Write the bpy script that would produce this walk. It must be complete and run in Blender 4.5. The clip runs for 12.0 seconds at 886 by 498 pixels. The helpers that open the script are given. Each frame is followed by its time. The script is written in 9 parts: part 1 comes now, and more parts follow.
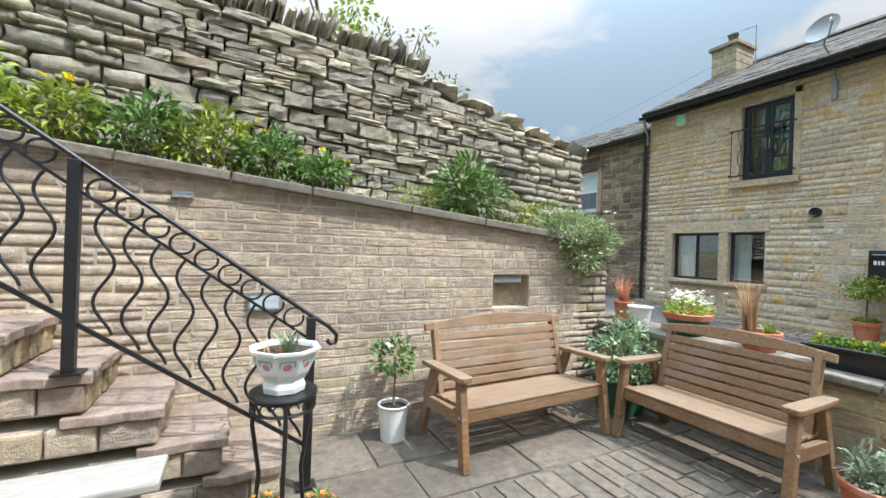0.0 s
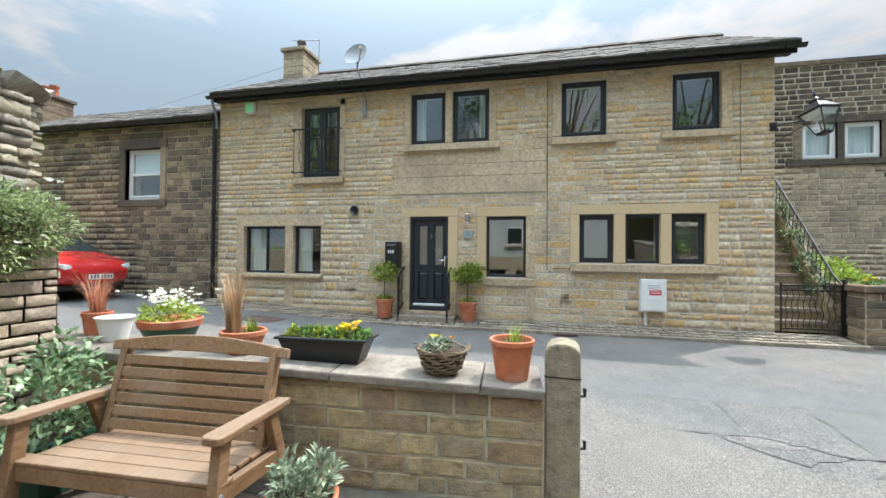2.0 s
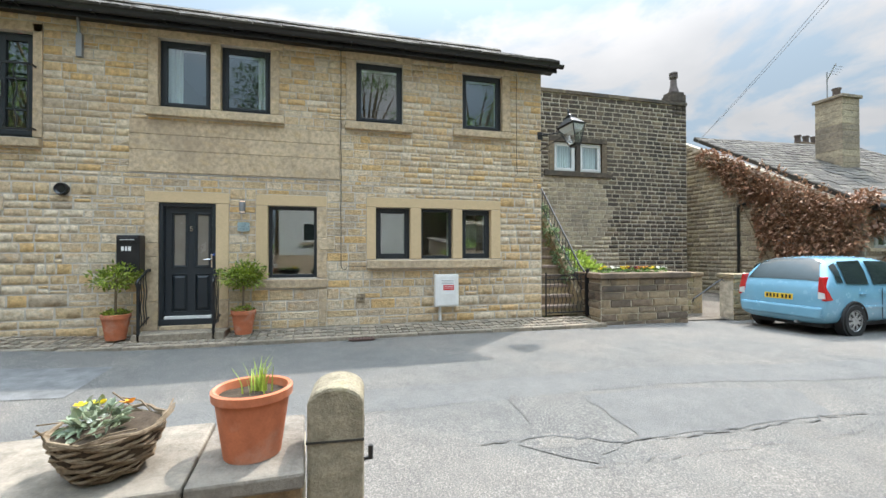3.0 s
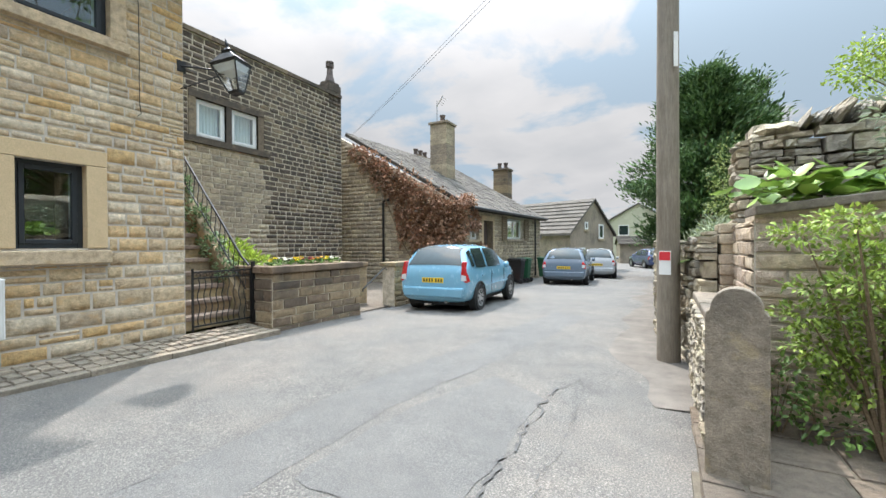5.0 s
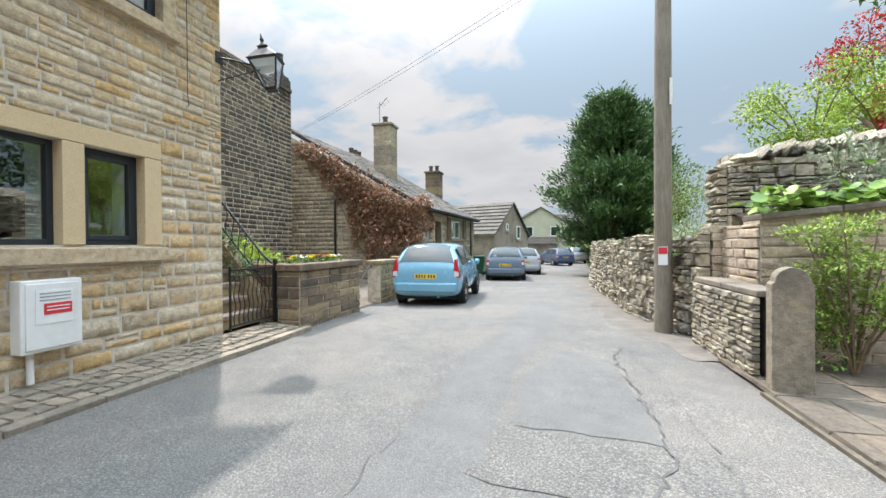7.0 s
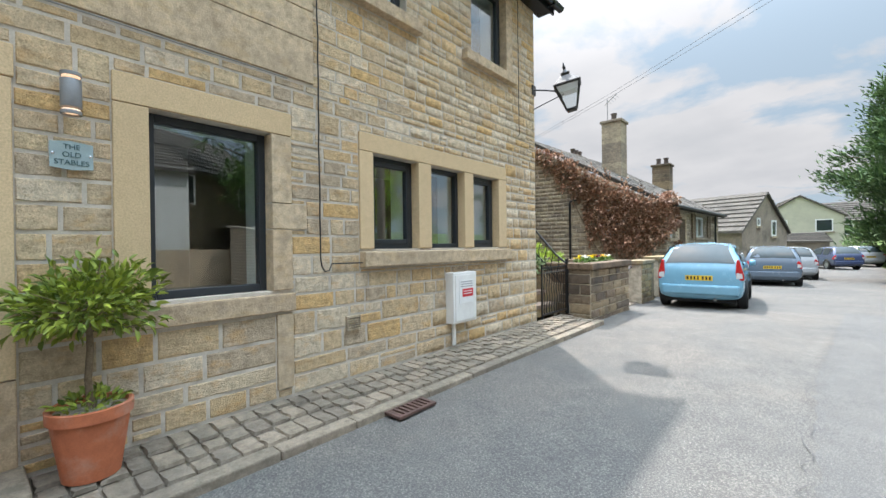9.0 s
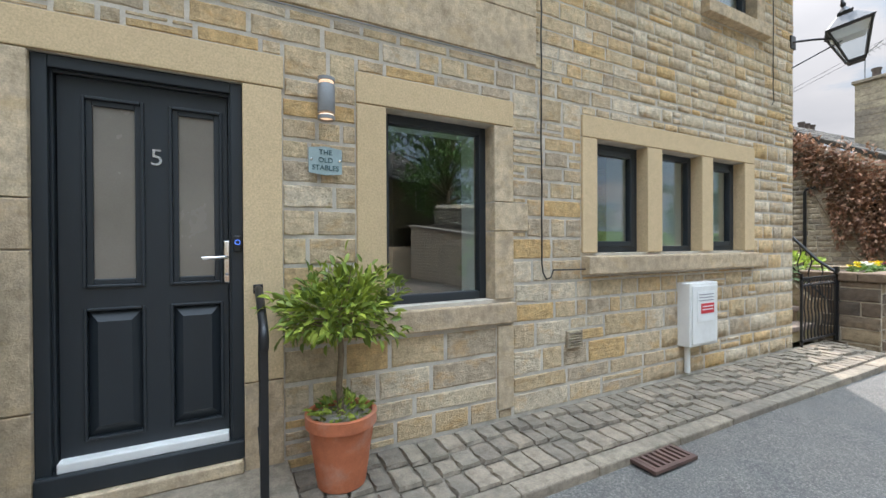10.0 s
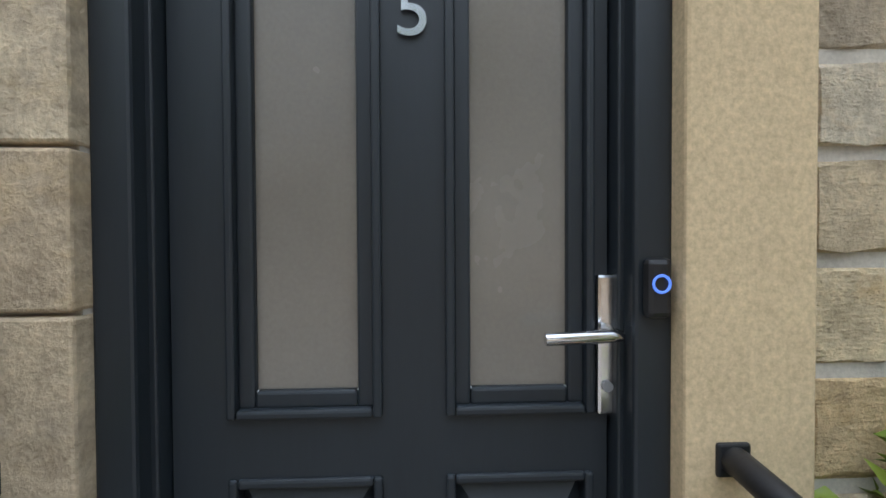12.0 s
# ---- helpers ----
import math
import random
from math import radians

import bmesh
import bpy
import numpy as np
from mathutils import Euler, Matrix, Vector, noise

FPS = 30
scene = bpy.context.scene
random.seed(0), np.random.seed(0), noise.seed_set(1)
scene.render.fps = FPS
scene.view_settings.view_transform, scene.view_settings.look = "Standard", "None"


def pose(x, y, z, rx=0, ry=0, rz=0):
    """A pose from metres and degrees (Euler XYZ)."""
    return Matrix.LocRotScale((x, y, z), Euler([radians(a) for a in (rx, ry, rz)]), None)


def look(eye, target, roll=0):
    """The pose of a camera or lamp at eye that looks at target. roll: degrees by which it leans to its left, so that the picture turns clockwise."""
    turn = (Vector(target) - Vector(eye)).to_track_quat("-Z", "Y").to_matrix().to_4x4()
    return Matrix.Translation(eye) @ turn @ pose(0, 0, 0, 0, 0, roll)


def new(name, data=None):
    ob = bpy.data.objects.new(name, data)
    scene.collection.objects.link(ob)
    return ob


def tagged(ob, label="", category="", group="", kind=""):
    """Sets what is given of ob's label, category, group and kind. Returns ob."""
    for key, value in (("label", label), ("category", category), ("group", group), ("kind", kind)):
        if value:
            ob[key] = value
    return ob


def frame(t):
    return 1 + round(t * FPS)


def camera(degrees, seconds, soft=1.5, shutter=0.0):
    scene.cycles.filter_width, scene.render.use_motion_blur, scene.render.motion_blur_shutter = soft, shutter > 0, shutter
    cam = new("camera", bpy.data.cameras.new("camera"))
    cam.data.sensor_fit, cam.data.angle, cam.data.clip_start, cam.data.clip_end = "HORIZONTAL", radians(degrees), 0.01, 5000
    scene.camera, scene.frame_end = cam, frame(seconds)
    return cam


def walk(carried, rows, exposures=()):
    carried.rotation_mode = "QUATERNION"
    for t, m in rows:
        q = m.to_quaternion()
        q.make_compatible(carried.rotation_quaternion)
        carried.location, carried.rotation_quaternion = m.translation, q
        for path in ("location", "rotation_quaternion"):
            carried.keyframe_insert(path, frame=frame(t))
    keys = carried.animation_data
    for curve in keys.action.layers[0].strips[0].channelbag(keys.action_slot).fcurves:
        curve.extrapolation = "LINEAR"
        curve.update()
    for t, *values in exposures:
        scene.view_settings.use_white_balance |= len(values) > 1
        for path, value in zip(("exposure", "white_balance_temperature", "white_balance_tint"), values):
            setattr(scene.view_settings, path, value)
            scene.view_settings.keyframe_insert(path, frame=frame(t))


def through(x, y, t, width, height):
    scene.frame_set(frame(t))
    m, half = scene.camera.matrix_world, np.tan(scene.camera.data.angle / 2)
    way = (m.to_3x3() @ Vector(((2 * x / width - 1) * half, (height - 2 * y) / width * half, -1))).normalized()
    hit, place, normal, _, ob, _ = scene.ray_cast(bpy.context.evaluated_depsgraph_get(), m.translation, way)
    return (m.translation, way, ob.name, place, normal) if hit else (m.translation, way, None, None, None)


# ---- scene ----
cam = camera(94.5, 12.0)
METRES, EYE, TILT, LEAN, TURN = 11.5, 1.5, 0.0, 0.0, -26.6
ROWS = [
    (0.0, 0.0, 0.0, 0.0, 0.0, -0.01, -1.98),
    (0.5, 0.0229, 0.0089, 0.0002, -13.18, 0.28, -1.73),
    (1.0, 0.0471, 0.0182, -0.0014, -26.11, 0.58, -1.43),
    (1.5, 0.076, 0.0288, -0.0019, -38.36, 0.74, -1.07),
    (2.0, 0.1134, 0.0386, -0.0033, -50.55, 0.76, -0.57),
    (2.5, 0.1519, 0.0519, -0.0036, -63.53, 0.68, -0.26),
    (3.0, 0.1937, 0.0627, -0.0055, -77.74, 0.54, 0.11),
    (3.5, 0.236, 0.0682, -0.0071, -92.45, 0.3, 0.47),
    (5.5, 0.4063, 0.0905, -0.0177, -132.21, -0.75, 0.15),
    (6.0, 0.4328, 0.1358, -0.0192, -137.34, -0.85, 0.1),
    (6.5, 0.4411, 0.1933, -0.0185, -139.43, -0.52, 0.26),
    (8.5, 0.4571, 0.3759, -0.0179, -124.71, 0.1, 0.95),
    (9.0, 0.4755, 0.4033, -0.0147, -112.69, -0.27, 0.74),
    (9.5, 0.4979, 0.4254, -0.0115, -101.23, -0.34, 0.46),
    (10.0, 0.53, 0.4408, -0.0096, -90.96, -0.44, 0.28),
    (10.5, 0.575, 0.4624, -0.006, -82.17, -0.46, 0.24),
    (11.0, 0.6185, 0.4923, -0.0011, -74.87, -1.26, -0.03),
    (11.5, 0.6483, 0.5212, -0.001, -69.5, -1.36, 0.09),
    (12.0, 0.6694, 0.5413, -0.0017, -65.59, -0.95, 0.29),
]
walk(cam, [(t, pose(0, 0, EYE, TILT, LEAN, TURN) @ pose(METRES * x, METRES * y, METRES * z, 90 + pitch, roll, yaw)) for t, x, y, z, yaw, pitch, roll in ROWS], [(0.0, 0.9, 6150, 10), (2.0, 0.97, 6350, 11), (3.5, 1.04, 6450, 11), (5.5, 1.03, 6480, 12), (8.5, 1.1, 6450, 12), (10.0, 1.1, 6350, 14), (12.0, 1.0, 6520, 16)])

# ---- sky and sun ----
SUN = Vector((0.43, -0.48, 1.05)).normalized()
sun = new("sun", bpy.data.lights.new("sun", "SUN"))
sun.data.energy, sun.data.angle, sun.data.color = 2.95, radians(1.2), (1.0, 0.965, 0.91)
sun.matrix_world = look(SUN * 60, (0, 0, 0))

world = bpy.data.worlds.new("sky")
scene.world = world
world.use_nodes = True
wt = world.node_tree
wt.nodes.clear()


def wnode(kind, **values):
    n = wt.nodes.new(kind)
    for k, v in values.items():
        n.inputs[k].default_value = v
    return n


sky = wt.nodes.new("ShaderNodeTexSky")
sky.sky_type, sky.sun_disc = "NISHITA", False
sky.sun_elevation, sky.sun_rotation = radians(58.5), radians(138)
sky.dust_density, sky.ozone_density = 1.5, 1.5
coord = wt.nodes.new("ShaderNodeTexCoord")
split = wt.nodes.new("ShaderNodeSeparateXYZ")
wt.links.new(coord.outputs["Generated"], split.inputs[0])
lift = wt.nodes.new("ShaderNodeMath")
lift.operation, lift.inputs[1].default_value = "ADD", 0.22
wt.links.new(split.outputs["Z"], lift.inputs[0])
flat = wt.nodes.new("ShaderNodeVectorMath")
flat.operation = "DIVIDE"
wt.links.new(coord.outputs["Generated"], flat.inputs[0])
wt.links.new(lift.outputs[0], flat.inputs[1])
puffs = wnode("ShaderNodeTexNoise", Scale=1.25, Detail=9.0, Roughness=0.56, Distortion=0.25)
wt.links.new(flat.outputs[0], puffs.inputs["Vector"])
cover = wt.nodes.new("ShaderNodeValToRGB")
cover.color_ramp.elements[0].position, cover.color_ramp.elements[1].position = 0.49, 0.56
wt.links.new(puffs.outputs["Fac"], cover.inputs[0])
shade = wnode("ShaderNodeTexNoise", Scale=3.0, Detail=6.0)
wt.links.new(flat.outputs[0], shade.inputs["Vector"])
tone = wt.nodes.new("ShaderNodeValToRGB")
tone.color_ramp.elements[0].position, tone.color_ramp.elements[1].position = 0.3, 0.7
tone.color_ramp.elements[0].color, tone.color_ramp.elements[1].color = (7.3, 7.5, 7.7, 1), (8.7, 8.75, 8.8, 1)
wt.links.new(shade.outputs["Fac"], tone.inputs[0])
pale = wt.nodes.new("ShaderNodeMix")
pale.data_type = "RGBA"
pale.inputs["Factor"].default_value, pale.inputs["B"].default_value = 0.85, (5.5, 7.0, 8.2, 1)
wt.links.new(sky.outputs[0], pale.inputs["A"])
blend = wt.nodes.new("ShaderNodeMix")
blend.data_type = "RGBA"
wt.links.new(cover.outputs["Color"], blend.inputs["Factor"])
wt.links.new(pale.outputs["Result"], blend.inputs["A"])
wt.links.new(tone.outputs["Color"], blend.inputs["B"])
back = wnode("ShaderNodeBackground", Strength=0.067)
# an overcast sky is brighter overhead than at the horizon
height = wt.nodes.new("ShaderNodeMath")
height.operation, height.inputs[1].default_value = "POWER", 4.2
top_ = wt.nodes.new("ShaderNodeClamp")
wt.links.new(split.outputs["Z"], top_.inputs[0])
wt.links.new(top_.outputs[0], height.inputs[0])
rise = wt.nodes.new("ShaderNodeMapRange")
rise.inputs["To Min"].default_value, rise.inputs["To Max"].default_value = 0.6, 9.0
wt.links.new(height.outputs[0], rise.inputs["Value"])
dome = wt.nodes.new("ShaderNodeVectorMath")
dome.operation = "SCALE"
wt.links.new(blend.outputs["Result"], dome.inputs[0])
wt.links.new(rise.outputs[0], dome.inputs["Scale"])
wt.links.new(dome.outputs[0], back.inputs["Color"])
wout = wt.nodes.new("ShaderNodeOutputWorld")
wt.links.new(back.outputs[0], wout.inputs[0])


# ---- tools for meshes ----
class Geo:
    """Vertices and faces of one mesh."""

    def __init__(self):
        self.v, self.f = [], []

    def add(self, vs, fs, m=None):
        n = len(self.v)
        self.v += [tuple(m @ Vector(p)) for p in vs] if m else [tuple(p) for p in vs]
        self.f += [tuple(i + n for i in q) for q in fs]
        return self

    def bx(self, x0, x1, y0, y1, z0, z1, m=None):
        vs = [(x, y, z) for x in (x0, x1) for y in (y0, y1) for z in (z0, z1)]
        return self.add(vs, [(0, 1, 3, 2), (4, 6, 7, 5), (0, 4, 5, 1), (2, 3, 7, 6), (0, 2, 6, 4), (1, 5, 7, 3)], m)

    def bar(self, a, b, w, h, up=(0, 0, 1)):
        """A square bar from a to b, w wide and h thick along up."""
        a, b = Vector(a), Vector(b)
        d = (b - a).normalized()
        s = d.cross(Vector(up)).normalized()
        u = s.cross(d)
        vs = [p + s * (i * w / 2) + u * (j * h / 2) for p in (a, b) for i, j in ((-1, -1), (1, -1), (1, 1), (-1, 1))]
        return self.add(vs, [(3, 2, 1, 0), (4, 5, 6, 7), (0, 1, 5, 4), (1, 2, 6, 5), (2, 3, 7, 6), (3, 0, 4, 7)])

    def tube(self, pts, r, n=8, caps=True):
        pts = [Vector(p) for p in pts]
        rs = r if isinstance(r, (list, tuple)) else [r] * len(pts)
        d = (pts[1] - pts[0]).normalized()
        s = d.orthogonal().normalized()
        vs, fs = [], []
        for i, p in enumerate(pts):
            a, b = pts[max(i - 1, 0)], pts[min(i + 1, len(pts) - 1)]
            d = (b - a).normalized()
            s = (s - d * s.dot(d)).normalized()
            t = d.cross(s)
            vs += [p + (s * math.cos(2 * math.pi * k / n) + t * math.sin(2 * math.pi * k / n)) * rs[i] for k in range(n)]
            if i:
                o = (i - 1) * n
                fs += [(o + k, o + (k + 1) % n, o + n + (k + 1) % n, o + n + k) for k in range(n)]
        if caps:
            fs += [tuple(range(n - 1, -1, -1)), tuple(range(len(vs) - n, len(vs)))]
        return self.add(vs, fs)

    def lathe(self, prof, n=24, m=None, sq=None):
        vs, fs = [], []
        for i, (r, z) in enumerate(prof):
            vs += [(r * math.cos(2 * math.pi * k / n), r * math.sin(2 * math.pi * k / n), z) for k in range(n)]
            if i:
                o = (i - 1) * n
                fs += [(o + k, o + (k + 1) % n, o + n + (k + 1) % n, o + n + k) for k in range(n)]
        return self.add(vs, fs, m)

    def prism(self, poly, d0, d1, m=None):
        """A polygon in x and z, from y = d0 to d1."""
        n = len(poly)
        vs = [(x, d0, z) for x, z in poly] + [(x, d1, z) for x, z in poly]
        fs = [tuple(range(n)), tuple(range(2 * n - 1, n - 1, -1))] + [(i, i + n, (i + 1) % n + n, (i + 1) % n) for i in range(n)]
        return self.add(vs, fs, m)


def mesh_of(name, g, mat, smooth=0):
    me = bpy.data.meshes.new(name)
    me.from_pydata(g.v, [], g.f)
    me.validate()
    bm = bmesh.new()
    bm.from_mesh(me)
    bmesh.ops.recalc_face_normals(bm, faces=bm.faces)
    bm.to_mesh(me)
    bm.free()
    if mat:
        me.materials.append(mat)
    if smooth:
        me.polygons.foreach_set("use_smooth", [True] * len(me.polygons))
        me.set_sharp_from_angle(angle=radians(smooth))
    return me


def part(name, g, mat, parent=None, label="", m=None, smooth=0, bevel=0, kind=""):
    ob = new(name, g if isinstance(g, bpy.types.Mesh) else mesh_of(name, g, mat, smooth))
    ob.parent = parent
    if m:
        ob.matrix_basis = m
    if bevel:
        mod = ob.modifiers.new("edges", "BEVEL")
        mod.width, mod.segments, mod.limit_method, mod.angle_limit = bevel, 2, "ANGLE", radians(40)
    return tagged(ob, label, kind=kind)


def thing(name, m, label, category, group="", kind=""):
    ob = new(name)
    ob.empty_display_size = 0.1
    ob.matrix_basis = m
    return tagged(ob, label, category, group, kind)


def soup(name, V, F, mat, parent=None, label="", smooth=False, m=None, kind=""):
    """A mesh from numpy vertices and faces of one size."""
    me = bpy.data.meshes.new(name)
    V, F = np.asarray(V, dtype=np.float32), np.asarray(F, dtype=np.int32)
    me.vertices.add(len(V))
    me.vertices.foreach_set("co", V.ravel())
    k = F.shape[1]
    me.loops.add(F.size)
    me.loops.foreach_set("vertex_index", F.ravel())
    me.polygons.add(len(F))
    me.polygons.foreach_set("loop_start", np.arange(0, F.size, k, dtype=np.int32))
    if smooth:
        me.polygons.foreach_set("use_smooth", np.ones(len(F), dtype=bool))
    me.update(calc_edges=True)
    me.materials.append(mat)
    ob = new(name, me)
    ob.parent = parent
    if m:
        ob.matrix_basis = m
    return tagged(ob, label, kind=kind)


# ---- materials ----
def nodes_of(name):
    mt = bpy.data.materials.new(name)
    mt.use_nodes = True
    nt = mt.node_tree
    return mt, nt, nt.nodes["Principled BSDF"]


def put(nt, kind, **values):
    n = nt.nodes.new(kind)
    for k, v in values.items():
        n.inputs[k.replace("_", " ")].default_value = v
    return n


def grain(nt, scale, detail=5.0, rough=0.6, stretch=(1, 1, 1), local=False):
    src = nt.nodes.new("ShaderNodeTexCoord") if local else nt.nodes.new("ShaderNodeNewGeometry")
    mp = put(nt, "ShaderNodeMapping", Scale=stretch)
    nt.links.new(src.outputs["Object" if local else "Position"], mp.inputs["Vector"])
    n = put(nt, "ShaderNodeTexNoise", Scale=scale, Detail=detail, Roughness=rough)
    nt.links.new(mp.outputs[0], n.inputs["Vector"])
    return n


def ramp(nt, src, stops, mode="LINEAR"):
    r = nt.nodes.new("ShaderNodeValToRGB")
    r.color_ramp.interpolation = mode
    e = r.color_ramp.elements
    while len(e) < len(stops):
        e.new(0.5)
    for el, (p, c) in zip(e, stops):
        el.position, el.color = p, (*c, 1) if len(c) == 3 else c
    nt.links.new(src, r.inputs[0])
    return r.outputs["Color"]


def mixed(nt, a, b, fac, how="MIX"):
    n = nt.nodes.new("ShaderNodeMix")
    n.data_type, n.blend_type = "RGBA", how
    for key, v in (("Factor", fac), ("A", a), ("B", b)):
        if isinstance(v, (int, float)):
            n.inputs[key].default_value = v
        elif isinstance(v, tuple):
            n.inputs[key].default_value = (*v, 1)
        else:
            nt.links.new(v, n.inputs[key])
    return n.outputs["Result"]


def bumped(nt, bsdf, pairs, distance=0.01):
    last = None
    for src, strength in pairs:
        b = put(nt, "ShaderNodeBump", Strength=strength, Distance=distance)
        nt.links.new(src, b.inputs["Height"])
        if last:
            nt.links.new(last, b.inputs["Normal"])
        last = b.outputs[0]
    nt.links.new(last, bsdf.inputs["Normal"])


def spread(c, k=1.0):
    return tuple(min(1, x * k) for x in c)


def piece_random(nt):
    """A number that differs from piece to piece."""
    a, b = nt.nodes.new("ShaderNodeObjectInfo"), nt.nodes.new("ShaderNodeNewGeometry")
    s = nt.nodes.new("ShaderNodeMath")
    s.operation = "ADD"
    nt.links.new(a.outputs["Random"], s.inputs[0])
    nt.links.new(b.outputs["Random Per Island"], s.inputs[1])
    f = nt.nodes.new("ShaderNodeMath")
    f.operation = "FRACT"
    nt.links.new(s.outputs[0], f.inputs[0])
    return f.outputs[0]


def stone_mat(name, palette, stain=(0.12, 0.1, 0.08), amount=0.5, moss=None, scale=1.0, rough=0.9, bump=0.6, mottle=0.85, blotch=None, layers=0.0):
    mt, nt, p = nodes_of(name)
    rnd = piece_random(nt)
    col = ramp(nt, rnd, [(i / len(palette), c) for i, c in enumerate(palette)], "CONSTANT" if len(palette) > 3 else "LINEAR")
    fine, mid, big = grain(nt, 90 * scale, 6, 0.7), grain(nt, 14 * scale, 5, 0.65), grain(nt, 1.3 * scale, 4)
    col = mixed(nt, col, ramp(nt, mid.outputs["Fac"], [(0.28, (0.6, 0.58, 0.56)), (0.5, (1.0, 1.0, 1.0)), (0.72, (1.35, 1.33, 1.3))]), mottle, "MULTIPLY")
    col = mixed(nt, col, ramp(nt, fine.outputs["Fac"], [(0.3, (0.7, 0.7, 0.7)), (0.7, (1.3, 1.3, 1.3))]), 0.7, "MULTIPLY")
    if blotch:
        for k, (tint, share) in enumerate(blotch):
            spots = grain(nt, (4.3 + 3.1 * k) * scale, 5, 0.66, (1, 1, 1.9 - 0.6 * k))
            col = mixed(nt, col, tint, ramp(nt, spots.outputs["Fac"], [(0.53, (0, 0, 0)), (0.67, (share,) * 3)]))
    mask = ramp(nt, big.outputs["Fac"], [(0.46, (0, 0, 0)), (0.72, (amount, amount, amount))])
    col = mixed(nt, col, stain, mask)
    if moss:
        patch = grain(nt, 5 * scale, 6, 0.7)
        col = mixed(nt, col, moss, ramp(nt, patch.outputs["Fac"], [(0.56, (0, 0, 0)), (0.72, (0.7, 0.7, 0.7))]))
    nt.links.new(col, p.inputs["Base Color"])
    p.inputs["Roughness"].default_value = rough
    p.inputs["Specular IOR Level"].default_value = 0.25
    relief = [(mid.outputs["Fac"], bump), (fine.outputs["Fac"], bump * 0.7)]
    if layers:
        relief.append((grain(nt, 8 * scale, 6, 0.7, (1, 1, 5)).outputs["Fac"], layers))
    bumped(nt, p, relief, 0.02)
    return mt


def plain_mat(name, color, rough=0.5, metal=0.0, vary=0.15, scale=8.0, bump=0.1, fine=120.0, stretch=(1, 1, 1), coat=0.0, spec=0.5, dirt=None, dirt_amount=0.3):
    mt, nt, p = nodes_of(name)
    a, b = grain(nt, scale, 5, 0.6, stretch), grain(nt, fine, 4, 0.6, stretch)
    col = ramp(nt, a.outputs["Fac"], [(0.3, spread(color, 1 - vary)), (0.7, spread(color, 1 + vary))])
    col = mixed(nt, col, ramp(nt, b.outputs["Fac"], [(0.3, (1 - vary,) * 3), (0.7, (1 + vary * 0.6,) * 3)]), 0.6, "MULTIPLY")
    if dirt:
        d = grain(nt, scale * 0.4, 6, 0.65)
        col = mixed(nt, col, dirt, ramp(nt, d.outputs["Fac"], [(0.48, (0, 0, 0)), (0.75, (dirt_amount,) * 3)]))
    nt.links.new(col, p.inputs["Base Color"])
    nt.links.new(ramp(nt, a.outputs["Fac"], [(0.3, (max(0, rough - 0.06),) * 3), (0.7, (min(1, rough + 0.08),) * 3)]), p.inputs["Roughness"])
    p.inputs["Metallic"].default_value, p.inputs["Coat Weight"].default_value = metal, coat
    p.inputs["Specular IOR Level"].default_value = spec
    if bump:
        bumped(nt, p, [(a.outputs["Fac"], bump), (b.outputs["Fac"], bump * 0.6)], 0.004)
    return mt


def leaf_mat(name, dark, light, rough=0.5, through=0.25):
    mt, nt, p = nodes_of(name)
    rnd = piece_random(nt)
    col = ramp(nt, rnd, [(0.0, dark), (0.75, light), (1.0, spread(light, 1.5))])
    g = grain(nt, 2.5, 3)
    col = mixed(nt, col, ramp(nt, g.outputs["Fac"], [(0.35, (0.65, 0.7, 0.6)), (0.65, (1.2, 1.15, 1.1))]), 0.8, "MULTIPLY")
    nt.links.new(col, p.inputs["Base Color"])
    p.inputs["Roughness"].default_value = rough
    p.inputs["Specular IOR Level"].default_value = 0.35
    tr = nt.nodes.new("ShaderNodeBsdfTranslucent")
    nt.links.new(col, tr.inputs["Color"])
    mx = put(nt, "ShaderNodeMixShader", Fac=through)
    nt.links.new(p.outputs[0], mx.inputs[1])
    nt.links.new(tr.outputs[0], mx.inputs[2])
    nt.links.new(mx.outputs[0], nt.nodes["Material Output"].inputs[0])
    return mt


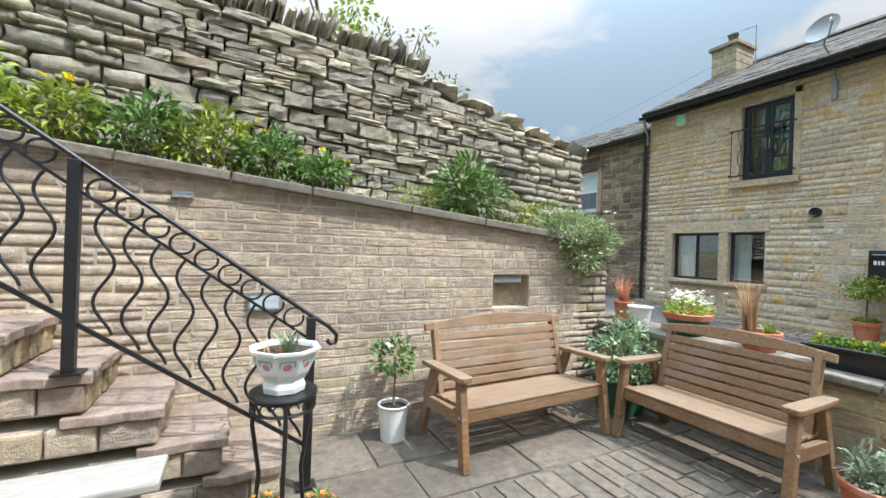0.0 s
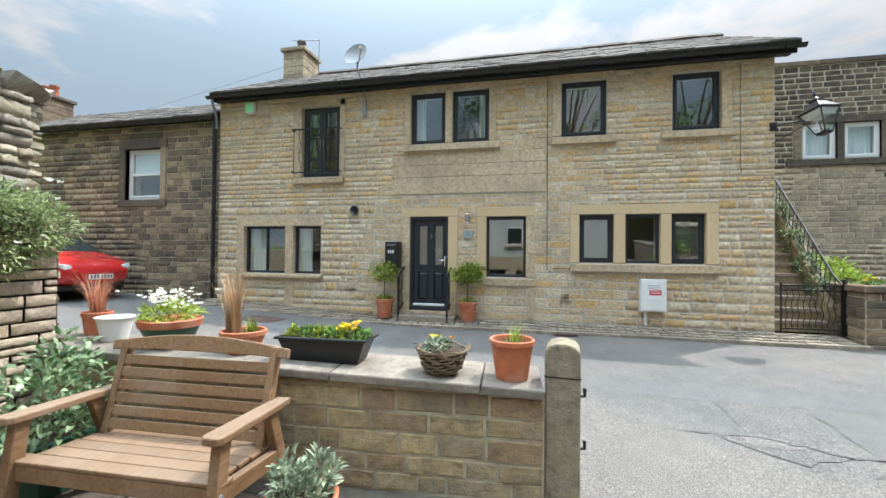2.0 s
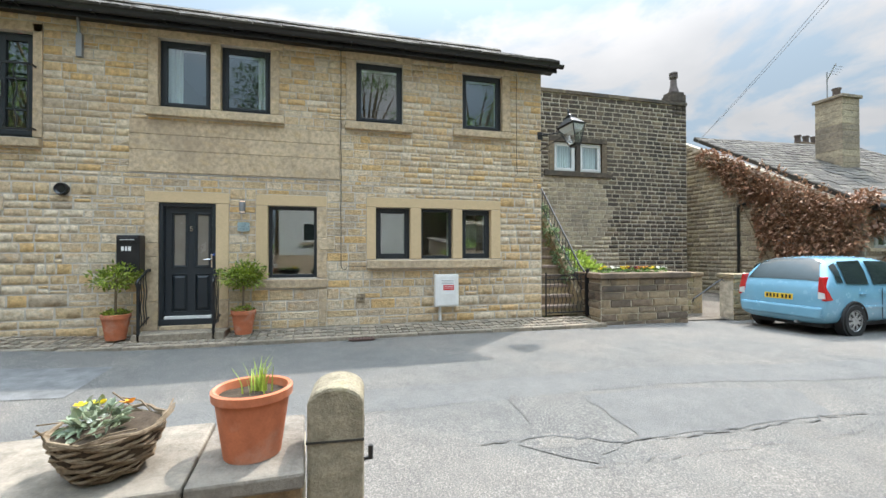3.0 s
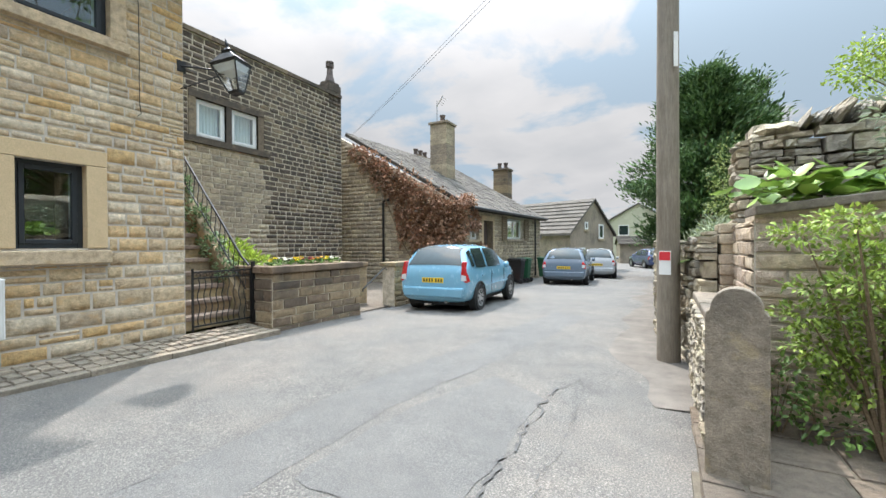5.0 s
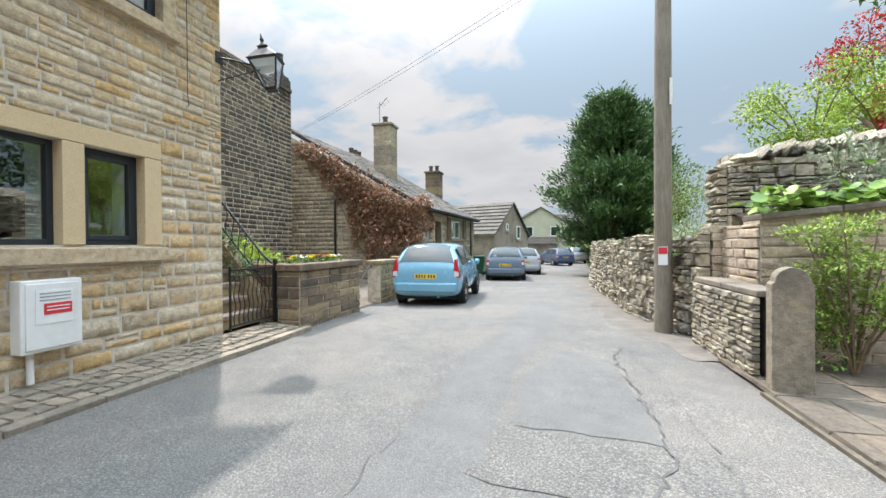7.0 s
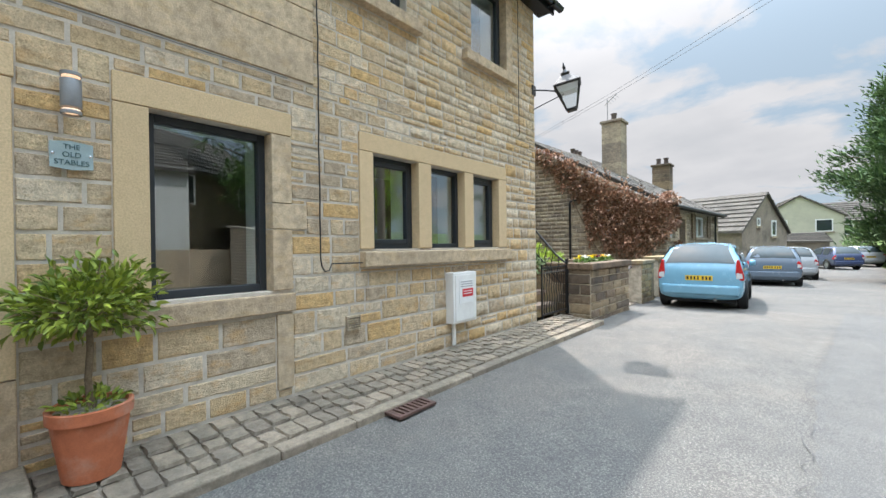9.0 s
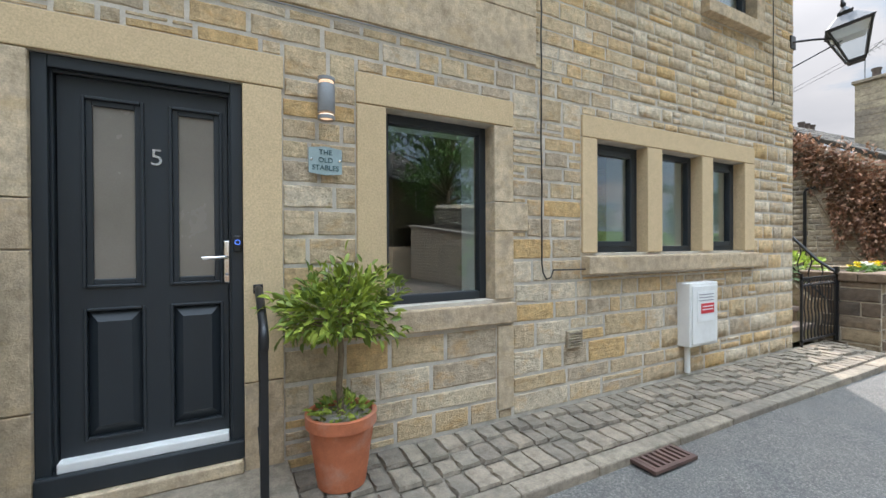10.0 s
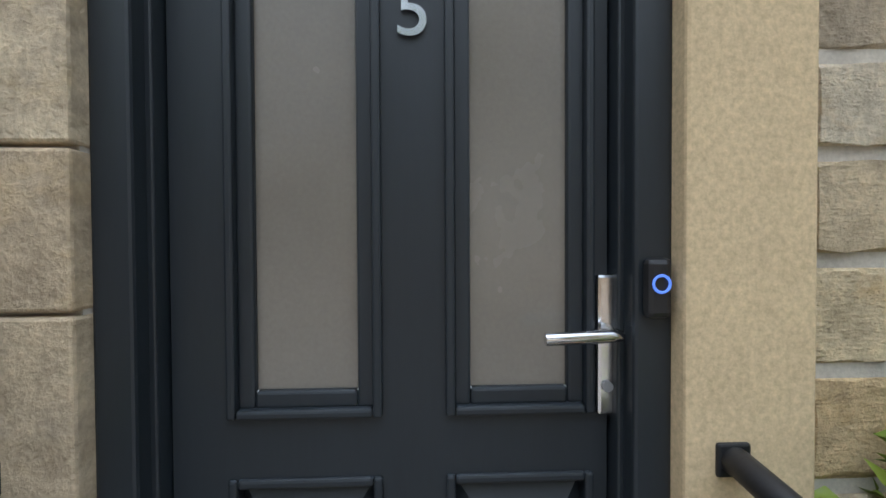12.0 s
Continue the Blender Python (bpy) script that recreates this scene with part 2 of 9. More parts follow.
def wood_mat(name, light, dark, along="X", bleach=0.0):
    mt, nt, p = nodes_of(name)
    rnd = piece_random(nt)
    st = {"X": (1, 9, 9), "Y": (9, 1, 9), "Z": (9, 9, 1)}[along]
    a, b, c = grain(nt, 6, 6, 0.65, st), grain(nt, 30, 4, 0.6, st), grain(nt, 1.6, 4)
    col = ramp(nt, a.outputs["Fac"], [(0.25, dark), (0.7, light)])
    col = mixed(nt, col, ramp(nt, rnd, [(0, (0.8, 0.78, 0.75)), (1, (1.15, 1.12, 1.1))]), 0.9, "MULTIPLY")
    col = mixed(nt, col, (0.42, 0.37, 0.31), ramp(nt, c.outputs["Fac"], [(0.45, (0, 0, 0)), (0.75, (0.35, 0.35, 0.35))]))
    if bleach:                           # boards lying flat have gone grey in the weather
        way, split_ = nt.nodes.new("ShaderNodeNewGeometry"), nt.nodes.new("ShaderNodeSeparateXYZ")
        nt.links.new(way.outputs["Normal"], split_.inputs[0])
        col = mixed(nt, col, (0.215, 0.165, 0.118), ramp(nt, split_.outputs["Z"], [(0.55, (0, 0, 0)), (0.9, (bleach,) * 3)]))
    col = mixed(nt, col, ramp(nt, b.outputs["Fac"], [(0.3, (0.75, 0.75, 0.75)), (0.7, (1.1, 1.1, 1.1))]), 0.6, "MULTIPLY")
    nt.links.new(col, p.inputs["Base Color"])
    p.inputs["Roughness"].default_value = 0.6
    bumped(nt, p, [(a.outputs["Fac"], 0.25), (b.outputs["Fac"], 0.25)], 0.003)
    return mt


def glass_mat(name, tint=(0.9, 0.95, 0.93), rough=0.0):
    mt, nt, p = nodes_of(name)
    nt.nodes.remove(p)
    t = put(nt, "ShaderNodeBsdfTransparent", Color=(*tint, 1))
    g = put(nt, "ShaderNodeBsdfGlossy", Roughness=rough, Color=(0.95, 0.97, 1, 1))
    f = put(nt, "ShaderNodeLayerWeight", Blend=0.5)
    steep = nt.nodes.new("ShaderNodeMath")
    steep.operation, steep.inputs[1].default_value = "POWER", 4.0
    nt.links.new(f.outputs["Facing"], steep.inputs[0])
    gain = nt.nodes.new("ShaderNodeMapRange")
    gain.inputs["To Min"].default_value, gain.inputs["To Max"].default_value = 0.14, 0.95
    nt.links.new(steep.outputs[0], gain.inputs["Value"])
    mx = nt.nodes.new("ShaderNodeMixShader")
    nt.links.new(gain.outputs[0], mx.inputs[0])
    nt.links.new(t.outputs[0], mx.inputs[1])
    nt.links.new(g.outputs[0], mx.inputs[2])
    nt.links.new(mx.outputs[0], nt.nodes["Material Output"].inputs[0])
    return mt


BUFF = [(0.59, 0.46, 0.3), (0.51, 0.4, 0.265), (0.62, 0.485, 0.305), (0.55, 0.42, 0.27), (0.62, 0.44, 0.24), (0.66, 0.55, 0.4), (0.58, 0.44, 0.27), (0.62, 0.52, 0.38), (0.47, 0.375, 0.265), (0.56, 0.42, 0.25), (0.6, 0.49, 0.34), (0.61, 0.41, 0.19)]
facade_stone = stone_mat("facade_stone", BUFF, (0.32, 0.25, 0.165), 0.28, bump=0.9, blotch=[((0.6, 0.355, 0.14), 0.52), ((0.42, 0.33, 0.225), 0.18)], layers=0.7)
retaining_stone = stone_mat("retaining_stone", [(0.53, 0.435, 0.325), (0.47, 0.385, 0.3), (0.56, 0.465, 0.345), (0.44, 0.355, 0.27), (0.51, 0.41, 0.285), (0.41, 0.33, 0.265), (0.5, 0.395, 0.31)], (0.24, 0.195, 0.155), 0.7, bump=0.8, blotch=[((0.52, 0.36, 0.19), 0.4), ((0.29, 0.24, 0.2), 0.5)], layers=0.4)
dry_stone = stone_mat("dry_stone", [(0.41, 0.365, 0.285), (0.34, 0.305, 0.25), (0.46, 0.405, 0.305), (0.3, 0.27, 0.225), (0.5, 0.44, 0.33), (0.37, 0.31, 0.225)], (0.13, 0.125, 0.11), 0.6, (0.34, 0.33, 0.2), bump=0.9, blotch=[((0.47, 0.41, 0.25), 0.5), ((0.2, 0.18, 0.15), 0.45)], layers=0.6)
low_stone = stone_mat("low_stone", [(0.38, 0.29, 0.16), (0.3, 0.235, 0.15), (0.42, 0.325, 0.18), (0.25, 0.2, 0.14), (0.34, 0.265, 0.165), (0.29, 0.205, 0.125)], (0.1, 0.09, 0.07), 0.65, (0.27, 0.27, 0.11), blotch=[((0.45, 0.3, 0.12), 0.45), ((0.17, 0.145, 0.11), 0.6)], layers=0.4)
dark_stone = stone_mat("dark_stone", [(0.13, 0.1, 0.075), (0.085, 0.068, 0.055), (0.18, 0.138, 0.095), (0.11, 0.088, 0.068), (0.23, 0.18, 0.12), (0.095, 0.077, 0.06)], (0.045, 0.04, 0.036), 0.6, blotch=[((0.3, 0.235, 0.155), 0.4), ((0.05, 0.045, 0.04), 0.6)])
brown_stone = stone_mat("brown_stone", [(0.29, 0.215, 0.135), (0.2, 0.145, 0.1), (0.34, 0.26, 0.165), (0.23, 0.175, 0.12), (0.15, 0.115, 0.085)], (0.05, 0.045, 0.04), 0.8)
washed_stone = stone_mat("washed_stone", [(0.42, 0.345, 0.24), (0.35, 0.285, 0.205), (0.46, 0.38, 0.26), (0.3, 0.245, 0.18)], (0.13, 0.115, 0.095), 0.6, blotch=[((0.15, 0.125, 0.1), 0.6), ((0.5, 0.42, 0.29), 0.4)])
ashlar = stone_mat("ashlar", [(0.58, 0.435, 0.255), (0.56, 0.42, 0.25), (0.605, 0.455, 0.275)], (0.5, 0.375, 0.225), 0.25, bump=0.12, mottle=0.15)
worn_ashlar = stone_mat("worn_ashlar", [(0.52, 0.405, 0.27), (0.47, 0.36, 0.24), (0.55, 0.435, 0.295)], (0.3, 0.235, 0.17), 0.5, bump=0.55, blotch=[((0.57, 0.4, 0.2), 0.4), ((0.34, 0.275, 0.21), 0.45)])
coping_stone = stone_mat("coping_stone", [(0.2, 0.17, 0.138), (0.175, 0.152, 0.126), (0.22, 0.188, 0.15)], (0.11, 0.1, 0.083), 0.65, bump=0.4, blotch=[((0.27, 0.235, 0.19), 0.5), ((0.105, 0.095, 0.08), 0.5)])
flag_stone = stone_mat("flag_stone", [(0.17, 0.139, 0.107), (0.15, 0.125, 0.099), (0.185, 0.151, 0.117), (0.138, 0.114, 0.09), (0.178, 0.14, 0.105)], (0.088, 0.073, 0.058), 0.7, bump=0.9, blotch=[((0.215, 0.178, 0.138), 0.5), ((0.09, 0.077, 0.062), 0.6)])
step_stone = stone_mat("step_stone", [(0.28, 0.205, 0.16), (0.24, 0.18, 0.14), (0.3, 0.225, 0.18)], (0.16, 0.13, 0.1), 0.55, bump=0.5, blotch=[((0.33, 0.26, 0.2), 0.4), ((0.16, 0.135, 0.11), 0.5)])
sett_stone = stone_mat("sett_stone", [(0.27, 0.225, 0.17), (0.235, 0.2, 0.155), (0.3, 0.245, 0.185), (0.22, 0.185, 0.145)], (0.12, 0.105, 0.085), 0.5, bump=0.5, blotch=[((0.33, 0.27, 0.2), 0.4), ((0.15, 0.13, 0.1), 0.45)])
slate_stone = stone_mat("slate_stone", [(0.115, 0.102, 0.09), (0.083, 0.075, 0.067), (0.145, 0.13, 0.112), (0.098, 0.087, 0.075)], (0.048, 0.044, 0.04), 0.6, (0.2, 0.185, 0.13), blotch=[((0.19, 0.17, 0.13), 0.4), ((0.06, 0.055, 0.05), 0.5)])
mortar = plain_mat("mortar", (0.53, 0.475, 0.4), 0.95, vary=0.2, bump=0.5, spec=0.1)
dark_mortar = plain_mat("dark_mortar", (0.5, 0.435, 0.34), 0.95, vary=0.35, bump=0.5, spec=0.1)
low_mortar = plain_mat("low_mortar", (0.4, 0.345, 0.25), 0.95, vary=0.25, bump=0.5, spec=0.1)
retaining_mortar = plain_mat("retaining_mortar", (0.48, 0.405, 0.315), 0.95, vary=0.3, bump=0.5, spec=0.1)
# near-black filling for wall cores, gaps and the gable window's backing
dark_fill = plain_mat("dark_fill", (0.05, 0.045, 0.038), 0.95, vary=0.4, bump=0.6, spec=0.1)
joint_dirt = plain_mat("joint_dirt", (0.125, 0.108, 0.083), 0.95, vary=0.35, bump=0.6, spec=0.1)
sett_joint = plain_mat("sett_joint", (0.19, 0.165, 0.13), 0.95, vary=0.35, bump=0.6, spec=0.1)
soil = plain_mat("soil", (0.06, 0.045, 0.032), 0.95, vary=0.5, scale=20, bump=1.0, spec=0.1)
anthracite = plain_mat("anthracite", (0.017, 0.022, 0.027), 0.42, vary=0.12, bump=0.05, stretch=(1, 1, 0.12))
black_iron = plain_mat("black_iron", (0.012, 0.012, 0.013), 0.4, vary=0.3, bump=0.12)
gutter_black = plain_mat("gutter_black", (0.012, 0.012, 0.013), 0.32, vary=0.2, bump=0.05)
white_paint = plain_mat("white_paint", (0.76, 0.76, 0.74), 0.4, vary=0.05, bump=0.05)
white_plastic = plain_mat("white_plastic", (0.74, 0.73, 0.7), 0.4, vary=0.05, bump=0.03, dirt=(0.4, 0.37, 0.32), dirt_amount=0.25)
red_print = plain_mat("red_print", (0.6, 0.03, 0.04), 0.5, vary=0.05, bump=0)
grey_print = plain_mat("grey_print", (0.3, 0.3, 0.32), 0.5, vary=0.05, bump=0)
chrome = plain_mat("chrome", (0.75, 0.75, 0.76), 0.14, 1.0, vary=0.05, bump=0)
steel_grey = plain_mat("steel_grey", (0.27, 0.275, 0.28), 0.5, 0.35, vary=0.1, bump=0.05)
terracotta = plain_mat("terracotta", (0.47, 0.15, 0.072), 0.75, vary=0.15, scale=14, bump=0.15, dirt=(0.55, 0.4, 0.32), dirt_amount=0.45, spec=0.25)
weathered_wood = plain_mat("weathered_wood", (0.3, 0.275, 0.24), 0.8, vary=0.2, stretch=(1, 8, 8), bump=0.3)
green_plastic = plain_mat("green_plastic", (0.025, 0.09, 0.055), 0.4, vary=0.15, bump=0.05)
black_plastic = plain_mat("black_plastic", (0.014, 0.014, 0.015), 0.35, vary=0.2, bump=0.04)
bench_wood = wood_mat("bench_wood", (0.29, 0.165, 0.078), (0.125, 0.066, 0.03), "X", 0.42)
pole_wood = wood_mat("pole_wood", (0.3, 0.26, 0.2), (0.15, 0.125, 0.1), "Z")
stem_bark = plain_mat("stem_bark", (0.2, 0.15, 0.1), 0.9, vary=0.3, scale=30, bump=0.6, spec=0.1)
clear_glass = glass_mat("clear_glass")
# indoor dimness put into the colour: dark tone for rooms behind glass
dim_room = plain_mat("dim_room", (0.16, 0.15, 0.135), 0.8, vary=0.06, bump=0)
curtain_white = plain_mat("curtain_white", (0.78, 0.78, 0.78), 0.8, vary=0.06, scale=3, bump=0.1)
frosted = plain_mat("frosted", (0.2, 0.175, 0.145), 0.22, vary=0.1, scale=3, bump=0.02, spec=0.6)
rubber = plain_mat("rubber", (0.018, 0.018, 0.018), 0.75, vary=0.2, bump=0.1)

# asphalt: worn grey with paler bald areas, patches and loose grit
def tar_mat(name, stops, grit=78, amount=0.85):
    mt, nt, pb = nodes_of(name)
    big, mid, fine = grain(nt, 0.3, 6, 0.68), grain(nt, 3.0, 7, 0.72), grain(nt, grit, 3, 0.84)
    col = ramp(nt, big.outputs["Fac"], stops)
    col = mixed(nt, col, ramp(nt, mid.outputs["Fac"], [(0.3, (0.78, 0.78, 0.78)), (0.7, (1.14, 1.13, 1.1))]), 0.7, "MULTIPLY")
    col = mixed(nt, col, ramp(nt, fine.outputs["Fac"], [(0.35, (0.5, 0.5, 0.5)), (0.53, (0.95, 0.95, 0.95)), (0.68, (2.05, 2.0, 1.9))]), amount, "MULTIPLY")
    nt.links.new(col, pb.inputs["Base Color"])
    pb.inputs["Roughness"].default_value, pb.inputs["Specular IOR Level"].default_value = 0.92, 0.2
    bumped(nt, pb, [(mid.outputs["Fac"], 0.3), (fine.outputs["Fac"], 0.8)], 0.01)
    return mt


asphalt = tar_mat("asphalt", [(0.36, (0.13, 0.127, 0.122)), (0.48, (0.145, 0.14, 0.132)), (0.6, (0.17, 0.157, 0.143))])


# ---- stones, course by course ----
def stone_template(seed, inset, rough, nx=4, nz=2, brim=0.8):
    """A stone with a rugged face, one by one by one: its back at y = 0, its face near y = -1."""
    r = random.Random(seed)
    vs, fs, idx, ring = [], [], {}, []
    for i in range(nx + 1):
        for j in range(nz + 1):
            edge = i in (0, nx) or j in (0, nz)
            x = (i / nx - 0.5) * (1 - inset) + (r.uniform(-0.12, 0.12) / nx if 0 < i < nx else r.uniform(-inset, inset) * 0.5)
            z = (j / nz - 0.5) * (1 - inset * 1.6) + (r.uniform(-0.12, 0.12) / nz if 0 < j < nz else r.uniform(-inset, inset) * 0.85)
            idx[i, j] = len(vs)
            vs.append((x, -(brim if edge else 1.0) + r.uniform(-rough, rough), z))
    for i in range(nx):
        for j in range(nz):
            fs.append((idx[i, j], idx[i + 1, j], idx[i + 1, j + 1], idx[i, j + 1]))
    loop = [(i, 0) for i in range(nx)] + [(nx, j) for j in range(nz)] + [(i, nz) for i in range(nx, 0, -1)] + [(0, j) for j in range(nz, 0, -1)]
    base = len(vs)
    for i, j in loop:
        vs.append(((i / nx - 0.5) * (1 - inset * 0.2), 0.0, (j / nz - 0.5) * (1 - inset * 0.3)))
    n = len(loop)
    for k in range(n):
        fs.append((base + k, base + (k + 1) % n, idx[loop[(k + 1) % n]], idx[loop[k]]))
    return vs, fs


TEMPLATES = {}


def templates(mat, inset, rough, brim=0.8):
    key = (mat.name, inset, rough, brim)
    if key not in TEMPLATES:
        out = []
        for s in range(16):
            vs, fs = stone_template(s * 7 + 3, inset, rough, brim=brim)
            me = bpy.data.meshes.new("stone")
            me.from_pydata(vs, [], fs)
            me.materials.append(mat)
            out.append((me, np.array(vs), np.array(fs)))
        TEMPLATES[key] = out
    return TEMPLATES[key]


def courses(length, z0, z1, heights, lengths, holes=(), top=None, seed=1, joint=0.012, split=0.0):
    """Stones (u, z, width, height) in courses between z0 and z1, round the holes (u0, u1, z0, z1) and under top(u)."""
    r, out, z = random.Random(seed), [], z0
    while z < z1 - 0.02:
        h = min(r.uniform(*heights), z1 - z)
        if z1 - z - h < 0.04:
            h = z1 - z
        a, b = z, z + h
        cuts = {0.0, length}
        near = [q for q in holes if q[2] < b - 0.004 and q[3] > a + 0.004]
        for q in near:
            cuts |= {min(max(q[0], 0), length), min(max(q[1], 0), length)}
        cuts = sorted(cuts)
        spans = []
        for u0, u1 in zip(cuts, cuts[1:]):
            lo, hi, um = a, b, (u0 + u1) / 2
            for q in near:
                if q[0] < um < q[1]:
                    if q[2] - a > b - q[3]:
                        hi = min(hi, q[2])
                    else:
                        lo = max(lo, q[3])
            if hi - lo > 0.025 and u1 - u0 > 0.02:
                if spans and spans[-1][1] == u0 and spans[-1][2:] == (lo, hi):
                    spans[-1] = (spans[-1][0], u1, lo, hi)
                else:
                    spans.append((u0, u1, lo, hi))
        for u0, u1, lo, hi in spans:
            u = u0
            while u < u1 - 0.01:
                w = r.uniform(*lengths) * (0.7 if r.random() < 0.25 else 1)
                if u1 - u - w < lengths[0] * 0.6:
                    w = u1 - u
                t1 = hi if top is None else min(hi, top(u), top(u + w))
                if t1 - lo > 0.09 and r.random() < split:
                    m1, m2 = lo + (t1 - lo) * r.uniform(0.35, 0.65), u + w * r.uniform(0.3, 0.7)
                    cells = [(u, u + w, lo, m1)] + ([(u, u + w, m1, t1)] if w < 0.22 or r.random() < 0.5 else [(u, m2, m1, t1), (m2, u + w, m1, t1)])
                    for q0, q1, q2, q3 in cells:
                        out.append(((q0 + q1) / 2, (q2 + q3) / 2, max(q1 - q0 - joint, 0.02), max(q3 - q2 - joint, 0.015)))
                elif t1 - lo > 0.025:
                    out.append((u + w / 2, (lo + t1) / 2, max(w - joint, 0.02), max(t1 - lo - joint, 0.015)))
                u += w
        z += h
    return out


def lay(parent, stones, mat, depth=(0.015, 0.03), near=(0, 0), count=300, inset=0.1, rough=0.2, turn=0.0, name="stone", shear=0.0, seed=5, brim=0.8):
    """Set stones on the face of a wall (local x along it, -y outwards): those nearest to near as parts, the rest joined."""
    r = random.Random(seed)
    tp = templates(mat, inset, rough, brim)
    stones = sorted(stones, key=lambda s: (s[0] - near[0]) ** 2 + (s[1] - near[1]) ** 2)
    V, F, n = [], [], 0
    for k, (u, z, w, h) in enumerate(stones):
        me, tv, tf = r.choice(tp)
        m = Matrix.LocRotScale((u, 0, z + shear * u), Euler((0, -math.atan(shear) + r.uniform(-turn, turn), 0)), (w, r.uniform(*depth), h))
        if k < count:
            ob = new(name, me)
            ob.parent, ob.matrix_basis = parent, m
        else:
            a = np.array(m)
            V.append(tv @ a[:3, :3].T + a[:3, 3])
            F.append(tf + n)
            n += len(tv)
    if V:
        soup(name + "work", np.concatenate(V), np.concatenate(F), mat, parent, kind="stuff")


def pierced(name, length, z0, z1, thick, holes, mat, m, label, category="wall", top=None):
    """A wall with openings through it, local x along it, its face at y = 0, its back at y = thick."""
    us = sorted({0.0, length, *[q[0] for q in holes], *[q[1] for q in holes]})
    zs = sorted({z0, z1, *[q[2] for q in holes], *[q[3] for q in holes]})
    us, zs = [u for u in us if 0 <= u <= length], [z for z in zs if z0 <= z <= z1]
    full = {}
    for i in range(len(us) - 1):
        for j in range(len(zs) - 1):
            a, b = (us[i] + us[i + 1]) / 2, (zs[j] + zs[j + 1]) / 2
            full[i, j] = not any(q[0] < a < q[1] and q[2] < b < q[3] for q in holes)
    g = Geo()
    for (i, j), on in full.items():
        if not on:
            continue
        a, b, c, d = us[i], us[i + 1], zs[j], zs[j + 1]
        g.add([(a, 0, c), (b, 0, c), (b, 0, d), (a, 0, d)], [(0, 1, 2, 3)])
        g.add([(a, thick, c), (b, thick, c), (b, thick, d), (a, thick, d)], [(3, 2, 1, 0)])
        for di, dj, p, q in ((-1, 0, (a, c), (a, d)), (1, 0, (b, d), (b, c)), (0, -1, (b, c), (a, c)), (0, 1, (a, d), (b, d))):
            if not full.get((i + di, j + dj), False):
                g.add([(p[0], 0, p[1]), (q[0], 0, q[1]), (q[0], thick, q[1]), (p[0], thick, p[1])], [(0, 1, 2, 3)])
    ob = new(name, mesh_of(name, g, mat))
    ob.matrix_basis = m
    return tagged(ob, label, category, kind="structure")


# ---- leaves ----
def leaf_soup(P, D, length, width, rng, fold=0.3, curl=0.25, jitter=0.35):
    """Leaves at the points P along the ways D: six vertices, four faces each, folded at the middle and curling."""
    n = len(P)
    D = D + rng.normal(0, jitter, (n, 3))
    D /= np.linalg.norm(D, axis=1, keepdims=True) + 1e-9
    S = np.cross(D, rng.normal(0, 1, (n, 3)) * 0.6 + np.array([0, 0, 1.0]))
    S /= np.linalg.norm(S, axis=1, keepdims=True) + 1e-9
    U = np.cross(S, D)
    L = (length * rng.uniform(0.65, 1.25, n))[:, None]
    W = (width * rng.uniform(0.7, 1.2, n))[:, None]
    mid = P + D * L * 0.5
    tip = P + D * L - U * L * curl
    if n <= 2600:                        # near plants: a lance leaf of three ribs
        a, b = P + D * L * 0.3 - U * L * curl * 0.08, P + D * L * 0.68 - U * L * curl * 0.4
        V = np.stack([P, a + S * W * 0.42 + U * W * fold, a, a - S * W * 0.42 + U * W * fold, b + S * W * 0.4 + U * W * fold, b, b - S * W * 0.4 + U * W * fold, tip], axis=1).reshape(-1, 3)
        o = (np.arange(n) * 8)[:, None]
        T = [(0, 2, 1), (0, 3, 2), (1, 2, 5), (1, 5, 4), (2, 3, 6), (2, 6, 5), (4, 5, 7), (5, 6, 7)]
        return V, np.concatenate([o + np.array([t]) for t in T])
    V = np.stack([P, mid + S * W / 2 + U * W * fold, mid, mid - S * W / 2 + U * W * fold, tip], axis=1).reshape(-1, 3)
    o = (np.arange(n) * 5)[:, None]
    F = np.concatenate([o + np.array([[0, 2, 1]]), o + np.array([[0, 3, 2]]), o + np.array([[1, 2, 4]]), o + np.array([[2, 3, 4]])])
    return V, F


def ball(rng, n, c, r, hollow=0.5, lumps=0.0):
    """Points in an ellipsoid, most of them near its skin, and the ways outwards."""
    d = rng.normal(0, 1, (n, 3))
    d /= np.linalg.norm(d, axis=1, keepdims=True)
    k = hollow + (1 - hollow) * rng.random(n) ** 0.5
    if lumps:
        k *= 1 + lumps * np.sin(d[:, 0] * 5 + 1.3 * r[0]) * np.sin(d[:, 1] * 4 + 0.7) + lumps * 0.6 * np.sin(d[:, 2] * 7 + d[:, 0] * 3)
    return np.array(c) + d * k[:, None] * np.array(r), d


# ---- ground ----
def road_z(x, y):
    """Height of the road: it climbs towards +y and falls a little towards -y."""
    z = -0.05
    if y > 2:
        z += 0.05 * (y - 2) * min(1, (y - 2) / 2)
    if y < -5:
        z -= 0.016 * min(-5 - y, 25)
    return z


def sheet(name, xs, ys, zf, mat, label, category):
    V = np.array([(x, y, zf(x, y)) for y in ys for x in xs])
    n = len(xs)
    F = np.array([(j * n + i, j * n + i + 1, (j + 1) * n + i + 1, (j + 1) * n + i) for j in range(len(ys) - 1) for i in range(n - 1)])
    ob = soup(name, V, F, mat, smooth=True)
    return tagged(ob, label, category, kind="structure")


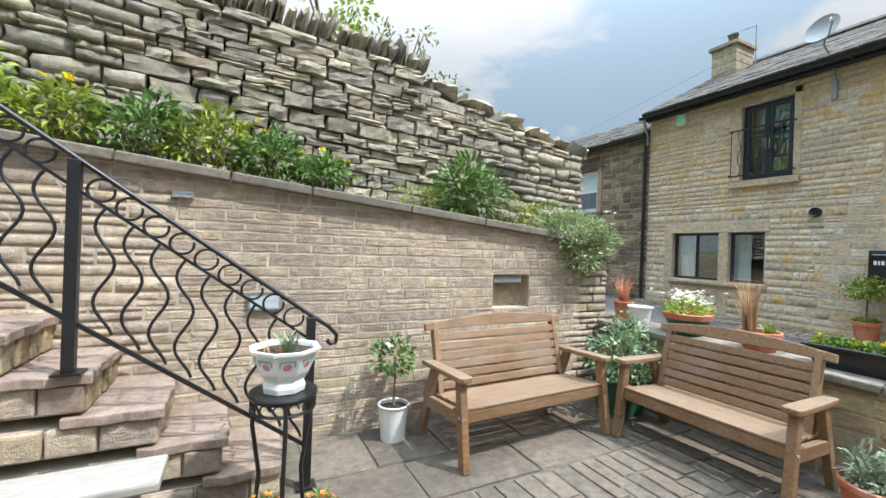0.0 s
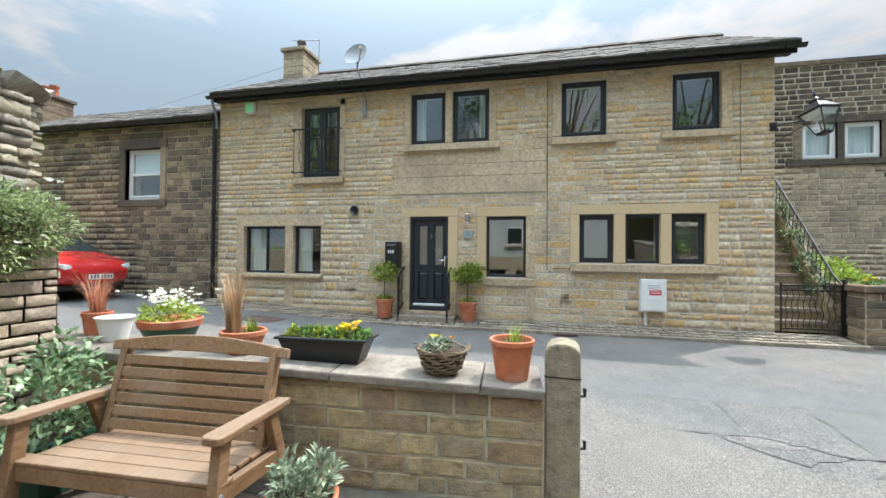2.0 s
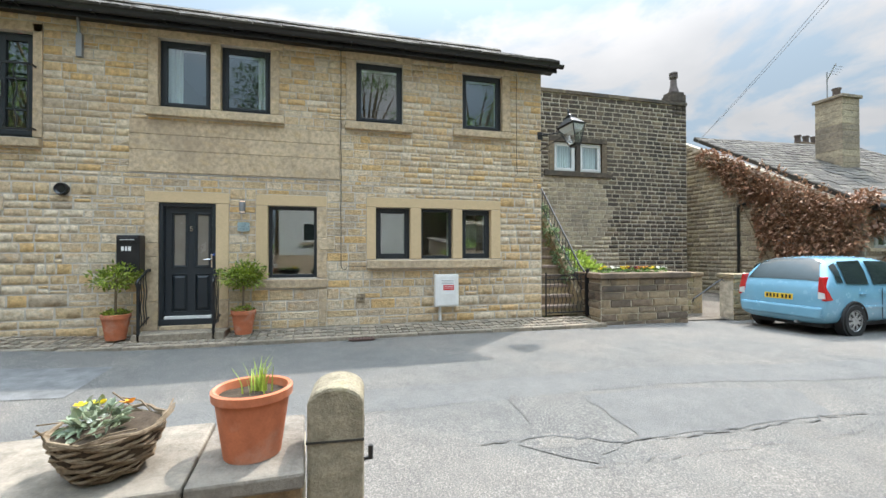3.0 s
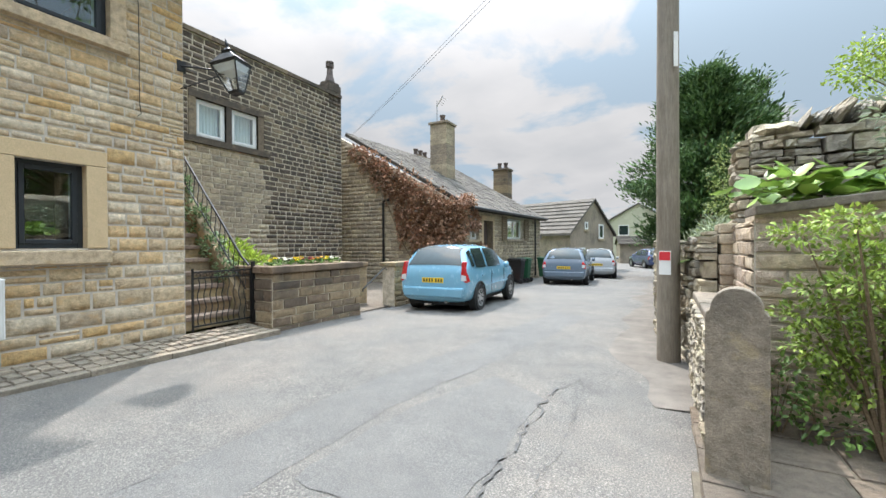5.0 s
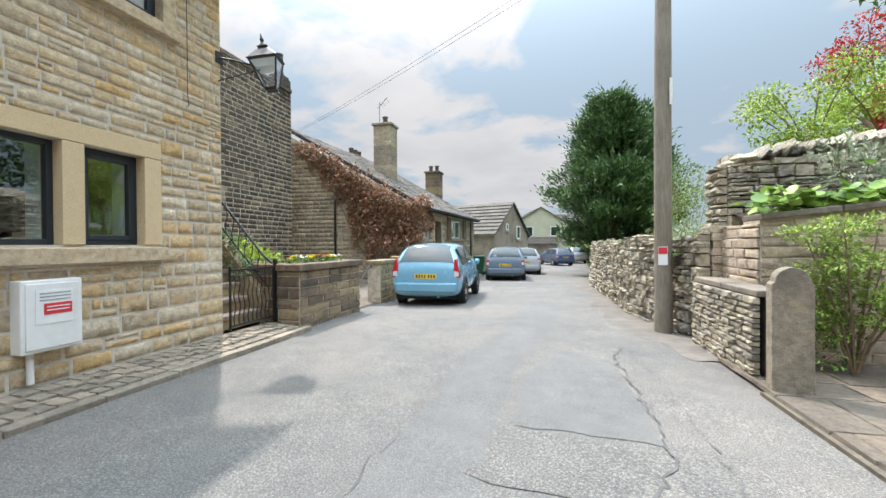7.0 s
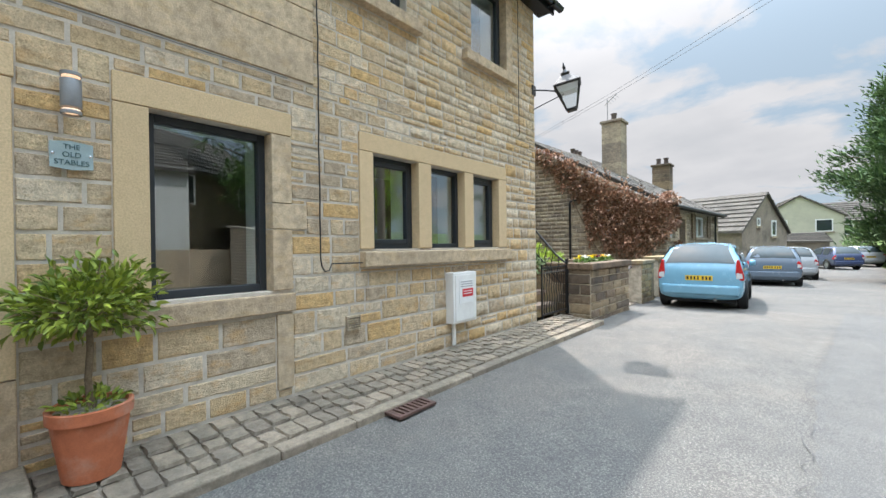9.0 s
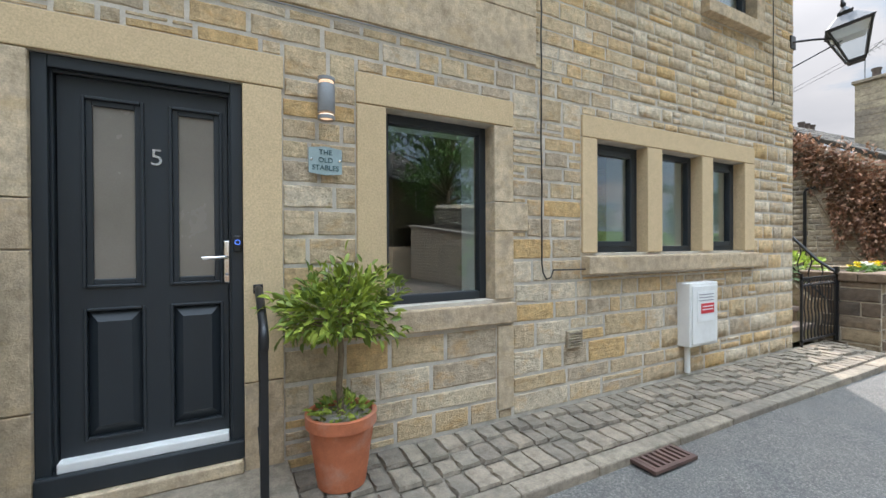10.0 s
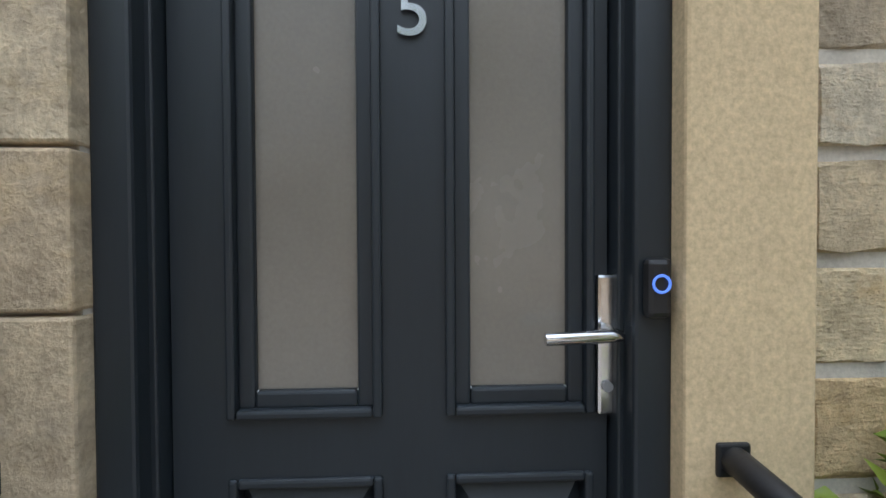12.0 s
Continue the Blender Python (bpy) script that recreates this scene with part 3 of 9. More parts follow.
def far_z(x, y):
    z = min(road_z(x, y), 0.7) - 0.22
    d = math.hypot(x - 6, y)
    if d > 60:
        z += (d - 60) * 0.035 * (0.6 + 0.4 * math.sin(x * 0.02 + 1) * math.cos(y * 0.016))
    return z


grass_ground = plain_mat("grass_ground", (0.09, 0.13, 0.04), 0.95, vary=0.4, scale=0.3, fine=6, bump=0.3, spec=0.1)
steps_out = [0, 2, 5, 9, 14, 20, 28, 40, 60, 90, 140, 220, 320]
sheet("ground", [6 - d for d in steps_out[:0:-1]] + [6 + d for d in steps_out], [-d for d in steps_out[:0:-1]] + steps_out, far_z, grass_ground, "grassy hillside ground reaching the horizon", "ground")


def bend(y):
    return -0.05 * max(0, -18 - y)


def road_top(x, y):
    return road_z(x, y) + 0.015 * math.sin(x * 1.3 + y * 0.5) * math.sin(y * 0.9) - 0.0016 * (x - 7) ** 2


ROAD_X = [3.5 + 0.35 * i for i in range(20)]
road = sheet("road", ROAD_X, [14 - 0.4 * i for i in range(150)] + [-47, -50, -55, -60],
             road_top, asphalt, "worn grey asphalt village road with patches", "road")
for v in road.data.vertices:
    v.co.x += bend(v.co.y)

dirt = plain_mat("dirt", (0.155, 0.139, 0.122), 0.95, vary=0.25, scale=3, fine=110, bump=0.6, spec=0.1, dirt=(0.13, 0.122, 0.11), dirt_amount=0.6)
g = Geo()
ys = [-5.0 - 0.25 * i for i in range(62)]
ed = [4.05 + 0.72 * min(1, (-5.0 - y) / 2.0) + 0.3 * noise.noise(Vector((0.5, y * 0.9, 0))) + 0.1 * noise.noise(Vector((3, y * 4, 0))) for y in ys]
for i in range(len(ys) - 1):
    q = [(3.6, ys[i]), (ed[i], ys[i]), (ed[i + 1], ys[i + 1]), (3.6, ys[i + 1])]
    g.add([(x, y, road_top(x, y) + (0.004 if x > 3.7 else 0.03)) for x, y in q], [(3, 2, 1, 0)])
tagged(part("verge", g, dirt), "dusty brown earth verge beside the road", "verge", kind="structure")


# darker repair patches and cracks in the road
def blob(cx, cy, rx, ry, seed, n=26, rough=0.25):
    out = []
    for k in range(n):
        a = 2 * math.pi * k / n
        q = 1 + rough * noise.noise(Vector((math.cos(a) * 1.7 + seed, math.sin(a) * 1.7, seed * 2)))
        out.append((cx + rx * q * math.cos(a), cy + ry * q * math.sin(a)))
    return out


patch_mat = plain_mat("patch_tar", (0.14, 0.14, 0.138), 0.9, vary=0.3, scale=5, fine=85, bump=0.6, spec=0.2)
pale_mat = plain_mat("bald_tar", (0.2, 0.185, 0.165), 0.95, vary=0.3, scale=4, fine=85, bump=0.7, spec=0.15)


def road_patch(name, poly, mat, label, lift=0.006):
    """A thin repair that follows the road."""
    me = bpy.data.meshes.new(name)
    bm = bmesh.new()
    bm.faces.new([bm.verts.new((x, y, 0)) for x, y in poly])
    bmesh.ops.triangulate(bm, faces=bm.faces)
    bmesh.ops.subdivide_edges(bm, edges=bm.edges, cuts=3, use_grid_fill=True)
    for v in bm.verts:
        v.co.z = road_top(v.co.x, v.co.y) + lift
    bm.to_mesh(me)
    bm.free()
    me.materials.append(mat)
    return tagged(new(name, me), label, "road patch", kind="structure")


crack_mat = plain_mat("crack_tar", (0.11, 0.108, 0.104), 0.95, vary=0.3, bump=0.4, spec=0.1)


def crack(pts, w, seed):
    r = random.Random(seed)
    g, path = Geo(), []
    for (x0, y0), (x1, y1) in zip(pts, pts[1:]):
        n = max(2, int(math.hypot(x1 - x0, y1 - y0) / 0.07))
        path += [(x0 + (x1 - x0) * k / n + r.uniform(-0.04, 0.04), y0 + (y1 - y0) * k / n + r.uniform(-0.04, 0.04)) for k in range(n)]
    for a, b in zip(path, path[1:]):
        d = Vector((b[0] - a[0], b[1] - a[1])).normalized() * w * r.uniform(0.15, 1.3)
        q = [(a[0] - d.y / 2, a[1] + d.x / 2), (b[0] - d.y / 2, b[1] + d.x / 2), (b[0] + d.y / 2, b[1] - d.x / 2), (a[0] + d.y / 2, a[1] - d.x / 2)]
        g.add([(x, y, road_top(x, y) + 0.012) for x, y in q], [(3, 2, 1, 0)])
    return tagged(part("road_crack", g, crack_mat), "dark crack in the worn asphalt", "crack", kind="structure")


# ---- the cottage that faces the patio ----
FX, FY0, FLEN, EAVE = 10.29, 7.75, 12.32, 5.36
FM = pose(FX, FY0, 0, 0, 0, -90)


def U(y):
    return FY0 - y


# name, y of the left edge, y of the right edge, bottom, top
OPEN = {
    "window_1": (6.98, 5.81, 0.96, 2.12), "window_2": (5.60, 4.86, 0.96, 2.12), "window_3": (5.40, 4.39, 3.30, 5.0),
    "window_4": (2.64, 1.82, 3.96, 5.14), "window_5": (1.67, 0.84, 3.96, 5.14), "window_6": (-0.68, -1.58, 3.96, 5.13),
    "window_7": (-2.81, -3.68, 3.97, 5.13), "door_1": (2.625, 1.73, 0.22, 2.31), "window_8": (0.89, 0.03, 0.98, 2.30),
    "window_9": (-1.05, -1.73, 1.32, 2.32), "window_10": (-1.94, -2.60, 1.32, 2.32), "window_11": (-2.79, -3.42, 1.32, 2.32)}
holes = [(U(a), U(b), c, d) for a, b, c, d in OPEN.values()]
facade = pierced("wall_facade", FLEN, -0.2, EAVE, 0.45, holes, mortar, FM, "coursed buff sandstone cottage front with pale mortar joints", "wall")

# dressed stones round the openings: y left, y right, bottom, top, how far proud
DRESSED = [
    (7.2, 4.78, 2.12, 2.35, 1), (7.19, 6.98, 0.55, 2.12, 1), (5.81, 5.60, 0.12, 2.12, 1), (7.05, 4.80, 0.78, 0.96, 1),
    (5.62, 5.40, 3.30, 5.14, 1), (4.39, 4.27, 3.30, 5.14, 1), (5.62, 4.27, 5.0, 5.16, 1),
    (2.78, 0.62, 5.14, 5.3, 0), (1.82, 1.67, 3.96, 5.14, 0), (2.78, 2.64, 3.96, 5.14, 0), (0.84, 0.7, 3.96, 5.14, 0),
    (-0.5, -1.75, 5.13, 5.3, 0), (-2.6, -3.85, 5.13, 5.3, 0), (-3.68, -3.85, 3.97, 5.13, 0), (-0.5, -0.68, 3.97, 5.13, 0),
    (2.82, 1.52, 2.31, 2.50, 0), (2.82, 2.625, 1.62, 2.31, 1), (2.82, 2.625, 1.38, 1.62, 1), (2.82, 2.625, 0.62, 1.38, 1), (2.82, 2.625, 0.1, 0.62, 1),
    (1.73, 1.53, 0.62, 2.31, 0), (1.73, 1.53, 0.1, 0.62, 1),
    (1.08, -0.14, 2.30, 2.50, 0), (1.08, 0.89, 0.98, 2.30, 0), (0.03, -0.14, 1.72, 2.30, 1), (0.03, -0.28, 1.5, 1.72, 1), (0.03, -0.14, 0.98, 1.5, 1), (0.0, -0.14, 0.14, 0.78, 1),
    (-0.88, -3.62, 2.32, 2.51, 0), (-0.88, -1.05, 1.32, 2.32, 0), (-1.73, -1.94, 1.32, 2.32, 0), (-2.60, -2.79, 1.32, 2.32, 0), (-3.42, -3.62, 1.32, 2.32, 0),
]
SILLS = [(7.05, 4.80, 0.84, 0.96), (5.62, 4.27, 3.12, 3.30), (2.80, 0.60, 3.77, 3.96), (-0.48, -1.76, 3.77, 3.96), (-2.6, -3.86, 3.79, 3.97), (1.08, -0.16, 0.78, 0.98), (-0.88, -3.64, 1.12, 1.32)]
# the smooth blocks over the door
SMOOTH = []
rr = random.Random(4)
for z0, z1 in ((2.82, 3.2), (3.2, 3.47), (3.47, 3.72)):
    y = 3.05
    while y > -0.3:
        w = rr.uniform(0.6, 1.1)
        SMOOTH.append((y, max(y - w, -0.37), z0, z1, 1))
        y -= w
blocks = []
for a, b, c, d, k in DRESSED + SMOOTH:
    blocks.append((U(a), U(b), c, d))
    g = Geo()
    g.bx(U(a) - 0.003, U(b) + 0.003, -0.022, 0.2 if (a, b, c, d, k) in DRESSED else 0.02, c + 0.003, d - 0.003)
    part("dressed_stone", g, worn_ashlar if k or c > 2.6 else ashlar, facade, bevel=0.006)
for a, b, c, d in SILLS:
    blocks.append((U(a), U(b), c, d))
    g = Geo()
    out = 0.04 if a == 1.08 else 0.095
    g.prism([(-out, c + 0.02), (-out, d - 0.03), (0.22, d - 0.002), (0.22, c)], U(a), U(b))
    part("window_sill", Geo().add([(y, x, z) for x, y, z in g.v], g.f), worn_ashlar, facade, "weathered sandstone sill", bevel=0.008)


def base_z(u):
    y = FY0 - u
    return 0.1 if y < 3 else 0.1 + 0.05 * (y - 3)


st = courses(FLEN, 0.06, 0.78, (0.13, 0.21), (0.22, 0.6), holes + blocks, seed=11, joint=0.024, split=0.12)
st += courses(FLEN, 0.78, 2.8, (0.11, 0.2), (0.14, 0.42), holes + blocks, seed=12, joint=0.022, split=0.1)
st += courses(FLEN, 2.8, EAVE - 0.02, (0.1, 0.16), (0.15, 0.44), holes + blocks, seed=13, joint=0.012, split=0.08)
lay(facade, st, facade_stone, (0.004, 0.009), near=(U(0.9), 1.2), count=300, inset=0.06, rough=0.3, brim=0.97)

# side, back and inner rooms
body = Geo()
body.bx(FX + 0.45, 16.5, -4.57, -4.15, -0.2, EAVE).bx(FX + 0.45, 16.5, 7.35, FY0, -0.2, EAVE).bx(16.1, 16.5, -4.15, 7.35, -0.2, EAVE)
tagged(part("wall_rear", body, facade_stone), "plain sandstone side and rear walls of the cottage", "wall", kind="structure")
# added room shells, their dark colour standing in for unlit interiors
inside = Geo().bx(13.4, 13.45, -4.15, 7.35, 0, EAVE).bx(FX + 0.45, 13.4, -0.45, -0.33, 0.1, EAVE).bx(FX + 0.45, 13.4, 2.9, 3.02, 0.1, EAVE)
tagged(part("wall_inside", inside, dim_room), "plain partition walls inside the cottage, coloured dark as dim rooms", "wall", kind="structure")
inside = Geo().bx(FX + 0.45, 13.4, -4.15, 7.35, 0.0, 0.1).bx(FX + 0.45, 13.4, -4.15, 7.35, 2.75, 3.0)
tagged(part("floor_inside", inside, dim_room), "plain floors inside the cottage", "floor", kind="structure")
tagged(part("ceiling", Geo().bx(FX + 0.45, 16.1, -4.15, 7.35, EAVE - 0.1, EAVE), dim_room), "plain ceiling of the upper rooms", "ceiling", kind="structure")


def frame_m(o, x, z):
    x, z = Vector(x).normalized(), Vector(z).normalized()
    y = z.cross(x)
    return Matrix(((x.x, y.x, z.x, o[0]), (x.y, y.y, z.y, o[1]), (x.z, y.z, z.z, o[2]), (0, 0, 0, 1)))


def slate_roof(name, o, x, length, rise, run, mat, label, count, seed, rows=(0.24, 0.34), widths=(0.3, 0.65), outward=None):
    """One slope of a stone-slate roof: o its lower left corner seen from outside, x along the eaves."""
    xd = Vector(x).normalized()
    inward = Vector((0, 0, 1)).cross(xd)
    zd = inward * run + Vector((0, 0, rise))
    m = frame_m(o, xd, zd)
    slope = math.hypot(rise, run)
    ob = new(name, mesh_of(name, Geo().bx(0, length, 0.0, 0.12, 0, slope), dark_fill))
    ob.matrix_basis = m
    tagged(ob, label, "roof", kind="structure")
    sl = courses(length, 0, slope, rows, widths, seed=seed, joint=0.008)
    lay(ob, sl, mat, (0.03, 0.055), near=(length / 2, 0), count=count, inset=0.03, rough=0.12, name="slate", seed=seed)
    return ob


slate_roof("roof", (9.99, 7.82, 5.42), (0, -1, 0), 12.68, 1.78, 3.33, slate_stone, "weathered stone-slate roof with mossy edges", 300, 21)
slate_roof("roof_back", (16.63, -4.86, 5.42), (0, 1, 0), 12.68, 1.78, 3.33, slate_stone, "weathered stone-slate rear roof slope", 0, 22)
g = Geo()
for i in range(22):
    y = 7.82 - i * 0.576
    g.prism([(-0.17, -0.06), (0, 0.07), (0.17, -0.06), (0.14, -0.1), (0, 0.03), (-0.14, -0.1)], 0, 0.568, pose(13.31, y - 0.568, 7.26 + 0.004 * (i % 3)))
tagged(part("roof_ridge", g, slate_stone), "stone ridge tiles along the roof", "roof", kind="structure")
for y0, y1 in ((-5.0, -4.57), (7.75, 7.95)):
    g = Geo().prism([(10.0, 5.36), (13.31, 7.13), (16.6, 5.36)], y0 if y0 > 0 else -4.57, y1 if y0 > 0 else -4.2)
    tagged(part("wall_gable", g, facade_stone), "sandstone gable under the roof", "wall", kind="structure")

# gutter with its brackets
gut = thing("gutter", pose(9.95, 0, 5.33), "black half-round gutter along the eaves", "gutter")
gp = [(0.065 * math.cos(a), 0.065 * math.sin(a)) for a in [math.pi + math.pi * k / 8 for k in range(9)]]
gp += [(0.058 * math.cos(a), 0.058 * math.sin(a)) for a in [2 * math.pi - math.pi * k / 8 for k in range(9)]]
part("channel", Geo().prism(gp, -4.9, 7.84), gutter_black, gut, smooth=30)
part("fascia", Geo().bx(0.07, 0.1, -4.8, 7.8, -0.12, 0.06), gutter_black, gut)
for i in range(13):
    part("bracket", Geo().bx(-0.07, 0.08, 0, 0.03, -0.08, -0.06), gutter_black, gut, m=pose(0, -4.6 + i, 0))
part("soffit", Geo().bx(0.1, 0.36, -4.8, 7.8, -0.06, -0.03), gutter_black, gut)

# ---- brown house beyond, up the road ----
LW = 9.6
BM = pose(10.34, 7.76 + LW, 0, 0, 0, -90)
bw = (7.76 + LW - 10.80, 7.76 + LW - 9.62, 2.86, 4.24)
brown = pierced("wall_brown", LW, -0.2, 4.86, 0.45, [bw], dark_mortar, BM, "soot-darkened brown sandstone house front", "wall")
for a, b, c, d in ((bw[0] - 0.2, bw[1] + 0.2, 4.24, 4.5), (bw[0] - 0.22, bw[1] + 0.2, 2.68, 2.86), (bw[0] - 0.18, bw[0], 2.86, 4.24), (bw[1], bw[1] + 0.18, 2.86, 4.24)):
    part("dressed_stone", Geo().bx(a, b, -0.04, 0.2, c, d), brown_stone, brown, bevel=0.01)
st = courses(LW, 0.0, 4.84, (0.12, 0.19), (0.22, 0.5), [bw, (bw[0] - 0.22, bw[1] + 0.2, 2.68, 2.86), (bw[0] - 0.2, bw[1] + 0.2, 2.86, 4.5)], seed=31, joint=0.022)
lay(brown, st, brown_stone, (0.014, 0.028), near=(LW, 2.5), count=200, inset=0.05, rough=0.25, brim=0.9)
slate_roof("roof_brown", (10.05, 7.9 + LW, 4.92), (0, -1, 0), LW + 0.1, 1.5, 3.0, slate_stone, "dark stone-slate roof of the lower house", 60, 33)
g = Geo().bx(13.0, 13.3, 7.76, 7.76 + LW, 0, 6.3).bx(10.8, 13.2, 7.9 + LW - 0.4, 7.9 + LW, 0, 4.9)
tagged(part("wall_brown_rear", g, brown_stone), "plain rear wall of the brown house", "wall", kind="structure")

# ---- dark house behind the yard ----
DX, DY0 = 15.1, -4.6
DM = pose(DX, DY0, 0, 0, 0, -90)
DL = 8.6
dh = [(3.0, 3.86, 4.28, 5.31), (4.02, 4.9, 4.28, 5.31)]
dark = pierced("wall_dark", DL, 0, 7.0, 0.5, dh, dark_mortar, DM, "tall blackened stone house wall, paler where washed below", "wall")
part("dressed_stone", Geo().bx(2.8, 5.1, -0.04, 0.2, 5.31, 5.5), dark_stone, dark, bevel=0.01)
part("dressed_stone", Geo().bx(2.6, 5.3, -0.08, 0.2, 4.1, 4.28), dark_stone, dark, bevel=0.01)
part("dressed_stone", Geo().bx(3.86, 4.02, -0.03, 0.2, 4.28, 5.31), dark_stone, dark)
part("dressed_stone", Geo().bx(2.8, 3.0, -0.03, 0.2, 4.28, 5.31), dark_stone, dark)
part("dressed_stone", Geo().bx(4.9, 5.1, -0.03, 0.2, 4.28, 5.31), dark_stone, dark)
ban = [(2.8, 5.1, 4.28, 5.5), (2.6, 5.3, 4.1, 4.28)]
up = courses(DL, 0.5, 6.98, (0.14, 0.17), (0.26, 0.48), ban, seed=41, joint=0.034)
light = [s for s in up if s[1] < 4.1 and s[0] < 5.2 + 0.7 * noise.noise(Vector((0, s[1] * 1.2, 2)))]
lay(dark, [s for s in up if s not in light], dark_stone, (0.008, 0.016), near=(5, 5), count=200, inset=0.05, rough=0.2, brim=0.92)
lay(dark, light, washed_stone, (0.01, 0.02), near=(4, 3), count=100, inset=0.05, rough=0.2, brim=0.92)
g = Geo()
for i in range(10):
    g.bx(i * 0.86, i * 0.86 + 0.85, -0.06, 0.55, 7.0, 7.12)
part("coping", g, dark_stone, dark)
g = Geo().bx(15.6, 22, -13.2, -12.8, 0, 7.0).bx(15.6, 22, -5.0, -4.6, 0, 7.0)
tagged(part("wall_dark_side", g, dark_stone), "side walls of the blackened house", "wall", kind="structure")

# ---- low cottage with the creeper ----
CM = pose(10.4, -14.5, 0, 0, 0, -93.8)
CH = [(0.15, 0.95, 1.55, 2.45), (1.35, 2.2, 0.0, 2.3), (3.7, 5.5, 1.6, 2.5)]
cott = pierced("wall_cottage", 8.0, -0.5, 2.75, 0.4, CH, dark_mortar, CM, "low old sandstone cottage front", "wall")
st = courses(8.0, -0.3, 2.74, (0.12, 0.18), (0.25, 0.5), [*CH, (-0.05, 1.1, 2.45, 2.6), (3.5, 5.7, 2.5, 2.68), (1.2, 1.35, 0, 2.3), (2.2, 2.35, 0, 2.3)], seed=51)
lay(cott, st, washed_stone, (0.015, 0.035), near=(3, 1.5), count=120, inset=0.12, rough=0.2)
gab = new("wall_cottage_gable", mesh_of("gable", Geo().prism([(0, -0.3), (6.0, -0.3), (6.0, 2.7), (0, 6.05)], 0, 0.4), dark_mortar))
GM = pose(16.4, -14.1, 0, 0, 0, 180 + 3.8)
gab.matrix_basis = GM
tagged(gab, "gable end of the low sandstone cottage", "wall", kind="structure")
st = courses(6.0, 0.0, 6.0, (0.13, 0.19), (0.25, 0.5), [(3.75, 4.35, 1.7, 2.7)], top=lambda u: 2.7 + 0.558 * (6.0 - u), seed=52)
lay(gab, st, washed_stone, (0.015, 0.035), near=(4, 2), count=120, inset=0.12, rough=0.2)
cd = Vector((math.cos(radians(-93.8)), math.sin(radians(-93.8)), 0))
ro = Vector((10.4, -14.5, 2.78)) - cd * 0.1 + Vector((-0.28, 0, -0.1))
slate_roof("roof_cottage", ro, cd, 8.4, 3.55, 6.2, slate_stone, "sagging stone-slate cottage roof", 200, 53, (0.28, 0.4))

# ---- patio ----
def coping_z(x):
    return 1.985 - 0.092 * x


RL = 6.9
RM = pose(-3.2, 3.28, 0, 0, 0, 0)
niche = (2.19 + 3.2, 2.62 + 3.2, 0.95, 1.27)
retaining = pierced("wall_retaining", RL, -0.15, 1.6, 0.45, [niche], retaining_mortar, RM, "retaining wall of thin coursed buff sandstone", "wall")
part("upper_wall", Geo().prism([(0, 1.6), (RL, 1.6), (RL, 1.62), (0, coping_z(-3.2) - 0.06)], 0, 0.45), retaining_mortar, retaining)
part("niche_back", Geo().bx(niche[0] - 0.02, niche[1] + 0.02, 0.14, 0.34, 0.9, 1.3), washed_stone, retaining)
part("niche_lamp", Geo().bx(niche[0] + 0.02, niche[1] - 0.08, 0.02, 0.06, 1.19, 1.265), steel_grey, retaining, "slim grey light slot in a niche", bevel=0.006)
st = courses(RL, 0.0, 2.3, (0.055, 0.115), (0.14, 0.52), [niche], top=lambda u: coping_z(u - 3.2) - 0.07, seed=61, joint=0.013, split=0.22)
lay(retaining, st, retaining_stone, (0.003, 0.006), near=(4.6, 1.0), count=300, inset=0.05, rough=0.35, brim=0.93, turn=0.012)
g = Geo()
x = -3.2
rr = random.Random(6)
while x < 3.6:
    w = min(rr.uniform(0.55, 0.95), 3.7 - x)
    n = Geo().bx(0.004, w - 0.004, -0.07, 0.5, -0.07, 0.0)
    part("coping", n, coping_stone, retaining, m=pose(x + 3.2, 0, coping_z(x), 0, math.degrees(math.atan(0.092)), 0), bevel=0.012)
    x += w
# its end, returning along the lane
RE = pose(3.7, 3.28, 0, 0, 0, 90)
ret = pierced("wall_return", 12.0, -0.1, 1.6, 0.4, [], retaining_mortar, RE, "sandstone return of the retaining wall along the lane", "wall")
lay(ret, courses(12.0, 0.0, 1.6, (0.07, 0.12), (0.2, 0.5), seed=62), retaining_stone, (0.012, 0.026), near=(0, 0.8), count=60, rough=0.25)


def bed(name, pts, label):
    """A planting bed, high at the back: (x, y, z) corners, front left, front right, back right, back left."""
    a, b, c, d = [Vector(p) for p in pts]
    V, F, n = [], [], 14
    for j in range(n + 1):
        for i in range(n + 1):
            p = a.lerp(b, i / n).lerp(d.lerp(c, i / n), j / n)
            V.append((p.x, p.y, p.z + 0.05 * noise.noise(p * 3)))
    F = [(j * (n + 1) + i, j * (n + 1) + i + 1, (j + 1) * (n + 1) + i + 1, (j + 1) * (n + 1) + i) for j in range(n) for i in range(n)]
    return tagged(soup(name, V, F, soil, smooth=True), label, "ground", kind="structure")


bed("bed_north", [(-3.2, 3.5, 2.22), (3.68, 3.5, 1.58), (3.68, 4.4, 1.9), (-3.2, 4.4, 2.6)], "dark soil of the raised planting bed")


# tall dry-stone wall above the bed
def dry_top(x):
    """Top of the wall: a high stretch with upright copes, then a step and a long fall."""
    if x < 1.8:
        return 3.72 - 0.1 * max(0, x) - 0.03 * max(0, -x)
    return 3.4 - 0.215 * (x - 1.86)


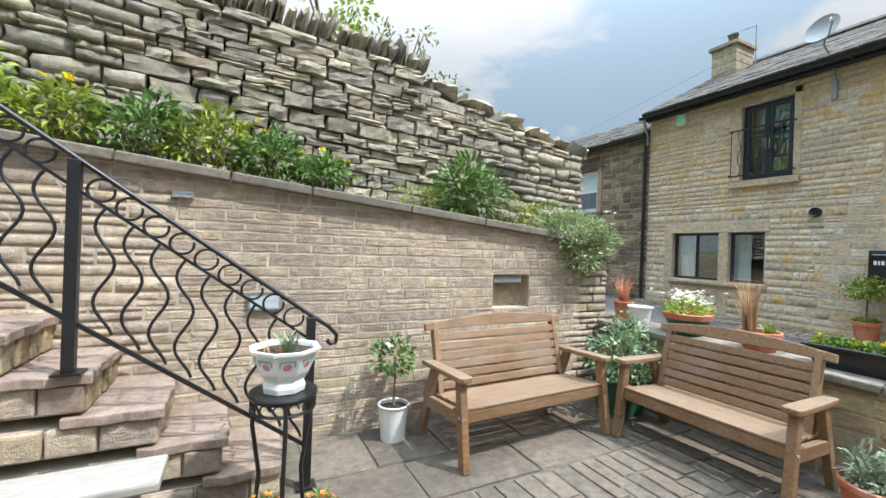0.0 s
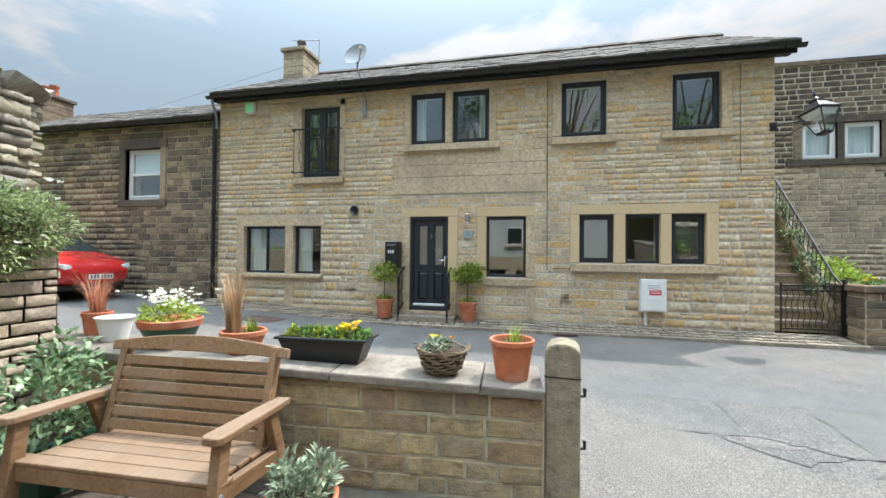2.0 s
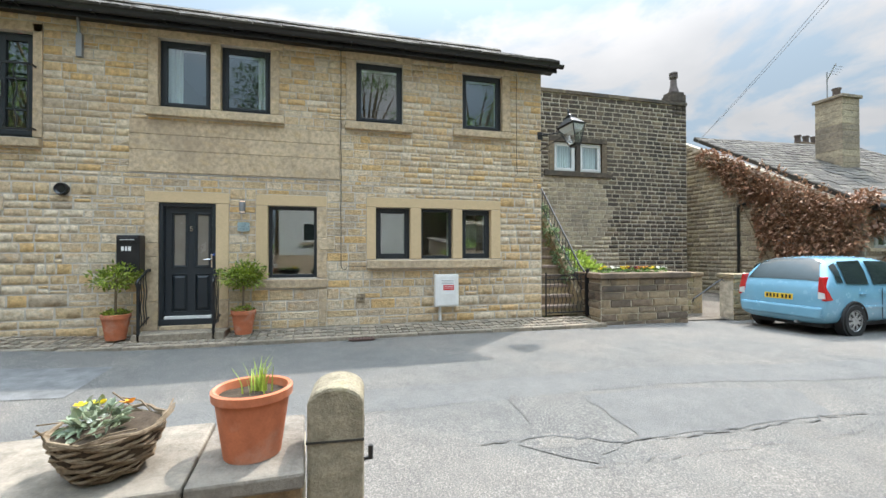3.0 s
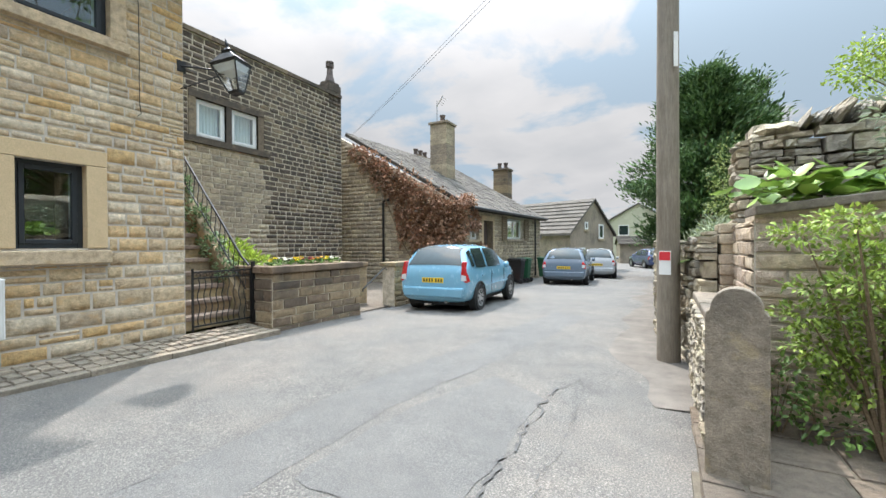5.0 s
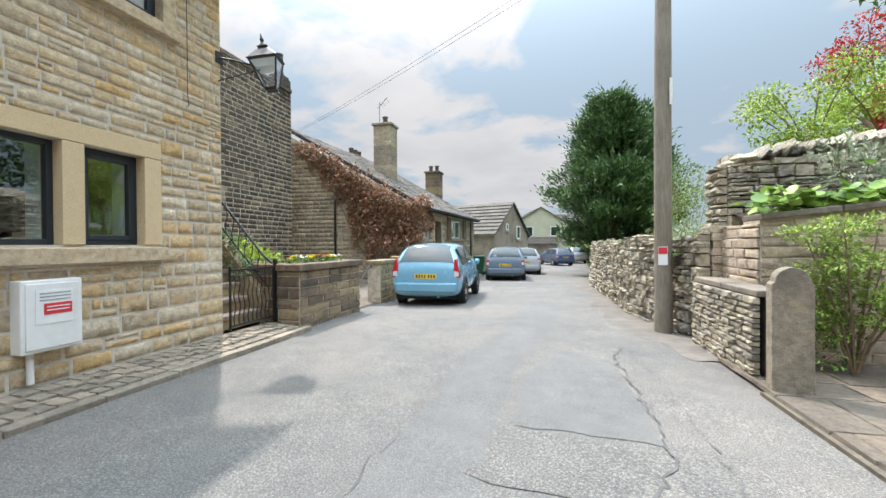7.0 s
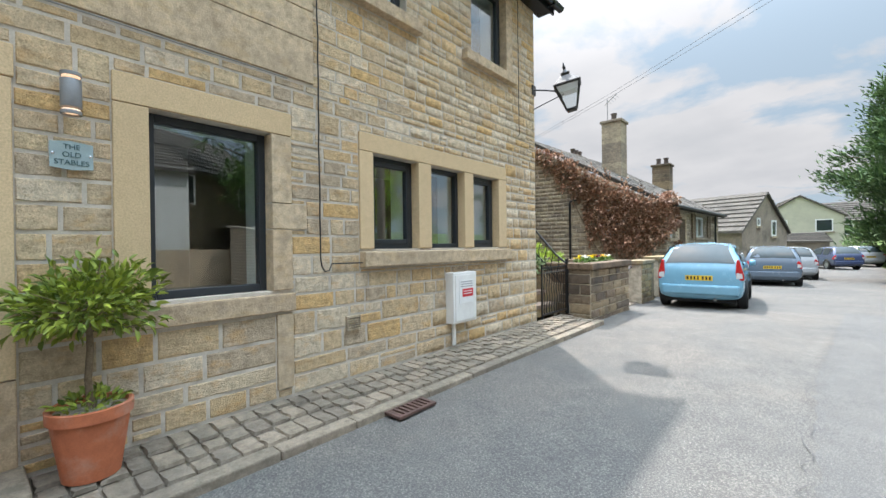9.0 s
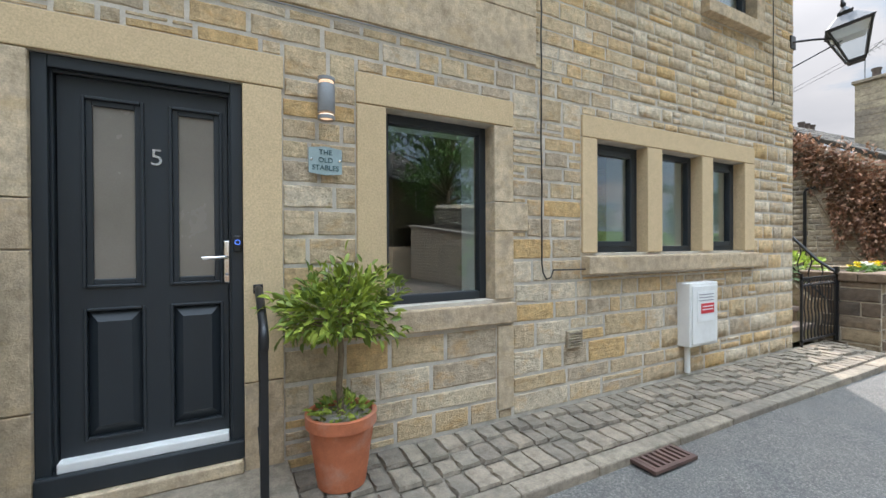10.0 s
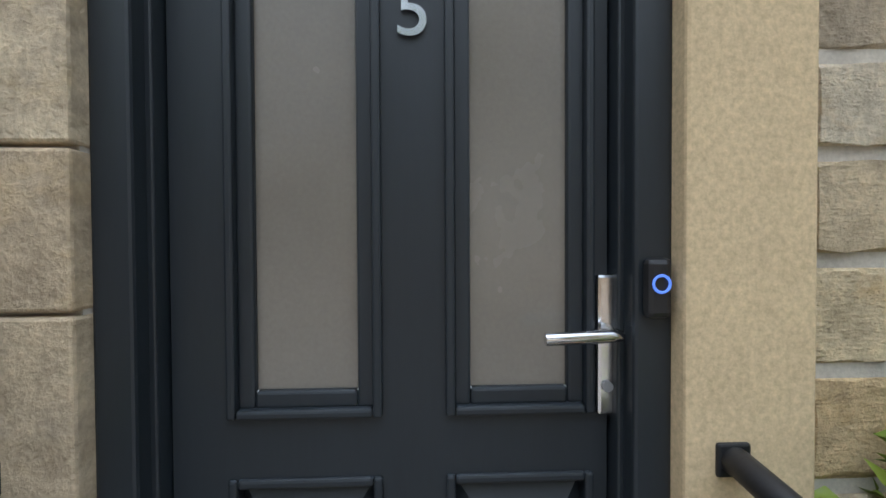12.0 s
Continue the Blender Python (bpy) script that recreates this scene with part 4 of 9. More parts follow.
DRM = pose(-3.4, 4.05, 0, 0, 0, 0)
dl = 7.35
core = Geo()
for i in range(30):
    a, b = i * dl / 30, (i + 1) * dl / 30
    core.bx(a, b + 0.001, 0.05, 0.55, 1.4, min(dry_top(a - 3.4), dry_top(b - 3.4)) - 0.22)
dryw = tagged(new("wall_dry_stone", mesh_of("dry", core, dark_fill)), "tall weathered dry-stone wall above the bed", "wall", kind="structure")
dryw.matrix_basis = DRM
sl = -0.055
st = courses(dl, 1.6, 4.4, (0.07, 0.17), (0.14, 0.46), top=lambda u: dry_top(u - 3.4) - 0.2 - sl * u, seed=63, joint=0.004, split=0.5)
lay(dryw, st, dry_stone, (0.075, 0.125), near=(4.4, 2.9), count=300, inset=0.085, rough=0.14, brim=0.93, turn=0.05, shear=sl)
DE = pose(3.96, 4.05, 0, 0, 0, 90)
drye = tagged(new("wall_dry_end", mesh_of("dry_end", Geo().bx(0, 5, 0.06, 0.5, 1.2, 2.6), dark_fill)), "dry-stone wall end along the lane", "wall", kind="structure")
drye.matrix_basis = DE
lay(drye, courses(5, 1.5, 2.75, (0.08, 0.19), (0.14, 0.4), seed=64, joint=0.012, split=0.5), dry_stone, (0.1, 0.16), near=(0, 2), count=60, inset=0.14, rough=0.12, turn=0.06)
rr = random.Random(8)
x = -3.4
while x < 3.9:
    t = dry_top(x + 0.05)
    if x < 1.72:
        w, h = rr.uniform(0.07, 0.13), rr.uniform(0.24, 0.36)
        lean = rr.uniform(6, 20)
    else:
        w, h = rr.uniform(0.28, 0.5), rr.uniform(0.13, 0.19)
        lean = 12
    vs, fs = stone_template(rr.randint(0, 99), 0.16, 0.1)
    gg = Geo().add([(px * w, py * 0.56 + 0.5, pz * h) for px, py, pz in vs], fs)
    gg.bx(-w * 0.48, w * 0.48, 0.3, 0.52, -h * 0.46, h * 0.46)
    part("cope_stone", gg, dry_stone, dryw, m=pose(x + 3.4 + w / 2, -0.02, t - 0.2 + h / 2, 0, lean, rr.uniform(-5, 5)))
    x += w * 1.02


# low wall towards the road
LA, LB = Vector((3.60, 3.26, 0)), Vector((3.86, -0.24, 0))
ld = (LB - LA).normalized()
LM = frame_m((LA.x, LA.y, 0), ld, (0, 0, 1))
LLEN = (LB - LA).length


def low_z(u):
    return 0.785 - 0.03 * u


low = tagged(new("wall_low", mesh_of("wall_low", Geo().prism([(0, -0.1), (LLEN, -0.1), (LLEN, low_z(LLEN) - 0.06), (0, low_z(0) - 0.06)], 0.0, 0.44), low_mortar)), "low patio wall of mossy coursed sandstone blocks", "wall", kind="structure")
low.matrix_basis = LM
lay(low, courses(LLEN, 0.0, 0.75, (0.11, 0.15), (0.2, 0.4), top=lambda u: low_z(u) - 0.06, seed=66, joint=0.016), low_stone, (0.006, 0.014), near=(2.5, 0.4), count=300, inset=0.06, rough=0.3, brim=0.92)
lb = new("wall_low_outer")
lb.matrix_basis = LM @ pose(LLEN, 0.44, 0, 0, 0, 180)
tagged(lb, "road side of the low patio wall", "wall", kind="structure")
lay(lb, courses(LLEN, -0.1, 0.75, (0.11, 0.15), (0.2, 0.4), top=lambda u: low_z(LLEN - u) - 0.06, seed=67), low_stone, (0.01, 0.03), count=80, rough=0.22)
u = 0
rr = random.Random(9)
while u < LLEN - 0.1:
    w = min(rr.uniform(0.6, 1.0), LLEN - u)
    if LLEN - u - w < 0.25:
        w = LLEN - u
    part("coping", Geo().bx(0.003, w - 0.003, -0.05, 0.5, -0.06, 0.0), coping_stone, low, m=pose(u, 0, low_z(u), 0, math.degrees(math.atan(0.03)), 0), bevel=0.012)
    u += w


def rounded_post(name, m, w, t, h, shoulder, mat, label):
    """A stone gate post with a rounded head."""
    p = [(-w / 2, -0.15), (w / 2, -0.15), (w / 2, h - shoulder - w * 0.32)]
    if shoulder:
        p += [(w * 0.5, h - shoulder - w * 0.3), (w * 0.42, h - w * 0.42)]
    k = w / 2 * (0.84 if shoulder else 1.0)
    n = 12
    rise = w * 0.42 if shoulder else w * 0.32
    p += [(k * math.cos(math.pi * i / n), h - rise + rise * math.sin(math.pi * i / n)) for i in range(1, n)]
    if shoulder:
        p += [(-w * 0.42, h - w * 0.42), (-w * 0.5, h - shoulder - w * 0.3)]
    p += [(-w / 2, h - shoulder - w * 0.32)]
    ob = thing(name, m, label, "gate post")
    part("shaft", Geo().prism(p, -t / 2, t / 2), mat, ob, bevel=0.014)
    return ob


mossy_post = stone_mat("mossy_post", [(0.27, 0.225, 0.155), (0.24, 0.205, 0.145), (0.29, 0.24, 0.165)], (0.09, 0.078, 0.058), 0.7, (0.3, 0.275, 0.14), bump=0.6)
gp = rounded_post("gate_post", pose(4.0, -0.35, 0, 0, 0, 86), 0.205, 0.22, 0.94, 0, mossy_post, "mossy square stone gate post with a rounded head")
part("joint", Geo().bx(-0.105, 0.105, -0.113, 0.113, 0.735, 0.743), dark_fill, gp)
for z in (0.28, 0.6):
    part("hinge_pin", Geo().tube([(-0.1, -0.03, z), (-0.13, -0.03, z), (-0.13, -0.03, z + 0.05)], 0.011, 6), black_iron, gp, "rusty iron hinge pin")
gp = rounded_post("gate_post", pose(3.776, -3.955, 0, 0, 0, 172), 0.3, 0.15, 1.08, 0.06, stone_mat("post_stone", [(0.3, 0.25, 0.18), (0.26, 0.22, 0.17)], (0.1, 0.09, 0.075), 0.8, (0.36, 0.29, 0.16), bump=0.7), "tall worn stone gate post with a rounded shouldered head")

# south side: retaining wall, bed and dry-stone wall
SM = pose(3.52, -5.07, 0, 0, 0, 180)
south = tagged(new("wall_south", mesh_of("wall_south", Geo().prism([(0, -0.1), (6.5, -0.1), (6.5, 2.2), (0, 1.55)], 0, 0.4), retaining_mortar)), "south retaining wall of thin coursed sandstone", "wall", kind="structure")
south.matrix_basis = SM
lay(south, courses(6.5, 0.0, 2.3, (0.09, 0.14), (0.25, 0.55), top=lambda u: 1.54 + 0.1 * u, seed=71), retaining_stone, (0.012, 0.026), near=(0, 1.2), count=200, rough=0.22)
u = 0
while u < 6.4:
    part("coping", Geo().bx(0.004, 0.74, -0.07, 0.45, 0, 0.07), coping_stone, south, m=pose(u, 0, 1.55 + 0.1 * u, 0, -5.7, 0), bevel=0.012)
    u += 0.745
se = tagged(new("wall_south_end", mesh_of("south_end", Geo().bx(0, 1.4, 0, 0.4, -0.1, 1.5), mortar)), "sandstone return of the south wall", "wall", kind="structure")
se.matrix_basis = pose(3.52, -6.47, 0, 0, 0, 90)
lay(se, courses(1.4, 0.0, 1.52, (0.09, 0.14), (0.25, 0.5), seed=72), retaining_stone, (0.01, 0.024), near=(1, 1), count=60, rough=0.22)
bed("bed_south", [(3.45, -5.2, 1.5), (-3, -5.2, 2.1), (-3, -6.5, 2.4), (3.3, -6.5, 1.75)], "soil of the southern planting bed")
TM = pose(3.36, -6.4, 0, 0, 0, 180)
tall = tagged(new("wall_tall_south", mesh_of("tall", Geo().prism([(0.05, 0), (6.5, 0), (6.5, 2.8), (0.05, 2.3)], 0.06, 0.5), dark_fill)), "dry-stone garden wall with leaning cope stones", "wall", kind="structure")
tall.matrix_basis = TM
lay(tall, courses(6.5, 1.4, 3.0, (0.08, 0.18), (0.18, 0.5), top=lambda u: 2.42 + 0.085 * u, seed=73, joint=0.012, split=0.5), dry_stone, (0.09, 0.16), near=(0, 2), count=120, inset=0.07, rough=0.12, turn=0.05, brim=0.93)
te = new("wall_tall_end")
te.matrix_basis = pose(3.36, -6.9, 0, 0, 0, 90)
tagged(te, "dry-stone end of the garden wall", "wall", kind="structure")
part("core", Geo().bx(0, 0.55, 0.06, 0.5, 1.2, 2.3), dark_fill, te)
lay(te, courses(0.55, 1.4, 2.42, (0.06, 0.13), (0.2, 0.5), seed=74, joint=0.014), dry_stone, (0.09, 0.14), count=40, inset=0.14, rough=0.12)
u = 0.0
rr = random.Random(19)
while u < 6.3:
    w, h = rr.uniform(0.08, 0.13), rr.uniform(0.2, 0.3)
    if u < 0.3:
        w, h = 0.42, 0.16
    vs, fs = stone_template(rr.randint(0, 99), 0.16, 0.1)
    gg = Geo().add([(px * w, py * 0.55 + 0.45, pz * h) for px, py, pz in vs], fs).bx(-w * 0.48, w * 0.48, 0.3, 0.47, -h * 0.45, h * 0.45)
    part("cope_stone", gg, dry_stone, tall, m=pose(u + w / 2, -0.05, 2.42 + 0.085 * u + h * 0.42, 0, 0 if u < 0.3 else rr.uniform(25, 42), rr.uniform(-4, 4)))
    u += w * (1.02 if u < 0.3 else 1.3)

# stile wall, block pillar and the roadside dry-stone wall
stile = tagged(new("wall_stile", mesh_of("wall_stile", Geo().bx(0, 1.85, 0.04, 0.26, -0.2, 0.77), dark_fill)), "low wall of thin stones with a slab top", "wall", kind="structure")
stile.matrix_basis = pose(3.85, -6.05, 0, 0, 0, 90)
lay(stile, courses(1.75, -0.15, 0.77, (0.045, 0.075), (0.12, 0.3), seed=75, joint=0.012), dry_stone, (0.05, 0.075), near=(1.7, 0.3), count=160, inset=0.08, rough=0.14, brim=0.93)
part("coping", Geo().bx(0.0, 0.9, -0.03, 0.29, 0.77, 0.84), coping_stone, stile, bevel=0.012)
part("coping", Geo().bx(0.905, 1.75, -0.03, 0.29, 0.77, 0.835), coping_stone, stile, bevel=0.012)
pil = tagged(new("wall_pillar", mesh_of("wall_pillar", Geo().bx(0.02, 0.4, 0.02, 0.4, -0.1, 1.44), mortar)), "stack of squared sandstone blocks ending the wall", "wall", kind="structure")
pil.matrix_basis = pose(3.64, -6.05, 0, 0, 0, 180)
z = 0.6
for i in range(9):
    part("stone", Geo().bx(0, 0.42, 0, 0.42, 0.004, 0.102), retaining_stone, pil, m=pose(rr.uniform(-0.01, 0.01), rr.uniform(-0.012, 0.012), z, 0, 0, rr.uniform(-2, 2)), bevel=0.012)
    z += 0.104
for (ax, ay), (bx_, by), h0, h1, sd in (((4.16, -16.0), (4.12, -8.6), 1.0, 1.45, 76), ((4.12, -8.6), (3.66, -6.1), 1.45, 1.5, 77)):
    RWL = math.hypot(bx_ - ax, by - ay)
    lo = 0.9 if sd == 76 else h0 - 0.1
    rdw = tagged(new("wall_roadside", mesh_of("wall_roadside", Geo().prism([(0, -0.5), (RWL, -0.5), (RWL, h1 - 0.12), (0.6, h1 - 0.2), (0, lo)], 0.08, 0.5), dark_fill)), "long roadside dry-stone wall with rough stones", "wall", kind="structure")
    rdw.matrix_basis = frame_m((ax, ay, 0), (bx_ - ax, by - ay, 0), (0, 0, 1))
    top_of = (lambda u: min(1.0 + 0.6 * u, 1.38) + 0.07 * math.sin(u * 3)) if sd == 76 else (lambda u: 1.42 + 0.06 * math.sin(u * 3))
    lay(rdw, courses(RWL, -0.4, 1.55, (0.08, 0.2), (0.12, 0.42), top=top_of, seed=sd, joint=0.01, split=0.5), dry_stone, (0.1, 0.18), near=(RWL, 0.5), count=200, inset=0.06, rough=0.14, brim=0.92, turn=0.08)
V = []
for j in range(24):
    y = -6.5 - j * 2.2
    V += [(4.0 + bend(y) * 1.1, y, 1.1), (3.2 + bend(y), y, 1.45), (-6, y, 2.3), (-40, y, 3.5)]
F = [(j * 4 + i, j * 4 + i + 1, j * 4 + 5 + i, j * 4 + 4 + i) for j in range(23) for i in range(3)]
tagged(soup("bank", V, F, grass_ground, smooth=True), "grassy garden bank behind the roadside wall", "ground", kind="structure")

# patio paving on a bed of dirt
g = Geo().bx(-3.2, 3.9, -5.07, 3.28, -0.2, -0.012).bx(3.9, 4.0, -3.95, -0.4, -0.2, -0.03)
patio = tagged(part("floor_patio", g, joint_dirt), "patio of worn stone flags and long setts", "floor", kind="structure")
rr = random.Random(15)
flags = {}


def paver(x0, x1, y0, y1, tone=None):
    vs, fs = [], []
    for k, (i, z) in enumerate(((-0.003, -0.03), (0.006, 0.0))):
        for px, py in ((x0 + i, y0 + i), (x1 - i, y0 + i), (x1 - i, y1 - i), (x0 + i, y1 - i)):
            vs.append((px + rr.uniform(-0.008, 0.008), py + rr.uniform(-0.008, 0.008), z + (rr.uniform(-0.005, 0.003) if k else 0)))
    fs = [(0, 1, 5, 4), (1, 2, 6, 5), (2, 3, 7, 6), (3, 0, 4, 7), (4, 5, 6, 7)]
    me = bpy.data.meshes.new("paver")
    me.from_pydata(vs, [], fs)
    me.materials.append(flag_stone)
    part("paver", me, None, patio)


y = 3.26
while y > 2.2:                       # flags along the wall
    h = rr.uniform(0.4, 0.6)
    x = 0.45
    while x < 3.6:
        w = min(rr.uniform(0.45, 0.9), 3.62 - x)
        paver(x, x + w - 0.012, max(y - h, 2.2), y - 0.012)
        x += w
    y -= h
x = -1.2
while x < 3.84:                      # long setts running away from the house
    w = rr.uniform(0.12, 0.17)
    y = 2.19
    while y > -1.6:
        h = min(rr.uniform(0.25, 0.45), y + 1.6)
        if x + w < 3.86 - 0.07 * (y + 0.3) * (y > -0.3) * 1.0:
            paver(x, x + w - 0.012, y - h, y - 0.012)
        y -= max(h, 0.02)
    x += w
y = -1.6
while y > -5.0:
    h = rr.uniform(0.4, 0.7)
    x = -1.2
    while x < 3.95:
        w = min(rr.uniform(0.4, 0.9), 3.97 - x)
        paver(x, x + w - 0.014, max(y - h, -5.0), y - 0.014)
        x += w
    y -= h
closing = Geo().bx(-3.5, -3.2, -5.2, 4.4, -0.2, 1.35)
tagged(part("wall_west", closing, retaining_stone), "plain sandstone wall closing the patio", "wall", kind="structure")

# ---- kerb and setts along the cottage ----
def kerb_z(y):
    return 0.0 if y < 3 else 0.05 * (y - 3)


kb = tagged(new("kerb", None), "low stone kerb in front of the cottage", "kerb", kind="structure")
rr = random.Random(16)
y = 7.9
while y > -5.6:
    w = rr.uniform(0.6, 0.95)
    part("kerb_stone", Geo().bx(9.53, 9.66, y - w + 0.006, y, -0.2, 0.004), sett_stone, kb, m=pose(0, 0, kerb_z(y - w / 2) + rr.uniform(-0.004, 0.004)), bevel=0.012)
    y -= w
V = [(x, y, kerb_z(y) - 0.02 + (x - 9.66) * 0.1) for y in [7.9 - 0.5 * i for i in range(28)] for x in (9.62, 10.32)]
strip = soup("pavement", V, [(2 * i, 2 * i + 1, 2 * i + 3, 2 * i + 2) for i in range(27)], sett_joint)
tagged(strip, "narrow pavement of worn stone setts", "pavement", kind="structure")
setts = []
y = 7.85
while y > -5.5:
    d = rr.uniform(0.11, 0.16)
    x = 9.67
    while x < 10.26:
        w = min(rr.uniform(0.15, 0.25), 10.27 - x)
        if 10.27 - x - w < 0.08:
            w = 10.27 - x
        setts.append((x + w / 2, y - d / 2, w - 0.01, d - 0.01))
        x += w
    y -= d
tp = templates(sett_stone, 0.07, 0.1, 0.93)
setts.sort(key=lambda s: abs(s[1] - 0.5))
V, F, n = [], [], 0
for k, (x, y, w, d) in enumerate(setts):
    me, tv, tf = rr.choice(tp)
    m = Matrix.Translation((x, y, kerb_z(y) - 0.02 + (x - 9.66) * 0.1)) @ Matrix.Rotation(radians(-90), 4, "X") @ Matrix.Diagonal((w, 0.026, d, 1))
    if k < 300:
        ob = new("sett", me)
        ob.parent, ob.matrix_basis = strip, m
    else:
        a = np.array(m)
        V.append(tv @ a[:3, :3].T + a[:3, 3])
        F.append(tf + n)
        n += len(tv)
soup("settwork", np.concatenate(V), np.concatenate(F), sett_stone, strip, kind="stuff")


# ---- windows and door of the cottage ----
def ring(u0, u1, z0, z1, w, y0, y1, wz=None):
    wz = wz or w
    g = Geo()
    g.bx(u0, u0 + w, y0, y1, z0, z1).bx(u1 - w, u1, y0, y1, z0, z1)
    return g.bx(u0 + w, u1 - w, y0, y1, z0, z0 + wz).bx(u0 + w, u1 - w, y0, y1, z1 - wz, z1)


def pane_of(parent, u0, u1, z0, z1, y, mat=None):
    ob = part("pane", Geo().bx(u0, u1, y, y + 0.008, z0, z1), mat or clear_glass, parent)
    ob.visible_shadow = False
    return ob


def window(name, m, u0, u1, z0, z1, mat, label, sash=(), back=0.1, w=0.05, sash_w=0.05):
    """A framed window in an opening: sash lists the leaves as shares of the width, each with whether it opens."""
    ob = thing(name, m, label, "window", kind="structure")
    part("window_frame", ring(u0 + 0.002, u1 - 0.002, z0 + 0.002, z1 - 0.002, w, back, back + 0.08), mat, ob, bevel=0.006)
    a = u0 + w
    for share, opens in sash or ((1, False),):
        b = a + (u1 - u0 - 2 * w) * share
        if opens:
            part("sash", ring(a + 0.002, b - 0.002, z0 + w, z1 - w, sash_w, back - 0.012, back + 0.05), mat, ob, bevel=0.006)
            pane_of(ob, a + sash_w, b - sash_w, z0 + w + sash_w, z1 - w - sash_w, back + 0.02)
        else:
            pane_of(ob, a, b, z0 + w, z1 - w, back + 0.03)
        a = b
        if a < u1 - w - 0.02:
            part("mullion", Geo().bx(a - 0.02, a + 0.02, back, back + 0.07, z0 + w, z1 - w), mat, ob)
    return ob


GREY_W = "anthracite-grey framed window in dressed stone"
for key, (a, b, c, d) in OPEN.items():
    if key in ("door_1", "window_3"):
        continue
    sash = {"window_1": ((0.5, False), (0.5, False)), "window_2": ((1, False),), "window_8": ((1, False),), "window_9": ((1, True),), "window_10": ((1, False),),
            "window_11": ((1, True),)}.get(key, ((1, True),))
    wn = window(key, FM, U(a), U(b), c, d, anthracite, GREY_W, sash, w=0.055 if key != "window_8" else 0.06)
    part("inner_reveal", ring(U(a) + 0.003, U(b) - 0.003, c + 0.003, d - 0.003, 0.012, 0.182, 0.455), white_paint, wn, "white plastered inner reveal")


def drape(name, u0, u1, z0, z1, y, label, m=FM, folds=9):
    n = folds * 8
    V = [(u0 + (u1 - u0) * i / n, y + 0.025 * math.sin(i / 8 * 2 * math.pi), z) for z in (z0, z1) for i in range(n + 1)]
    F = [(i, i + 1, n + 2 + i, n + 1 + i) for i in range(n)]
    ob = soup(name, V, F, curtain_white, smooth=True, m=m)
    return tagged(ob, label, "curtain")


drape("curtain", U(6.93), U(6.55), 0.98, 2.15, 0.3, "white curtain drawn aside behind a window", folds=4)
drape("curtain", U(5.55), U(5.25), 0.98, 2.15, 0.3, "white curtain drawn aside behind a window", folds=4)
drape("curtain", U(2.6), U(2.35), 3.97, 5.1, 0.3, "pale curtain drawn aside behind a window", folds=3)
drape("curtain", U(1.1), U(0.87), 3.97, 5.1, 0.3, "pale curtain drawn aside behind a window", folds=3)

# french window with its railing
a, b, c, d = OPEN["window_3"]
fw = window("window_3", FM, U(a), U(b), c, d, anthracite, "anthracite french window behind a small iron balcony rail", ((0.5, True), (0.5, True)), sash_w=0.08)
for s in (-1, 1):
    part("handle", Geo().bx(U((a + b) / 2) + s * 0.035 - 0.008, U((a + b) / 2) + s * 0.035 + 0.008, 0.05, 0.085, 3.95, 4.2), chrome, fw, "chrome handle")
for z in (3.75, 4.25):
    part("rail", Geo().bx(U(a) + 0.06, U(b) - 0.06, 0.095, 0.115, z, z + 0.03), anthracite, fw)
rail = thing("balcony_rail", FM, "black wrought-iron balcony rail in front of a french window", "railing")
u0, u1 = U(5.58), U(4.35)
part("top_rail", Geo().bx(u0, u1, -0.14, -0.11, 4.42, 4.45), black_iron, rail)
part("bottom_rail", Geo().bx(u0, u1, -0.14, -0.11, 3.38, 3.41), black_iron, rail)
for k in range(8):
    u = u0 + 0.04 + (u1 - u0 - 0.08) * k / 7
    pts = [(u + 0.03 * math.sin(i / 12 * 4 * math.pi) * (0 < k < 7), -0.125, 3.4 + 1.03 * i / 12) for i in range(13)]
    part("baluster", Geo().tube(pts, 0.009, 6), black_iron, rail, smooth=50)
for u in (u0, u1):
    for z in (3.42, 4.43):
        part("bracket", Geo().bx(u - 0.012, u + 0.012, -0.14, 0.01, z - 0.012, z + 0.012), black_iron, rail)

# front door
dm = thing("door_1", FM, "closed dark anthracite panelled front door with frosted glass", "door", kind="structure")
a, b, c, d = OPEN["door_1"]
part("door_frame", ring(U(a) + 0.002, U(b) - 0.002, c + 0.02, d - 0.002, 0.062, 0.012, 0.2, 0.06), anthracite, dm, bevel=0.006)
part("frame_bead", ring(U(a) + 0.055, U(b) - 0.055, c + 0.075, d - 0.055, 0.02, 0.045, 0.2), anthracite, dm, bevel=0.004)
leaf = Geo()
L0, L1, Z0, Z1, YF = U(2.545), U(1.81), 0.30, 2.235, 0.075
gl = [(2.44, 2.26), (2.085, 1.905)]
cells_u = [L0, U(2.45), U(2.2), U(2.085), U(1.838), L1]
bands = [(Z0, 0.42), (1.08, 1.19), (2.145, Z1)]
for z0, z1 in bands:
    leaf.bx(L0, L1, YF, YF + 0.05, z0, z1)
for i in (0, 2, 4):
    for z0, z1 in ((0.42, 1.08), (1.19, 2.145)):
        leaf.bx(cells_u[i], cells_u[i + 1], YF, YF + 0.05, z0, z1)
lf = part("leaf", leaf, anthracite, dm)
